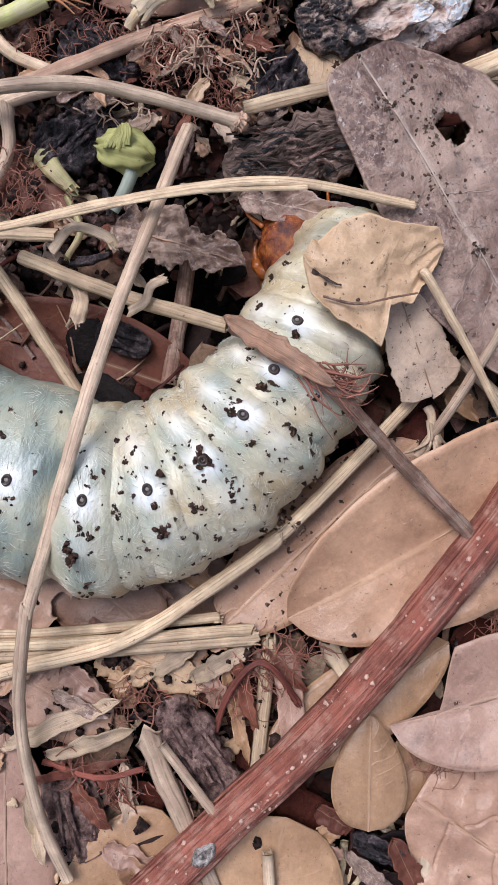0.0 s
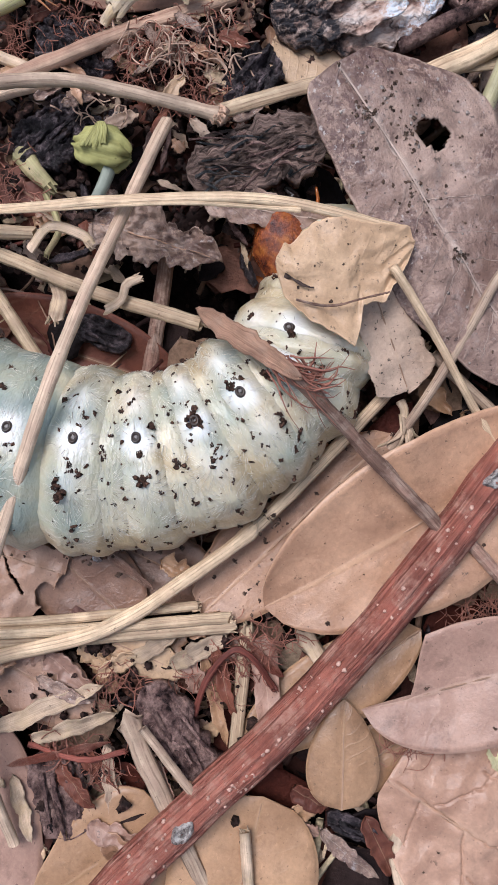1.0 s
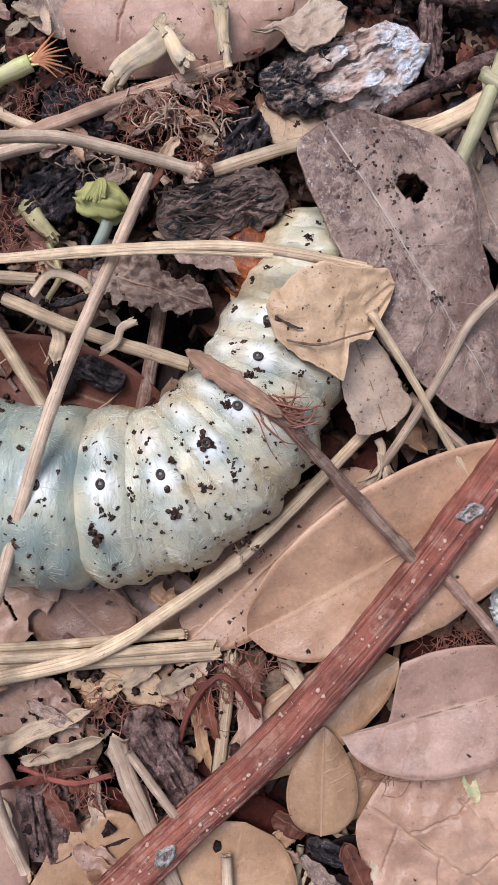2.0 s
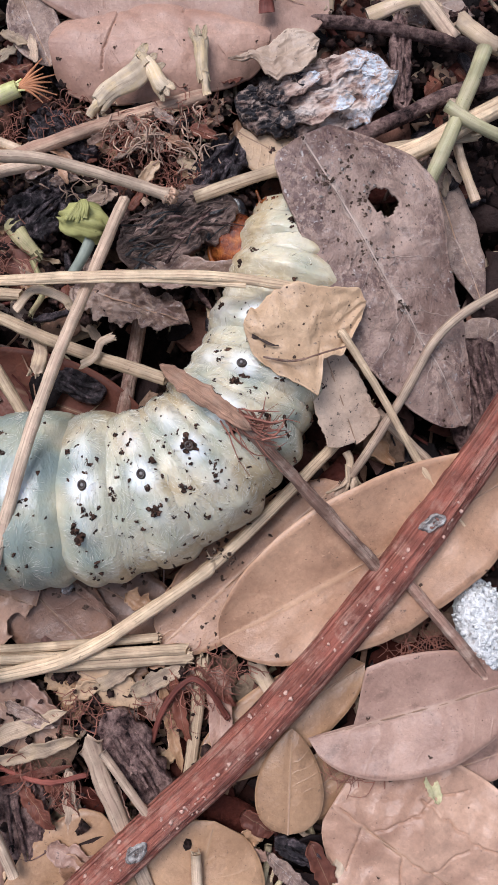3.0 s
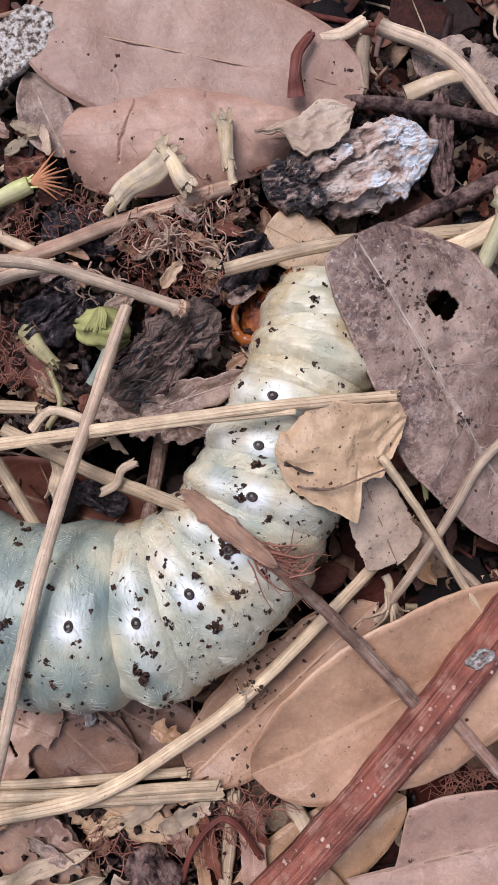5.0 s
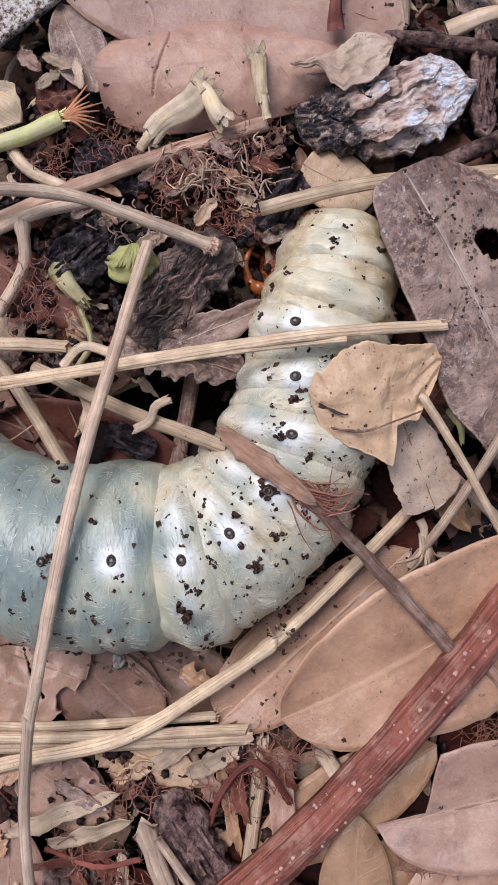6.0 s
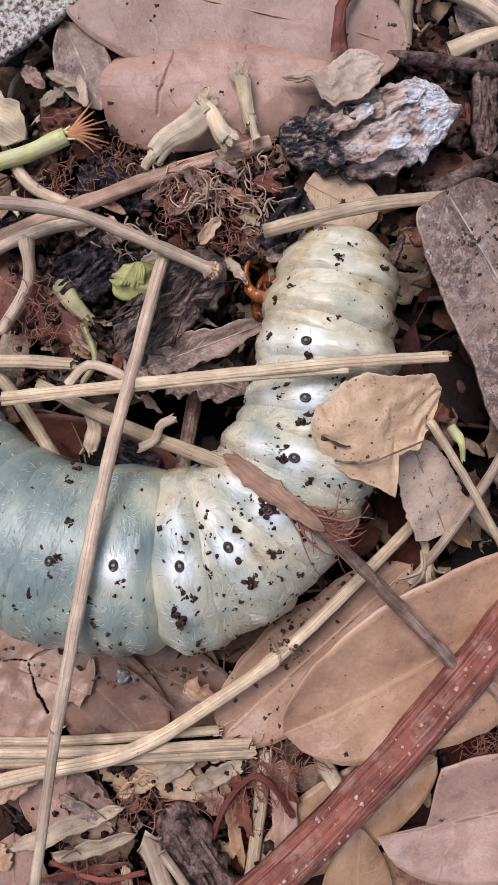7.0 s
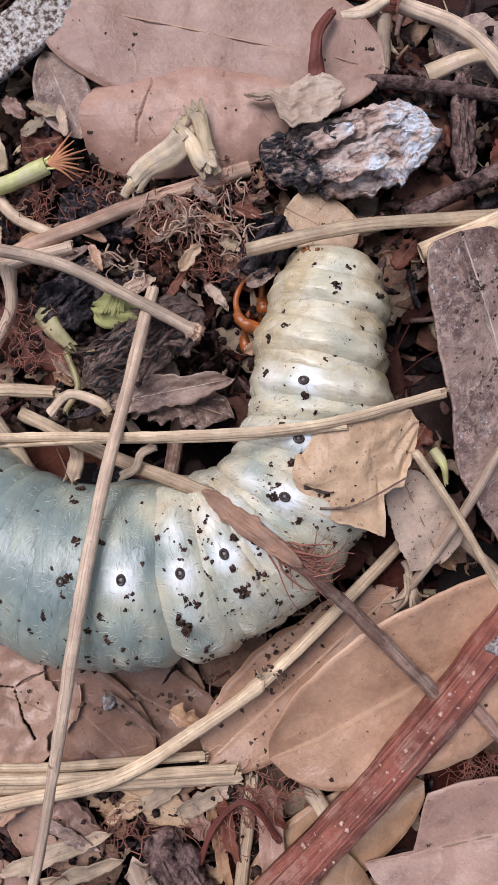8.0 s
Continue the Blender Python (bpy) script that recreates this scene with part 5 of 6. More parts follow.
# tuft on the stalk, bud
def make_bud():
    """A small crumpled bud: a ridged cup with a rolled rim, on a pale stalk."""
    bud = thing(new("flower_bud"), "curled yellow green bud with ridged scales", "flower bud", at=at_mm(-18.4, 24.2, 3.0, -16))
    B, rows, n, m = Build(), [], 16, 40
    for i in range(1, n):
        th = math.pi * i / n
        row = []
        for j in range(m):
            a = 2 * math.pi * j / m
            d = Vector((math.cos(th), math.sin(th) * math.cos(a), math.sin(th) * math.sin(a)))
            k = 1 + 0.09 * math.cos(a * 7 + 2 * d.x) + 0.2 * noise.noise(d * 1.6) + 0.12 * noise.noise(d * 4)
            row.append((d.x * 2.9 * k, d.y * 2.1 * k - 0.25 * d.x * d.x, d.z * 1.8 * k))
        rows.append(row)
    o = B.grid(rows, [[(i / n * 0.6, j / m) for j in range(m)] for i in range(1, n)], closed=True, flip=True)
    B.fan([o + j for j in range(m)], (2.7, -0.2, 0), flip=True)
    B.fan([o + (n - 2) * m + j for j in range(m)], (-2.7, -0.2, 0))
    part("cup", B, M_BUD, bud)
    rng = random.Random(9)
    for i in range(6):
        f = i / 5
        a0 = -2.5 + 1.7 * f
        pts = [(-1.6 + 0.5 * math.cos(a0 + q) - 0.9 * f * q * 0.4 + 1.6 * f, 0.6 + 1.5 * math.sin(a0 + q * 1.5) * (1 - 0.3 * f), 1.5 + 0.5 * math.sin(q * 1.5) + 0.1 * i) for q in (0, 0.5, 1.0, 1.5, 2.0)]
        part("bud_scale", strand(pts, rng.uniform(0.22, 0.36), 0.14, 8, 0.7, 0.3, i, 16), M_BUD, bud)
    part("stalk", strand([(0.9, -1.2, -0.4), (0.7, -3.4, -0.4), (0.0, -6.0, -0.8)], 0.75, 0.6, 8, seed=2), M_STALK, bud, "pale blue green stalk")
    return bud


M_BUD = fibre_material("yellow_green_bud", (0.46, 0.44, 0.17), (0.17, 0.16, 0.045), 0.5, 0.6)
M_STALK = fibre_material("pale_stalk", (0.42, 0.46, 0.38), (0.26, 0.3, 0.24), 0.3, 0.2)
flower_bud = make_bud()
tuft = Build()
for i in range(9):
    a = radians(-40 + i * 10)
    strand([(0, 0, 0), (1.7 * math.cos(a), 1.7 * math.sin(a), 0.3), ((3.2 + i % 3 * 0.6) * math.cos(a * 1.1), (3.2 + i % 3 * 0.6) * math.sin(a * 1.1), -0.2)], 0.22 + 0.06 * (i % 3), 0.06, 5, 0.6, 0.2, i, 8, tuft)
thing(part("tuft", tuft, M_TUFT), "tuft of dry reddish brown bristles", "tuft", at=at_mm(-26.4, 40.1, 3.0, 12))


# ---- loose pieces that the larva shifts ----
def stroke(pts, r, mat, label, seed, name, category, group="", **kw):
    ob = thing(part(name, strand(pts, r, seed=seed, **kw), mat), label, category, group)
    broken_end(ob, pts[0], pts[1], r, mat, seed)
    return ob


def make_dark_leaf():
    B = blade(36.0, 16.2, 61, side=lambda u, s: soft(u, {0: 0.55, 0.12: 0.64, 0.3: 0.7, 0.45: 0.85, 0.6: 1.1, 1: 1.2}) if s < 0 else soft(u, {0: 0.6, 0.1: 0.95, 0.22: 1.28, 0.32: 1.34, 0.5: 1.2, 0.7: 0.95, 1: 0.8}), nu=150, nv=80, tip=0.5, base=0.14, thick=0.25, cup=-0.10, arch=0.25, ruffle=0.9, ragged=0.05, holes=((10.4, 4.4, 1.5), (9.4, 3.9, 0.9)), steps=0.4)
    m = at_mm(0, 0, 0, 13)
    B.v = [tuple(m.to_3x3() @ Vector(p) + Vector((0.6, 2.7, 0))) for p in B.v]
    ob = thing(part("leaf", B, M_WEATHERED), "weathered dark brown leaf with a hole, pushed by the larva", "leaf", "dead leaves")
    rng = random.Random(3)
    for mat, count, name, lab in ((M_CLODS, 80, "soil_crust", "soil grains stuck on the blade"), (M_PALEDUST, 60, "pale_grit", "pale grit stuck on the blade")):
        C, made = Build(), 0
        while made < count:
            p = B.v[rng.randrange(151 * 81)]
            if noise.noise((p[0] * 0.16, p[1] * 0.16, 4.0)) < rng.uniform(-0.45, 0.35):
                continue
            made += 1
            lump(C, (p[0], p[1], p[2] + 0.02), rng.choice((0.05, 0.07, 0.1, 0.14)), rng, 0.4, 7, 1.0)
        for cx, cy, spread_mm, many in ((21.5, 7.4, 0.4, 40), (9.7, 9.3, 1.3, 50), (8.8, 7.4, 0.9, 40), (6.0, 3.4, 0.5, 30), (5.0, 6.2, 1.0, 24), (14.5, 5.4, 1.2, 30)):
            for _ in range(many if mat is M_CLODS else many // 3):
                x, y = cx + rng.gauss(0, spread_mm), cy + rng.gauss(0, spread_mm)
                if math.hypot(x - 9.7, y - 9.3) < 2.0:
                    continue
                p = min(B.v[:151 * 81:3], key=lambda q: (q[0] - x) ** 2 + (q[1] - y) ** 2)
                lump(C, (x, y, p[2] + 0.02), rng.choice((0.05, 0.07, 0.1, 0.14)), rng, 0.35, 7, 1.0)
        tagged(part(name, C, mat, ob, lab), kind="stuff")
    mids = [m.to_3x3() @ q + Vector((0.6, 2.7, 0.12)) for q in B.mid]
    part("midrib", strand([mids[int(150 * f)] for f in (0.02, 0.1, 0.2, 0.3, 0.4, 0.5, 0.6, 0.7, 0.8, 0.9, 0.97)], 0.11, 0.05, 6, 0.6, 0.2, seed=5, steps=60), M_PALERIB, ob, "pale raised midrib")
    for i, f in enumerate((0.42, 0.52, 0.6, 0.68, 0.77)):
        for sg in (-1, 1):
            a = int(150 * f)
            pts = [Vector(B.v[(a + int(q * 16)) * 81 + 40 + int(sg * q * 34)]) + Vector((0, 0, 0.02)) for q in (0, 0.1, 0.2, 0.3, 0.4, 0.5, 0.6, 0.7, 0.8, 0.9)]
            part("side_vein", strand(pts, 0.05, 0.03, 5, 0.6, 0.2, i, 36), M_PALERIB, ob)
    return ob


M_WEATHERED = leaf_material("soiled_dark_leaf", (0.385, 0.262, 0.203), (0.18, 0.105, 0.08), 0.8, 0.7, 0.6, (0.5, 0.39, 0.32), 0.5, 0.25, 0.04, 0.85)
M_PALEDUST = mottled("pale_grit", ((0.35, (0.2, 0.15, 0.13)), (0.6, (0.42, 0.36, 0.32))), 0.8, 0.8, 0.2, island=True)
M_PALERIB = fibre_material("pale_leaf_rib", (0.56, 0.43, 0.36), (0.4, 0.28, 0.23), 0.4, 0.3, 0.5)
M_CRACKLINE = plain("dark_crack", (0.05, 0.028, 0.02), 0.7)


def make_fragment():
    nu, nv = 90, 70
    B = blade(12.4, 11.0, 62, nu=nu, nv=nv, tip=0.3, base=0.3, blunt=0.9, ruffle=0.9, thick=0.2, arch=0.25, steps=0.0)
    B.v = [(x - 6.2, y, z) for x, y, z in B.v]
    outlined(B, nu, nv, {-6.2: 0.2, -5.7: -1.9, -3.8: -4.0, -1.9: -5.2, -0.2: -6.4, 0.5: -5.0, 0.9: -3.1, 3.0: -2.7, 4.3: -1.0, 5.7: 0.9, 6.2: 2.0},
             {-6.2: 0.8, -5.2: 2.6, -4.6: 2.4, -2.7: 4.0, -0.3: 4.5, 0.6: 3.9, 2.0: 3.7, 5.6: 3.2, 6.2: 2.2}, 0.35, 4)
    B.v = [(x * 1.1, y * 1.1, z) for x, y, z in B.v]
    ob = thing(part("leaf_fragment", B, M_TORN), "torn tan leaf piece lying across the larva", "leaf", "dead leaves")
    # Raised dark strand paints the dark gap of a torn crack; nothing is cut.
    part("crack_edge", strand([(-6.2, -0.4, 0.45), (-5.4, -0.7, 0.55), (-4.6, -1.4, 0.65), (-3.6, -1.6, 0.65)], 0.2, 0.06, 6, 0.4, 1.6, seed=9, steps=40), M_CRACKLINE, ob, "dark strand drawn for a torn crack")
    part("fine_stalk", strand([(-5.4, -2.6, 0.7), (-2.4, -3.4, 1.0), (1.0, -2.9, 1.1), (3.4, -2.5, 0.8)], 0.13, 0.09, 6, 1, 0.2, seed=10, steps=24), M_BROWN, ob, "thin brown stalk across the piece")
    rng, G = random.Random(14), Build()
    for _ in range(14):
        p = B.v[rng.randrange((nu + 1) * (nv + 1))]
        lump(G, (p[0], p[1], p[2] + 0.03), rng.choice((0.06, 0.09, 0.13)), rng, 0.5, 5, 0.8)
    tagged(part("soil_grit", G, M_CLODS, ob, "dark grit stuck on the leaf piece"), kind="stuff")
    return ob


def make_split_straw():
    ob = stroke([(-13, 0, 9.0), (0, 0, 12.3), (14, 0.1, 10.4), (24, 0.05, 7.7), (31, 0, 6.1)], 0.56, M_STRAW, "long split straw lying over the larva", 63, "straw", "straw", "dry straws", sides=10, flat=0.5, grooves=3, steps=44)
    part("split_half", strand([(-3, 0.7, 12.1), (8, 0.6, 11.6), (22, 0.55, 8.4), (31, 0.7, 6.6)], 0.28, 0.22, 8, 0.6, seed=64, steps=30), M_STRAW, ob)
    part("curled_end", strand([(31.0, 0.1, 6.1), (32.6, 0.5, 6.2), (33.2, 1.6, 6.0), (32.5, 2.6, 5.6), (31.6, 2.3, 5.2)], 0.34, 0.12, 8, 0.5, 0.3, 641, 22), M_BRACT, ob, "curled frayed end")
    return ob


def make_diagonal_stem():
    """The stem's lower end is a part of its own: it rolls as the larva lifts the stem."""
    ob = stroke([(-0.7, 0, 5.2), (2, 0, 6.2), (10, 0.1, 8.8), (20, 0.2, 12.0), (30, 0.6, 13.9), (40, 0.3, 10.8), (48, 0.0, 8.2)], 0.63, M_STEM,
                "long curved tan stem leaning over the larva", 65, "stem", "stem", "stems", sides=12, flat=0.85, steps=50, grooves=3)
    end = part("lower_end", strand([(-1.2, 0, 0.05), (0, 0, 0), (8, 1.2, 0), (14, 3.3, 0.2), (20, 6.5, 0.4), (25, 10.4, 0.6)], 0.63, 0.6, 12, 0.85, 0.08, 651, 30, grooves=3), M_STEM, ob)
    end.matrix_basis = at_mm(48, 0, 8.2, 0, 0, 15)
    return ob, end


def make_knotted_stem():
    ob = stroke([(0, 0, 0), (9, -0.3, 0.6), (16, -0.1, 0.5), (24, 2.0, 0.0), (34, 6.5, -1.2)], 0.64, M_STEM, "grey tan stem with a knobbly end", 66, "stem", "stem", "stems", r1=0.72, sides=12, knots=((0.0, 0.3),), steps=40)
    B, rng = Build(), random.Random(2)
    for i in range(16):
        a = i * 0.9
        lump(B, (-0.2 + 0.45 * math.sin(i * 2.1), math.cos(a) * 0.6, math.sin(a) * 0.6), rng.uniform(0.16, 0.36), rng, 1, 8, 0.9)
    part("knob", B, M_ROUGHSTEM, ob)
    return ob


def make_brown_twig():
    ob = stroke([(0, 0, 9.4), (3, 0.35, 11.0), (7.5, 0.1, 12.4), (11, -0.2, 11.8), (16, -0.8, 8.8), (21.5, -1.7, 6.6), (26, -2.5, 5.9), (30.5, -3.3, 4.6)], 0.8, M_BROWN, "thin brown twig with a flattened reddish head", 67, "twig", "twig", "thin twigs",
                r1=0.62, sides=16, steps=90, wobble=0.2)
    C = blade(11.0, 2.0, 68, nu=60, nv=14, blunt=0.5, ragged=0.5, ruffle=0.5, ridge=0.3, thick=0.5, cup=-0.3, steps=0)
    C.v = [(x - 0.8, y, z + 9.7 + 3.2 * math.sin(min(1.0, max(0.0, (x + 0.5) / 9)) * 1.57) + 0.5) for x, y, z in C.v]
    part("bark_flap", C, M_FLAP, ob, "flat reddish brown strip of bark")
    rng, F = random.Random(21), Build()
    for i in range(46):
        along = i % 3 != 0
        a, ln = (rng.gauss(0.05, 0.12), rng.uniform(3, 6.5)) if along else (rng.gauss(0.85, 0.35), rng.uniform(1.6, 4.0))
        c = Vector((rng.gauss(10.4, 1.1) - (ln * 0.4 if along else 0), rng.gauss(0.2, 0.6), 12.3 + rng.uniform(-0.2, 0.7)))
        pts, d = [c], Vector((math.cos(a - 0.5), math.sin(a - 0.5), rng.uniform(-0.05, 0.2)))
        for j in range(4):
            turn = Matrix.Rotation(rng.gauss(0.22, 0.25), 3, "Z")
            d = turn @ d + Vector((0, 0, -0.12))
            pts.append(pts[-1] + d * ln / 4)
        strand(pts, rng.choice((0.05, 0.07, 0.1, 0.15)), 0.03, 5, 1, 0.3, i, 14, F)
    part("fibre_tuft", F, M_FIBRE, ob, "tuft of frayed red fibres")
    return ob


M_FLAP = fibre_material("reddish_bark_strip", (0.6, 0.36, 0.24), (0.27, 0.12, 0.08), 0.5, 0.5, 0.65, bump=0.4, patch=(0.45, 0.3, 0.22))
dark_leaf = make_dark_leaf()
fragment = make_fragment()
split_straw = make_split_straw()
diagonal_stem, stem_end = make_diagonal_stem()
knotted_stem = make_knotted_stem()
brown_twig = make_brown_twig()
lower_blade = blade(10.6, 6.6, 69, nu=70, nv=30, tip=0.2, base=0.6, blunt=0.35, ragged=0.22, ruffle=0.7, arch=0.2, steps=0)
lower_fragment = thing(part("leaf_fragment", lower_blade, M_TORNPINK), "small torn tan leaf piece hanging beside the larva", "leaf", "dead leaves")
part("midrib", strand([lower_blade.mid[i] for i in (2, 20, 36, 52, 67)], 0.1, 0.06, 6, 0.6, 0.1, 3, 24), M_RIB, lower_fragment)
pale_stem = stroke([(0, 0, 0), (1.0, 0.1, -0.1), (8, 0.2, -3.0), (18, -0.3, -6.2), (28, 0, -7.8)], 0.43, M_STRAW, "pale stem with a thick joint at its end", 71, "stem", "stem", "stems", knots=((0.02, 0.5),), steps=34)
head_straw = stroke([(-12, 0.6, -0.5), (0, 0, 0), (10, -0.3, 0.6), (21, 0.6, 0.4)], 0.76, M_STRAW, "flat yellow straw bent up by the larva's head", 72, "straw", "straw", "dry straws", flat=0.4, sides=10)
def make_clod():
    """Rotten wood split along its grain, with a flat brown flake under it."""
    nu, nv = 60, 40
    B = blade(14.5, 7.0, 73, nu=nu, nv=nv, thick=1.6, blunt=0.9, ruffle=1.2, ridge=0.35, steps=0)
    outlined(B, nu, nv, {0: -0.4, 1.5: -2.6, 5: -3.4, 9: -3.0, 12: -3.4, 14.5: -1.0}, {0: 0.4, 1: 1.6, 4: 2.2, 8: 3.4, 11: 3.0, 13.5: 2.0, 14.5: -0.4}, 1.0, 3)
    B.uv = [(u * 1.6, v * 0.5 + 0.5) for u, v in B.uv]
    ob = thing(part("wood_chip", B, M_GRAIN), "piece of dark rotten wood pushed aside by the larva", "wood", "wood chips")
    rng = random.Random(74)
    for i in range(84):
        y, x0, q = rng.uniform(-3.0, 2.8), rng.uniform(0.4, 11.0), rng.uniform(1.4, 5.0)
        sk = rng.gauss(0, 0.5)
        part("splinter", strand([(x0, y - sk, rng.uniform(0.4, 1.0)), (x0 + q / 2, y + rng.uniform(-0.4, 0.4), rng.uniform(0.9, 1.9)), (x0 + q, y + sk, rng.uniform(0.5, 1.2))], rng.uniform(0.07, 0.26), 0.05, 6, 0.7, 0.4, i, 10), (M_GRAIN, M_DARKWOOD, M_WETWOOD, M_GRAIN)[i % 4], ob)
    flap = part("brown_flake", blade(13, 3.4, 75, nu=40, nv=14, thick=0.3, blunt=0.35, ragged=0.4, ruffle=0.8, ridge=0.3, cup=0.25, steps=0), M_DIRTY, ob, "flat brown flake along the wood")
    flap.matrix_basis = at_mm(1.0, -3.2, -0.4, -22, 8, 0)
    return ob


clod = make_clod()
stick([(-29, 13.6, 3.4), (-19.4, 9.2, 6.0), (-8.6, 5.2, 9.6)], 0.72, M_STRAW, "straw reaching across the hollow to the larva", 74, flat=0.7)
stick([(-17.8, 7.0, 7.6), (-16.2, 7.8, 8.2), (-15.6, 9.2, 8.6), (-14.4, 9.9, 8.2)], 0.45, M_BRACT, "tiny curled pale husk on a straw", 75, "husk", "flower husk", "flower husks", flat=0.5, ragged=0.4)
stick([(-25.4, 13.4, 5.6), (-23.0, 15.2, 7.2), (-20.0, 14.4, 7.0), (-19.2, 13.4, 6.6)], 0.5, M_BRACT, "curled pale husk strip", 76, "husk", "flower husk", "flower husks", flat=0.4)
stick([(-23.6, 11.0, 3.0), (-22.8, 8.8, 4.4), (-23.4, 6.8, 4.0)], 0.8, M_BRACT, "small frayed pale husk", 105, "husk", "flower husk", "flower husks", flat=0.5, ragged=0.6, wobble=0.3)


# pale bits caught in the fibres behind the larva, and small things beside it
for i, (a, b, w, z, m) in enumerate((
        ((-15.2, 31.6), (-11.8, 33.4), 1.1, 3.4, M_DIRTY), ((-12.4, 28.6), (-10.2, 31.4), 1.3, 3.0, M_TORN), ((-9.6, 34.4), (-6.2, 32.6), 1.2, 3.2, M_LEAF), ((-13.8, 36.0), (-12.2, 33.2), 0.9, 3.8, M_BROWN),
        ((-7.6, 30.2), (-4.6, 31.4), 1.5, 2.4, M_TORN), ((-11.0, 37.4), (-8.4, 35.2), 1.2, 3.6, M_DIRTY), ((-6.6, 35.4), (-3.6, 34.2), 1.4, 3.0, M_RUST), ((-18.4, 33.2), (-16.0, 34.8), 1.0, 3.0, M_BROWN),
        ((-22.6, 28.8), (-19.6, 29.8), 1.2, 2.2, M_DIRTY), ((-5.4, 27.2), (-2.4, 28.8), 1.6, 2.0, M_DIRTY), ((-21.8, 31.4), (-20.6, 28.6), 1.0, 2.4, M_LEAF), ((-29.6, 43.8), (-26.4, 46.0), 1.5, 2.2, M_HUSK),
        ((-28.8, 47.0), (-25.6, 45.6), 1.2, 2.4, M_BRACT), ((-24.6, 43.4), (-25.4, 46.8), 1.1, 2.4, M_STEM), ((-31.6, 47.6), (-29.2, 45.8), 1.6, 2.2, M_PINK))):
    shard(a, b, w, z, m, "small ragged plant bit caught in the litter", 930 + i, "straw_chip", "straw", "straw chips", lean=(i * 41) % 25 - 12, pitch=(i * 29) % 17 - 8)
cream = blade(8.5, 5.6, 960, nu=50, nv=26, tip=0.5, base=0.35, thick=0.2, cup=0.35, arch=0.5, ruffle=1.1, ragged=0.25, blunt=0.3, steps=0)
thing(part("husk", cream, M_HUSK), "large cream coloured dry husk beside a green stalk", "flower husk", "flower husks", at=at_mm(-38.4, 44.6, 2.4, -32, 8, 4))
stick([(14.2, 9.6, 2.0), (15.0, 8.0, 3.0), (15.4, 6.2, 2.2)], 0.55, M_GREEN, "small pale green seed pod between leaves", 961, "seed_pod", "seed pod", "", r1=0.25, flat=0.8, knots=((0.3, 0.3),))
pebble = Build()
lump(pebble, (0, 0, 0), 0.75, random.Random(5), 0.7, 14, 0.35)
thing(part("pebble", pebble, M_LICHEN), "tiny grey stone beside the larva", "stone", at=at_mm(-20.0, -16.8, 1.9))


# ---- the larva ----
TIMES = [0, 0.5, 1, 2.5, 3, 3.5, 4, 5.5, 6, 6.5, 7, 7.5, 8]
# where each breathing hole passes, in mm, at those times
HOLE_0 = [(-34.2, -5.9), (-33.7, -3.4), (-32.0, -1.3), (-28.5, -7.4), (-29.1, -6.1), (-29.3, -4.5), (-29.8, -4.9), (-24.9, -5.1), (-25.3, -5.3), (-24.9, -4.1), (-25.2, -3.5), (-23.9, -2.6), (-22.4, -2.6)]
HOLE_1 = [(-27.5, -8.4), (-26.9, -6.5), (-25.7, -4.0), (-22.3, -7.4), (-22.8, -5.9), (-23.1, -5.0), (-23.0, -4.6), (-18.7, -5.2), (-18.8, -5.1), (-19.0, -4.3), (-19.2, -3.8), (-18.4, -2.8), (-16.7, -2.4)]
HOLE_2 = [(-21.1, -10.2), (-20.8, -7.9), (-19.9, -5.1), (-16.1, -7.0), (-16.4, -5.8), (-16.7, -5.1), (-16.8, -4.2), (-12.3, -4.9), (-12.5, -5.0), (-12.7, -4.3), (-13.2, -3.8), (-12.5, -2.9), (-11.3, -1.8)]
HOLE_3 = [(-15.6, -9.4), (-15.3, -7.7), (-14.4, -5.2), (-10.5, -5.7), (-10.7, -4.7), (-11.2, -4.2), (-11.4, -2.7), (-7.7, -2.3), (-8.2, -2.6), (-8.4, -2.3), (-8.8, -2.1), (-8.4, -1.3), (-7.3, -0.1)]
HOLE_4 = [(-10.8, -7.0), (-10.1, -5.9), (-9.2, -3.8), (-6.1, -2.5), (-6.0, -1.9), (-6.4, -1.5), (-7.0, 0.3), (-4.4, 1.7), (-4.7, 1.2), (-4.8, 1.2), (-5.2, 1.3), (-5.0, 1.5), (-4.3, 1.6)]
HOLE_5 = [(-7.3, -3.1), (-6.1, -2.8), (-5.1, -1.3), (-3.3, 1.5), (-2.7, 2.0), (-2.7, 2.1), (-3.5, 3.9), (-2.6, 6.8), (-2.6, 6.4), (-2.4, 6.2), (-2.8, 6.1), (-2.3, 5.8), (-1.7, 5.1)]
HOLE_6 = [(-4.5, 1.0), (-3.3, 0.5), (-1.6, 1.3), (-2.0, 6.9), (-0.8, 6.7), (-0.5, 6.5), (-1.4, 8.2), (-2.2, 11.9), (-2.2, 11.9), (-1.3, 11.9), (-1.7, 11.8), (-0.7, 11.4), (-0.3, 10.5)]
HOLE_7 = [(-2.3, 5.5), (-1.7, 5.0), (-0.5, 4.8), (-1.2, 11.8), (0.2, 12.0), (0.6, 11.4), (-0.1, 13.2), (-1.4, 16.9), (-2.2, 17.2), (-1.4, 17.4), (-1.6, 17.3), (-0.3, 17.1), (0.2, 16.1)]
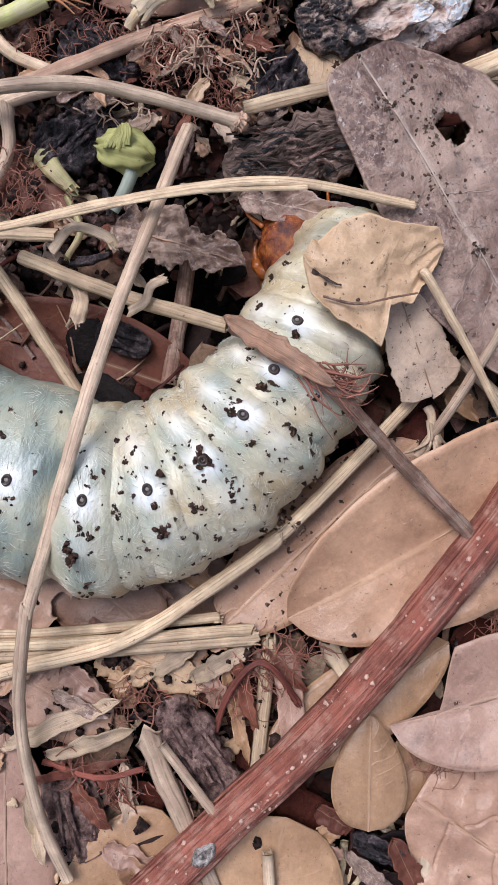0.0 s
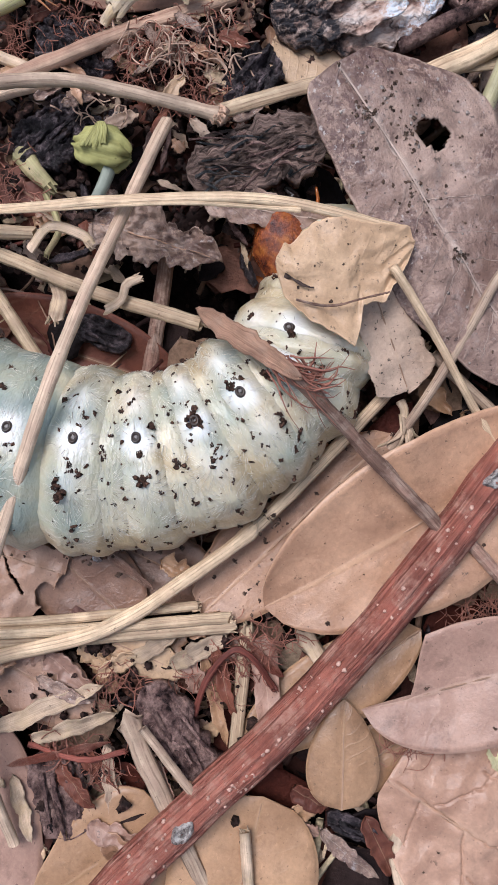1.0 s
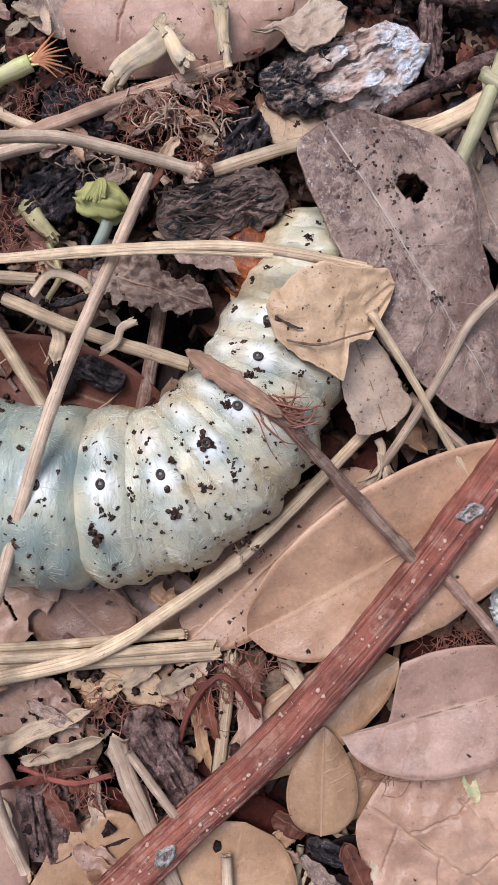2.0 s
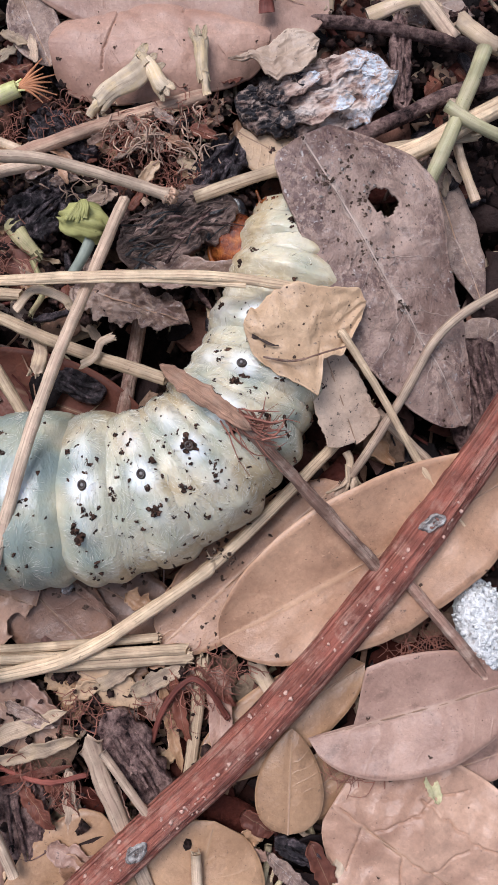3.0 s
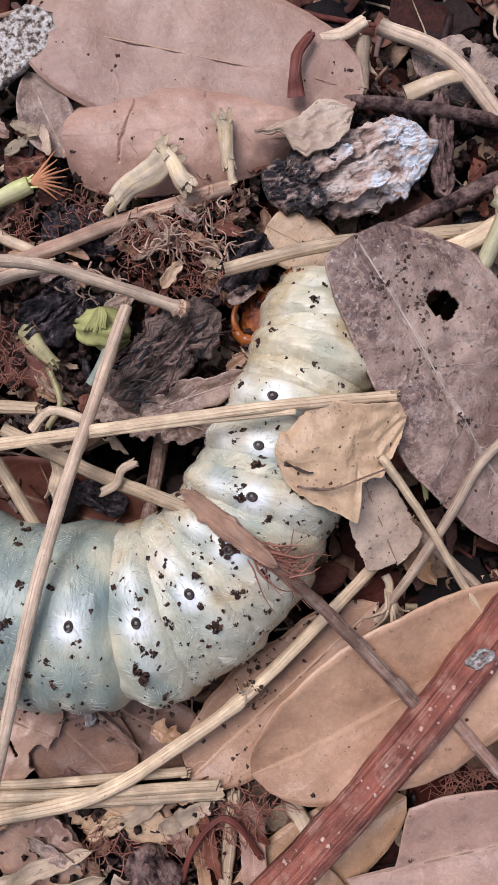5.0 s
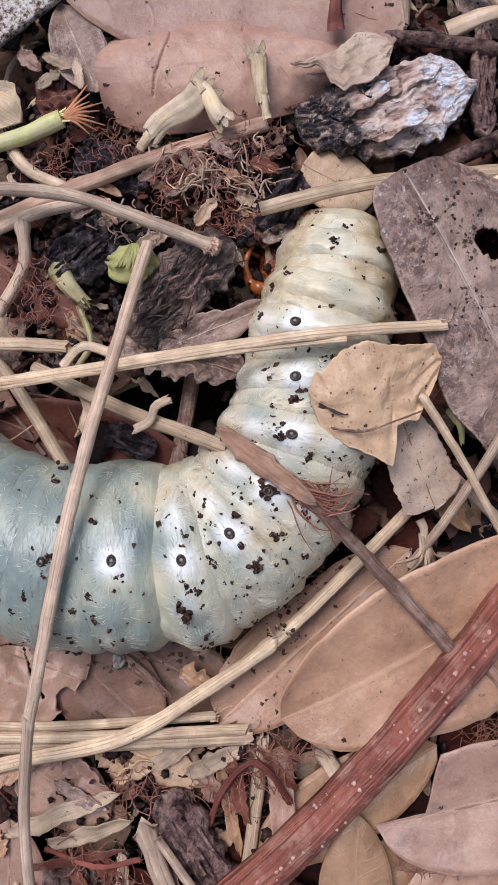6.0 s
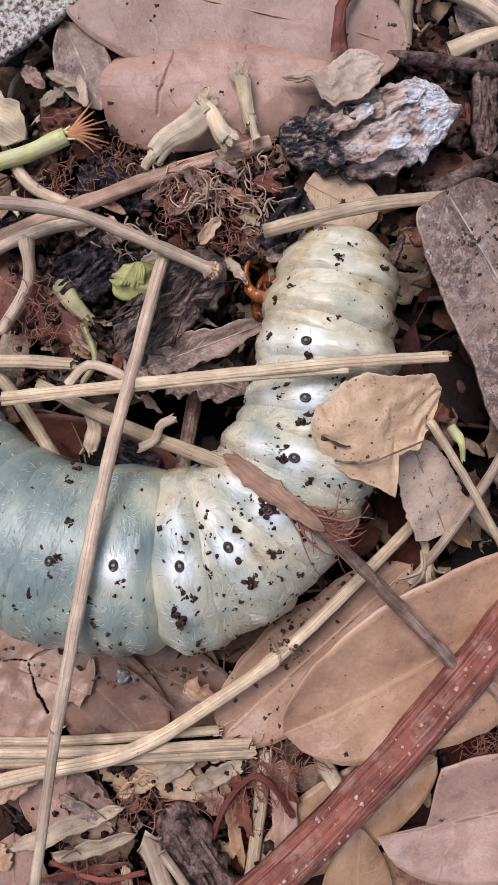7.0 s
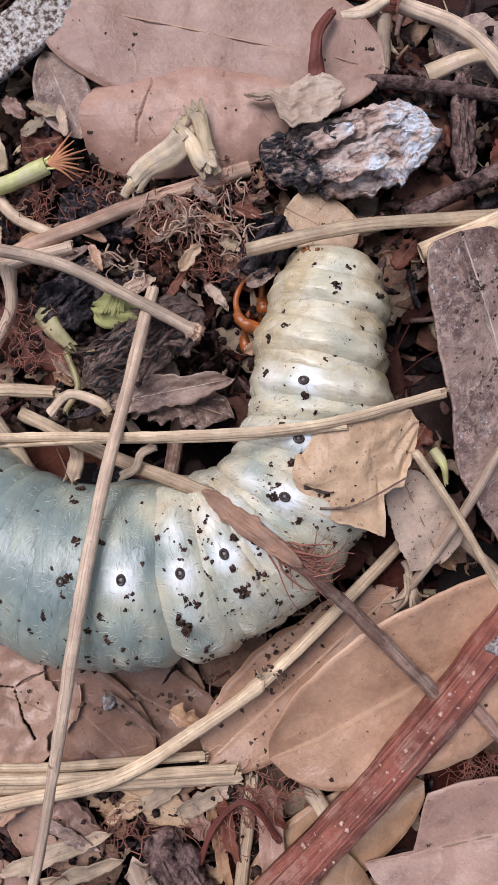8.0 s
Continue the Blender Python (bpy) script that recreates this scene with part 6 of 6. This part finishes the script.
HOLE_8 = [(-0.6, 10.0), (-0.1, 9.8), (0.9, 9.1), (2.1, 17.0), (3.2, 17.8), (3.2, 17.7), (2.5, 19.2), (1.0, 21.5), (-0.3, 20.7), (0.1, 21.5), (-0.2, 21.5), (1.2, 21.3), (1.5, 20.2)]
HOLE_9 = [(0.8, 13.8), (1.3, 13.6), (2.2, 13.7), (2.4, 20.9), (3.5, 22.0), (3.3, 22.6), (2.7, 24.2), (2.0, 25.6), (0.4, 24.9), (0.7, 25.5), (0.5, 25.3), (2.1, 25.5), (2.4, 25.1)]
# how far the line of holes lies off the top of the body, towards the belly, at those times
ROLL = [0.2, 1.2, 2.2, 0.8, 1.2, 1.7, 1.2, 0.5, 0.5, 0.3, 0.5, 0.5, 0.7]
# how far the front of the body lies to the right of its holes, and how much it is sunk
NUDGE = [2.6, 2.8, 3.0, 1.3, 1.7, 1.9, 2.0, 2.2, 2.0, 1.8, 1.6, 1.3, 0.9]
SINK = [0.8, 1.4, 2.6, 0.6, 0, 0, 0, 0, 0, 0, 0, 0, 0]
HOLES = [HOLE_0, HOLE_1, HOLE_2, HOLE_3, HOLE_4, HOLE_5, HOLE_6, HOLE_7, HOLE_8, HOLE_9]


def girth(k):
    r = soft(k, {-4: 3.6, -3: 5.4, -2: 7.3, -1: 8.8, 0: 9.5, 1: 9.7, 2: 9.5, 3: 9.0, 4: 8.7, 5: 8.3, 6: 7.8, 7: 7.6, 8: 7.2, 9: 6.6, 9.5: 5.8})
    return r * (1.0 if abs(k - round(k)) < 0.1 else soft(k, {0: 0.992, 2: 0.95, 5: 0.945, 6.5: 0.94, 9: 0.95}))


def axis_height(k):
    return soft(k, {-4: 2.0, 0: 3.0, 5: 4.0, 6: 3.2, 8: 2.6, 9: 1.9, 9.5: 1.4})


def spine(step):
    """The body's axis at one of TIMES: a function of the segment number."""
    P = [Vector(h[step]) for h in HOLES]
    back, turn = P[0] - P[1], radians(-20)
    tail = []
    q = P[0]
    for _ in range(4):
        back = Matrix.Rotation(turn, 2) @ back.normalized() * 6.3
        q = q + back
        tail.append(q)
    line = tail[::-1] + P
    end = line[-1] + (line[-1] - line[-2])
    line = [line[0] * 2 - line[1]] + line + [end, end * 2 - line[-1]]

    def place(k):
        t = k + 5
        i = int(math.floor(t))
        f = t - i
        a, b, c, d = line[i - 1:i + 3]
        p = 0.5 * (2 * b + (c - a) * f + (2 * a - 5 * b + 4 * c - d) * f * f + (3 * b - a - 3 * c + d) * f ** 3)
        g = 0.5 * ((c - a) + 2 * (2 * a - 5 * b + 4 * c - d) * f + 3 * (3 * b - a - 3 * c + d) * f * f)
        h = math.atan2(g.y, g.x)
        right = soft(k, {-4: 0.3 * ROLL[step], 0: ROLL[step], 4: ROLL[step], 5: 0.5 * ROLL[step] + 0.6, 6: 1.5, 7: 1.7, 7.6: 0.7, 8: 0}) + NUDGE[step] * soft(k, {5.5: 0, 7: 0.1 if step < 3 else 0.6, 8: 1.0, 9: 1.1, 9.5: 1.1})
        lean = -math.degrees(math.asin(min(0.8, right / girth(k))))
        return p + Vector((math.sin(h), -math.cos(h))) * right, math.degrees(h), lean

    return place


def ring_shape(k):
    """Half length, fold depth and wedge of one ring."""
    h = soft(k, {-4: 5.4, 1: 5.4, 2: 4.6, 4: 4.0, 6: 3.8, 9: 3.6})
    fold = soft(k, {-4: 0.3, 1: 0.3, 2: 0.32, 3: 0.42, 9: 0.48})
    wedge = soft(k, {-4: 0.3, -1: 0.3, 1: 0.12, 2: 0.2, 4: 0.42, 6: 0.34, 7: 0.16, 9: 0.05})
    return h, fold, wedge


# pads round each ring: angle from the top, height, half width
LOBES = ((-0.02, 0.035, 0.2), (0.5, 0.03, 0.19), (0.95, 0.015, 0.2), (-0.5, 0.045, 0.2), (-0.95, 0.04, 0.2))


def skin_point(k, s, phi):
    """A point of ring k: s from -1 to 1 along it, phi from the top round to the belly side."""
    r, (h, fold, wedge) = girth(k), ring_shape(k)
    phi = (phi + math.pi) % (2 * math.pi) - math.pi
    y, z = math.sin(phi), math.cos(phi)
    prof = 1 - fold * (1 - 0.6 * max(0.0, y)) * abs(s) ** soft(k, {1: 3.0, 2: 2.2, 3: 1.8, 6: 1.9, 7: 1.8, 9: 1.9})
    if abs(s) > 0.86:
        prof *= math.sqrt(max(0.0, 1 - ((abs(s) - 0.86) / 0.14) ** 2)) * 0.85 + 0.15
    back = max(0.0, -y * 0.8 + 0.35)
    prof += 0.016 * back * math.cos(s * h * 2.1 + k)
    # sharp cross folds on the front of the body
    prof += soft(k, {6: 0, 7.5: 0.013, 9.5: 0.016}) * math.cos(s * h * 3.4 + 1.1 * math.sin(phi * 2 + k) + 2.5 * noise.noise((k * 2.7, y * 1.8, z * 1.8)))
    prof += 0.02 * noise.noise((s * 1.6 + k * 3.1, y * 2.2, z * 2.2)) + 0.008 * noise.noise((s * 5 + k, y * 7, z * 7))
    if k >= 1:
        whole = 1.0 if abs(k - round(k)) < 0.1 else 0.6
        pads = sum(d * math.exp(-((phi - c) / w) ** 2) for c, d, w in LOBES)
        prof += pads * math.exp(-(s / 0.36) ** 2) * whole * soft(k, {1: 0.5, 2: 1, 6: 1, 7: 0.7})
        prof += 0.02 * noise.noise((k * 5.3, math.sin(phi) * 4.0, math.cos(phi) * 4.0 + s * 2))
    rr = r * prof
    return Vector((s * h * (1 - wedge * y * 0.9), y * rr, z * rr * 0.985))


def make_ring(k, parent):
    B, ns, na = Build(), 24, 76
    rows, uvs, tone, halo = [], [], [], []
    whole = abs(k - round(k)) < 0.1
    for i in range(ns + 1):
        s = -1 + 2 * i / ns
        row = []
        for j in range(na):
            phi = 2 * math.pi * j / na
            p = skin_point(k, s, phi)
            row.append(p)
            y = math.sin(phi)
            along = k * 5.8 + p.x
            crease = max(0.0, abs(p.x) - 0.9) / 2.0 if whole else 0.5
            base = soft(k + p.x / 5.8, {-4: 0.98, 0: 0.93, 1: 0.84, 1.6: 0.68, 2.2: 0.55, 3: 0.5, 4.5: 0.52, 5.5: 0.56, 6.3: 0.52, 7: 0.42, 9: 0.38})
            patch = soft(k, {0: 0.35, 2: 0.6, 6: 0.6, 7: 0.25}) * noise.noise((along * 0.21, p.y * 0.24, p.z * 0.24)) + 0.16 * noise.noise((along * 0.6, p.y * 0.5, p.z * 0.5))
            tone.append(base + patch - 0.16 * min(1.0, crease) * (1 if k > 1 else 0.2) - (0.32 if k >= 2 else 0.1) * max(0, y) - 0.55 * max(0.0, -y - 0.4) * (1 if k > 1 else 0.3))
            white = 0.0
            for q in (math.floor(k), math.ceil(k)):
                if 1 <= q <= 7 and p.z > 0:
                    d = math.hypot(along - q * 5.8, (p.y + 0.15) * 0.9) * (1 + 0.3 * noise.noise((along * 0.8, p.y * 0.8, q)))
                    white = max(white, 0.95 * math.exp(-(d / 1.45) ** 3.0))
                    if q >= 2:
                        for yc, amount in ((3.7, 0.5), (-3.9, 0.3)):
                            d = math.hypot(along - q * 5.8, (p.y - yc) * 0.8) * (1 + 0.5 * noise.noise((along * 1.1, p.y * 1.1, q + yc)))
                            white = max(white, amount * math.exp(-(d / 1.2) ** 2.0))
            halo.append(white)
        rows.append(row)
        uvs.append([(i / ns, j / na) for j in range(na)])
    o = B.grid(rows, uvs, closed=True, flip=True)
    B.fan([o + j for j in range(na)], (rows[0][0].x - 0.05, 0, 0), flip=True)
    B.fan([o + ns * na + j for j in range(na)], (rows[-1][0].x + 0.05, 0, 0), flip=False)
    B.attr = {"tone": tone + [0.5, 0.5], "halo": halo + [0.0, 0.0]}
    ob = part("body_ring", B, M_SKIN, parent)
    rng = random.Random(int(k * 10) + 500)
    # breathing hole
    if whole and 0 <= k <= 7:
        top = skin_point(k, 0, 0)
        D = Build()
        turn = rng.uniform(-0.5, 0.5)
        rad = 0.52 if k > 0 else 0.45
        prof = ((0.0, 0.16), (0.22, 0.17), (0.34, 0.05), (0.5, 0.08), (0.72, 0.24), (0.92, 0.2), (1.08, -0.12))
        rws = [[(math.cos(a + turn) * rad * q * 0.85, math.sin(a + turn) * rad * q * 1.05, top.z + hgt) for a in [2 * math.pi * j / 18 for j in range(18)]] for q, hgt in prof[1:]]
        D.grid(rws, [[(0, 0)] * 18 for _ in rws], closed=True, flip=True)
        sp = part("spiracle", D, M_SPIRACLE, ob, "dark oval breathing hole")
        E = Build()
        lump(E, (0.04, 0.02, top.z + 0.1), rad * 0.36, rng, 0.5, 6, 0.15)
        part("spiracle_core", E, M_RING, sp)
    # dirt stuck to the skin
    S = Build()
    n = int(soft(k, {-4: 14, 0: 24, 1: 38, 2: 46, 5: 46, 6: 28, 7: 12, 9: 9}))
    for _ in range(n):
        phi = rng.gauss(-0.35, 0.65)
        s = rng.uniform(-0.42, 0.42) * (1.3 if k < 2 else 1.0)
        c = skin_point(k, s, phi)
        if whole and 1 <= k <= 7 and math.hypot(c.x, c.y) < 1.2:
            continue
        size = rng.choice((0.05, 0.06, 0.08, 0.1, 0.12, 0.15, 0.2, 0.26))
        a, bend = rng.uniform(0, 6.28), rng.gauss(0, 0.7)
        e = c.copy()
        for _ in range(rng.choice((1, 1, 2, 3, 4, 5))):
            lump(S, e + Vector((0, 0, rng.uniform(-0.04, 0.04))), size * rng.uniform(0.45, 1.0), rng, 0.2, 7, 0.9)
            e += Vector((math.cos(a), math.sin(a), 0)) * size * rng.uniform(0.7, 1.3)
            e.z = c.z - (e.y - c.y) * math.sin(phi) * 0.9
            a += bend
    big = {4.0: [(0.0, 0.02, 0.55)], 3.0: [(0.05, -0.42, 0.5)], 2.0: [(-0.15, -0.5, 0.5)], 6.5: [(-0.3, 0.25, 0.5)], 5.0: [(-0.1, 0.1, 0.35), (0.35, -0.5, 0.4)], 8.0: [(0.2, 0.5, 0.3), (-0.2, 0.75, 0.34)], 9.0: [(0.2, -0.15, 0.36)], 0.0: [(0.1, 0.05, 0.3), (-0.2, 1.15, 0.36), (-0.2, 0.88, 0.36)]}.get(float(k), [])
    for s, phi, size in big:
        c = skin_point(k, s, phi)
        for _ in range(14):
            e = c + Vector((rng.gauss(0, size * 0.6), rng.gauss(0, size * 0.8), rng.uniform(-0.05, 0.12)))
            lump(S, e, size * rng.uniform(0.2, 0.55), rng, 0.4, 6, 0.9)
    if S.v:
        tagged(part("dirt_specks", S, M_DIRT, ob, "black specks of soil stuck to the skin"), kind="stuff")
    # bristles, spread in fans round the pads
    for mat, count, lo, hi, name in ((M_HAIR, 520, 0.5, 1.05, "pale_bristles"), (M_HAIRDARK, 34, 0.3, 0.8, "dark_bristles")):
        H = Build()
        front, rear = (0.16, 0.2) if mat is M_HAIR else (0.5, 1.6)
        for _ in range(int(count * soft(k, {-3: rear * 0.7, 0: rear, 0.5: rear * 1.2, 1: 0.5 + rear * 0.4, 2: 1, 6: 1, 7: front, 9: front}))):
            mid = rng.choice(LOBES)[0] + rng.gauss(0, 0.05)
            a, d0 = rng.uniform(0, 6.28), rng.uniform(0.6, 1.9)
            x, phi = math.cos(a) * d0, mid + math.sin(a) * d0 / girth(k)
            hl = ring_shape(k)[0]
            if abs(x / hl) > 0.6:
                continue
            ln = rng.uniform(lo, hi)
            phi2 = phi + math.sin(a) * ln / girth(k)
            c, up = skin_point(k, x / hl, phi), Vector((0, math.sin(phi), math.cos(phi)))
            e = skin_point(k, max(-0.8, min(0.8, (x + math.cos(a) * ln) / hl)), phi2)
            strand([c - up * 0.03, (c + e) / 2 + up * 0.09, e + up * 0.05], 0.019, 0.008, 3, 1, 0, 0, 3, H)
        tagged(part(name, H, mat, ob), kind="stuff")
    return ob


M_DIRT = mottled("stuck_dirt", ((0.35, (0.01, 0.007, 0.006)), (0.5, (0.05, 0.026, 0.018)), (0.66, (0.15, 0.075, 0.05))), 0.4, 0.7, 0.2, island=True)
larva = thing(new("beetle_larva"), "large cream and bluish white beetle grub with black specks", "beetle larva")
RING_NUMBERS = [-3, -2.5, -2, -1.5, -1, -0.5, 0, 0.5, 1] + [i / 2 for i in range(4, 20)]
rings = {k: make_ring(k, larva) for k in RING_NUMBERS}


def make_head(parent):
    B, rows, uvs = Build(), [], []
    n, m = 14, 24
    for i in range(1, n):
        th = math.pi * i / n
        rows.append([(4.6 * math.cos(th), (3.2 + 0.9 * noise.noise((th * 2.5, math.cos(a) * 1.4, math.sin(a) * 1.4))) * math.sin(th) * math.cos(a), 3.2 * math.sin(th) * math.sin(a)) for a in [2 * math.pi * j / m for j in range(m)]])
        uvs.append([(i / n, j / m) for j in range(m)])
    o = B.grid(rows, uvs, closed=True, flip=True)
    B.fan([o + j for j in range(m)], (4.4, 0, 0), flip=False)
    B.fan([o + (n - 2) * m + j for j in range(m)], (-4.4, 0, 0), flip=True)
    head = part("head", B, M_HEAD, parent, "glossy amber brown head capsule")
    for sy in (-1, 1):
        part("jaw", strand([(3.2, 1.6 * sy, 0.2), (5.2, 1.9 * sy, 0.3), (6.4, 0.5 * sy, 0.2)], 0.95, 0.25, 8, 0.7, seed=3), M_JAW, head, "black curved jaw")
        part("feeler", strand([(2.4, 2.6 * sy, 1.2), (3.6, 4.0 * sy, 1.6), (5.4, 4.2 * sy, 1.2)], 0.28, 0.16, 6, seed=4), M_LEG, head, "thin orange feeler")
    return head


head = make_head(larva)
face_rng, face = random.Random(12), Build()
for i in range(14):
    c = skin_point(9.5, 0.58 + 0.1 * face_rng.random(), 0.2 + 0.7 * face_rng.random())
    lump(face, c, face_rng.choice((0.1, 0.14, 0.2)), face_rng, 0.5, 7, 0.7)
tagged(part("mouth_edge", face, M_HEAD, rings[9.5], "dark red rim of the mouth"), kind="stuff")
for k, ln, drop in ((9.0, 0.35, 1.2), (8.5, 1.0, -1.2), (8.0, 0.55, 2.2)):
    r = girth(k)
    leg = part("leg", strand([(-0.8, r * 0.6, -2.0 - drop), (-1.0, r + 0.9 * ln, -0.2 - drop), (-0.6, r + 2.2 * ln, -drop), (0.2, r + 2.9 * ln, -0.2 - drop)], 0.66, 0.5, 12, seed=7, steps=24, knots=((0.45, 0.2), (0.75, 0.15))), M_LEG, rings[k], "jointed glossy orange leg")
    part("claw", strand([(0.0, r + 2.7 * ln, -0.1 - drop), (1.5, r + 3.2 * ln, 0.3 - drop), (3.2, r + 2.9 * ln, 0.1 - drop), (4.0, r + 2.5 * ln, -0.2 - drop)], 0.42, 0.1, 10, seed=8, steps=20, knots=((0.5, 0.2),)), M_LEG, leg, "curved orange shin and claw")


# ---- what moves ----
def slide(ob, z, rows, lean=0.0, pitch=0.0):
    """Rows of seconds, x, y in mm and the turn in degrees."""
    walk(ob, [(t, at_mm(x, y, z, turn, lean, pitch)) for t, x, y, turn in rows])


def motions():
    lines = [spine(i) for i in range(len(TIMES))]
    for k, ob in rings.items():
        rows = []
        for t, place, sink in zip(TIMES, lines, SINK):
            p, turn, lean = place(k)
            rows.append((t, at_mm(p.x, p.y, axis_height(k) - sink * soft(k, {6.5: 0, 8: 1}), turn, lean)))
        walk(ob, rows)
    rows = []
    for t, place, side in zip(TIMES, lines, NUDGE):
        p, turn, _ = place(9.3)
        rows.append((t, at_mm(p.x, p.y, 1.4, turn) @ at_mm(-1.6, 6.0 if side > 2.5 else 6.6 if t < 5 else 5.2, -0.6 if t < 5 else -4.6, 24, 0, 0)))
    walk(head, rows)
    walk(dark_leaf, [(t, at_mm(x, y, 9.7, turn, lean, pitch)) for t, x, y, turn, lean, pitch in (
        (0, 1.0, 30.0, -70.8, -8, 6), (0.5, 1.0, 29.6, -70.8, -8, 6), (1, 1.7, 29.0, -70, -8, 6), (2.5, 2.4, 30.5, -70.5, -9, 6), (3, 2.8, 31.2, -71.5, -9, 6),
        (3.5, 3.2, 31.2, -71.8, -9, 6), (4, 3.7, 31.8, -71.5, -9, 6), (5.5, 4.9, 31.8, -72.8, -10, 6), (6, 5.4, 31.9, -73, -10, 6), (6.5, 7.5, 31.7, -71.8, -10, 6),
        (7, 9.2, 31.9, -71.8, -11, 6), (7.5, 12.4, 31.0, -83.5, -16, 6), (8, 13.1, 31.0, -85.5, -18, 6))])
    slide(fragment, 10.6, [(0, 4.8, 10.0, 3), (0.5, 4.7, 9.9, 3), (1, 4.9, 9.8, 5), (2.5, 5.8, 10.5, 8), (3, 6.0, 10.4, 9), (3.5, 5.8, 10.1, 10), (4, 6.0, 10.4, 10), (5.5, 6.0, 11.0, 10),
                           (6, 5.6, 10.5, 11), (6.5, 5.3, 9.9, 12), (7, 5.4, 9.5, 12), (7.5, 5.8, 9.2, 14), (8, 5.6, 8.1, 18)], 0, 11)
    slide(lower_fragment, 7.8, [(0, 7.3, 8.4, -68), (1, 7.6, 8.4, -68), (2.5, 7.8, 8.5, -68), (3.5, 8.0, 8.5, -68), (5.5, 7.7, 8.9, -66), (6.5, 8.4, 8.2, -66), (8, 9.6, 7.2, -63)], -6, 18)
    walk(split_straw, [(t, at_mm(x, y, 11, turn) @ at_mm(0, 0, 0, 0, lean) @ at_mm(0, 0, -11)) for t, x, y, turn, lean in (
        (0, -4.4, 16.9, -179.4, 25), (0.5, -4.2, 16.5, -181, 22), (1, -2.4, 15.4, -185.5, 16), (2.5, -3.8, 16.2, -182.2, 8), (3, -3.4, 15.1, -183, 5), (3.5, -2.6, 14.1, -182.6, 2), (4, -2.3, 13.7, -180.2, 0),
        (5.5, -1.2, 15.4, -172.6, 0), (6, -0.7, 15.5, -173, 0), (6.5, -0.7, 14.8, -174.6, 0), (7, -0.9, 14.7, -174.6, -3), (7.5, -0.6, 13.5, -172, -14), (8, 1.0, 12.3, -172.8, -30))])
    slide(diagonal_stem, 0.0, [(0, -12.4, 24.9, -108), (0.5, -13.0, 25.4, -108), (1, -12.1, 25.3, -111.4), (2.5, -14.0, 25.6, -106.8), (3, -14.0, 25.4, -106.6), (3.5, -14.5, 25.3, -106.3), (4, -14.5, 25.1, -106.2),
                               (5.5, -16.8, 25.5, -103.3), (6, -17.1, 25.4, -102.5), (6.5, -16.2, 25.6, -102.2), (7, -16.0, 26.0, -101.4), (7.5, -15.1, 25.5, -101.5), (8, -15.0, 25.5, -100.9)])
    walk(stem_end, [(t, at_mm(48, 0, 8.2, 0, 0, 15) @ at_mm(0, 0, 0, 0, roll)) for t, roll in ((0, 0), (2.5, 0), (4, 12), (5.5, 14), (6, 30), (6.5, 50), (7, 68), (7.5, 78), (8, 88))])
    slide(bark, 3.2, [(0, 8.0, 39.0, 12), (2.5, 8.0, 39.2, 12), (3.5, 7.6, 40.8, 11), (4, 7.4, 41.4, 10), (5.5, 7.9, 41.6, 13), (6.5, 6.3, 41.2, 10), (7, 5.4, 41.2, 10), (7.5, 5.0, 41.5, 8), (8, 5.6, 41.7, 6)])
    slide(tan_flake, 4.9, [(0, 3.1, 43.0, 15), (2.5, 3.1, 42.9, 15), (4, 2.6, 44.6, 12), (5.5, 3.0, 45.0, 12), (6.5, 2.2, 45.2, 11), (7, 1.5, 45.5, 10), (8, -0.2, 46.0, 4)])
    slide(tall_husk, 4.6, [(0, -5.2, 40.2, 97), (2.5, -5.2, 40.2, 97), (4, -5.1, 40.7, 97), (5.5, -5.1, 40.9, 98), (6.5, -6.2, 40.9, 101), (7, -7.1, 40.8, 104), (7.5, -8.1, 40.4, 106), (8, -9.0, 39.9, 108)])
    slide(knotted_stem, 6.3, [(0, -7.3, 25.5, 167), (0.5, -7.7, 26.2, 168), (1, -6.8, 26.0, 168), (2.5, -8.8, 26.4, 167), (3, -8.8, 26.1, 166), (3.5, -9.2, 26.0, 165), (4, -9.1, 25.9, 166.4), (5.5, -10.5, 25.6, 162),
                              (6, -10.5, 25.5, 161.8), (6.5, -10.8, 25.3, 160), (7, -10.9, 25.0, 159.2), (7.5, -10.5, 22.9, 156), (8, -10.6, 21.6, 154.2)])
    slide(brown_twig, 0.0, [(0, -8.0, 5.2, -35.2), (0.5, -7.9, 5.4, -35.8), (1, -8.1, 5.8, -36.2), (2.5, -8.2, 5.8, -36.2), (3.5, -8.5, 5.8, -36.4), (4, -8.7, 6.2, -37.2), (5.5, -8.8, 6.5, -37), (6.5, -8.6, 6.0, -36.5), (7.5, -8.5, 5.4, -35.8), (8, -8.6, 5.0, -36)])
    slide(pale_stem, 10.3, [(0, 9.0, 9.7, -55), (2.5, 9.2, 10.0, -54), (4, 9.5, 10.1, -54), (6, 9.5, 10.1, -54), (7, 10.0, 9.6, -54), (8, 10.6, 9.1, -54)])
    slide(head_straw, 4.6, [(0, 14.0, 30.6, -173), (1, 14.0, 30.8, -171), (2.5, 14.0, 32.0, -167), (3.5, 14.4, 32.4, -165.5), (4, 14.6, 33.2, -168), (5.5, 15.2, 33.6, -172), (6.5, 14.8, 33.3, -170.5), (8, 15.4, 33.3, -173)])
    slide(clod, 3.2, [(0, -9.0, 22.4, 10), (1, -10.2, 21.6, 12), (2.5, -14.0, 22.0, 16), (3.5, -15.5, 18.6, 32), (4, -16.2, 18.0, 33), (5.5, -18.4, 16.6, 44), (6.5, -20.0, 17.2, 45), (8, -22.4, 16.8, 33)])


motions()
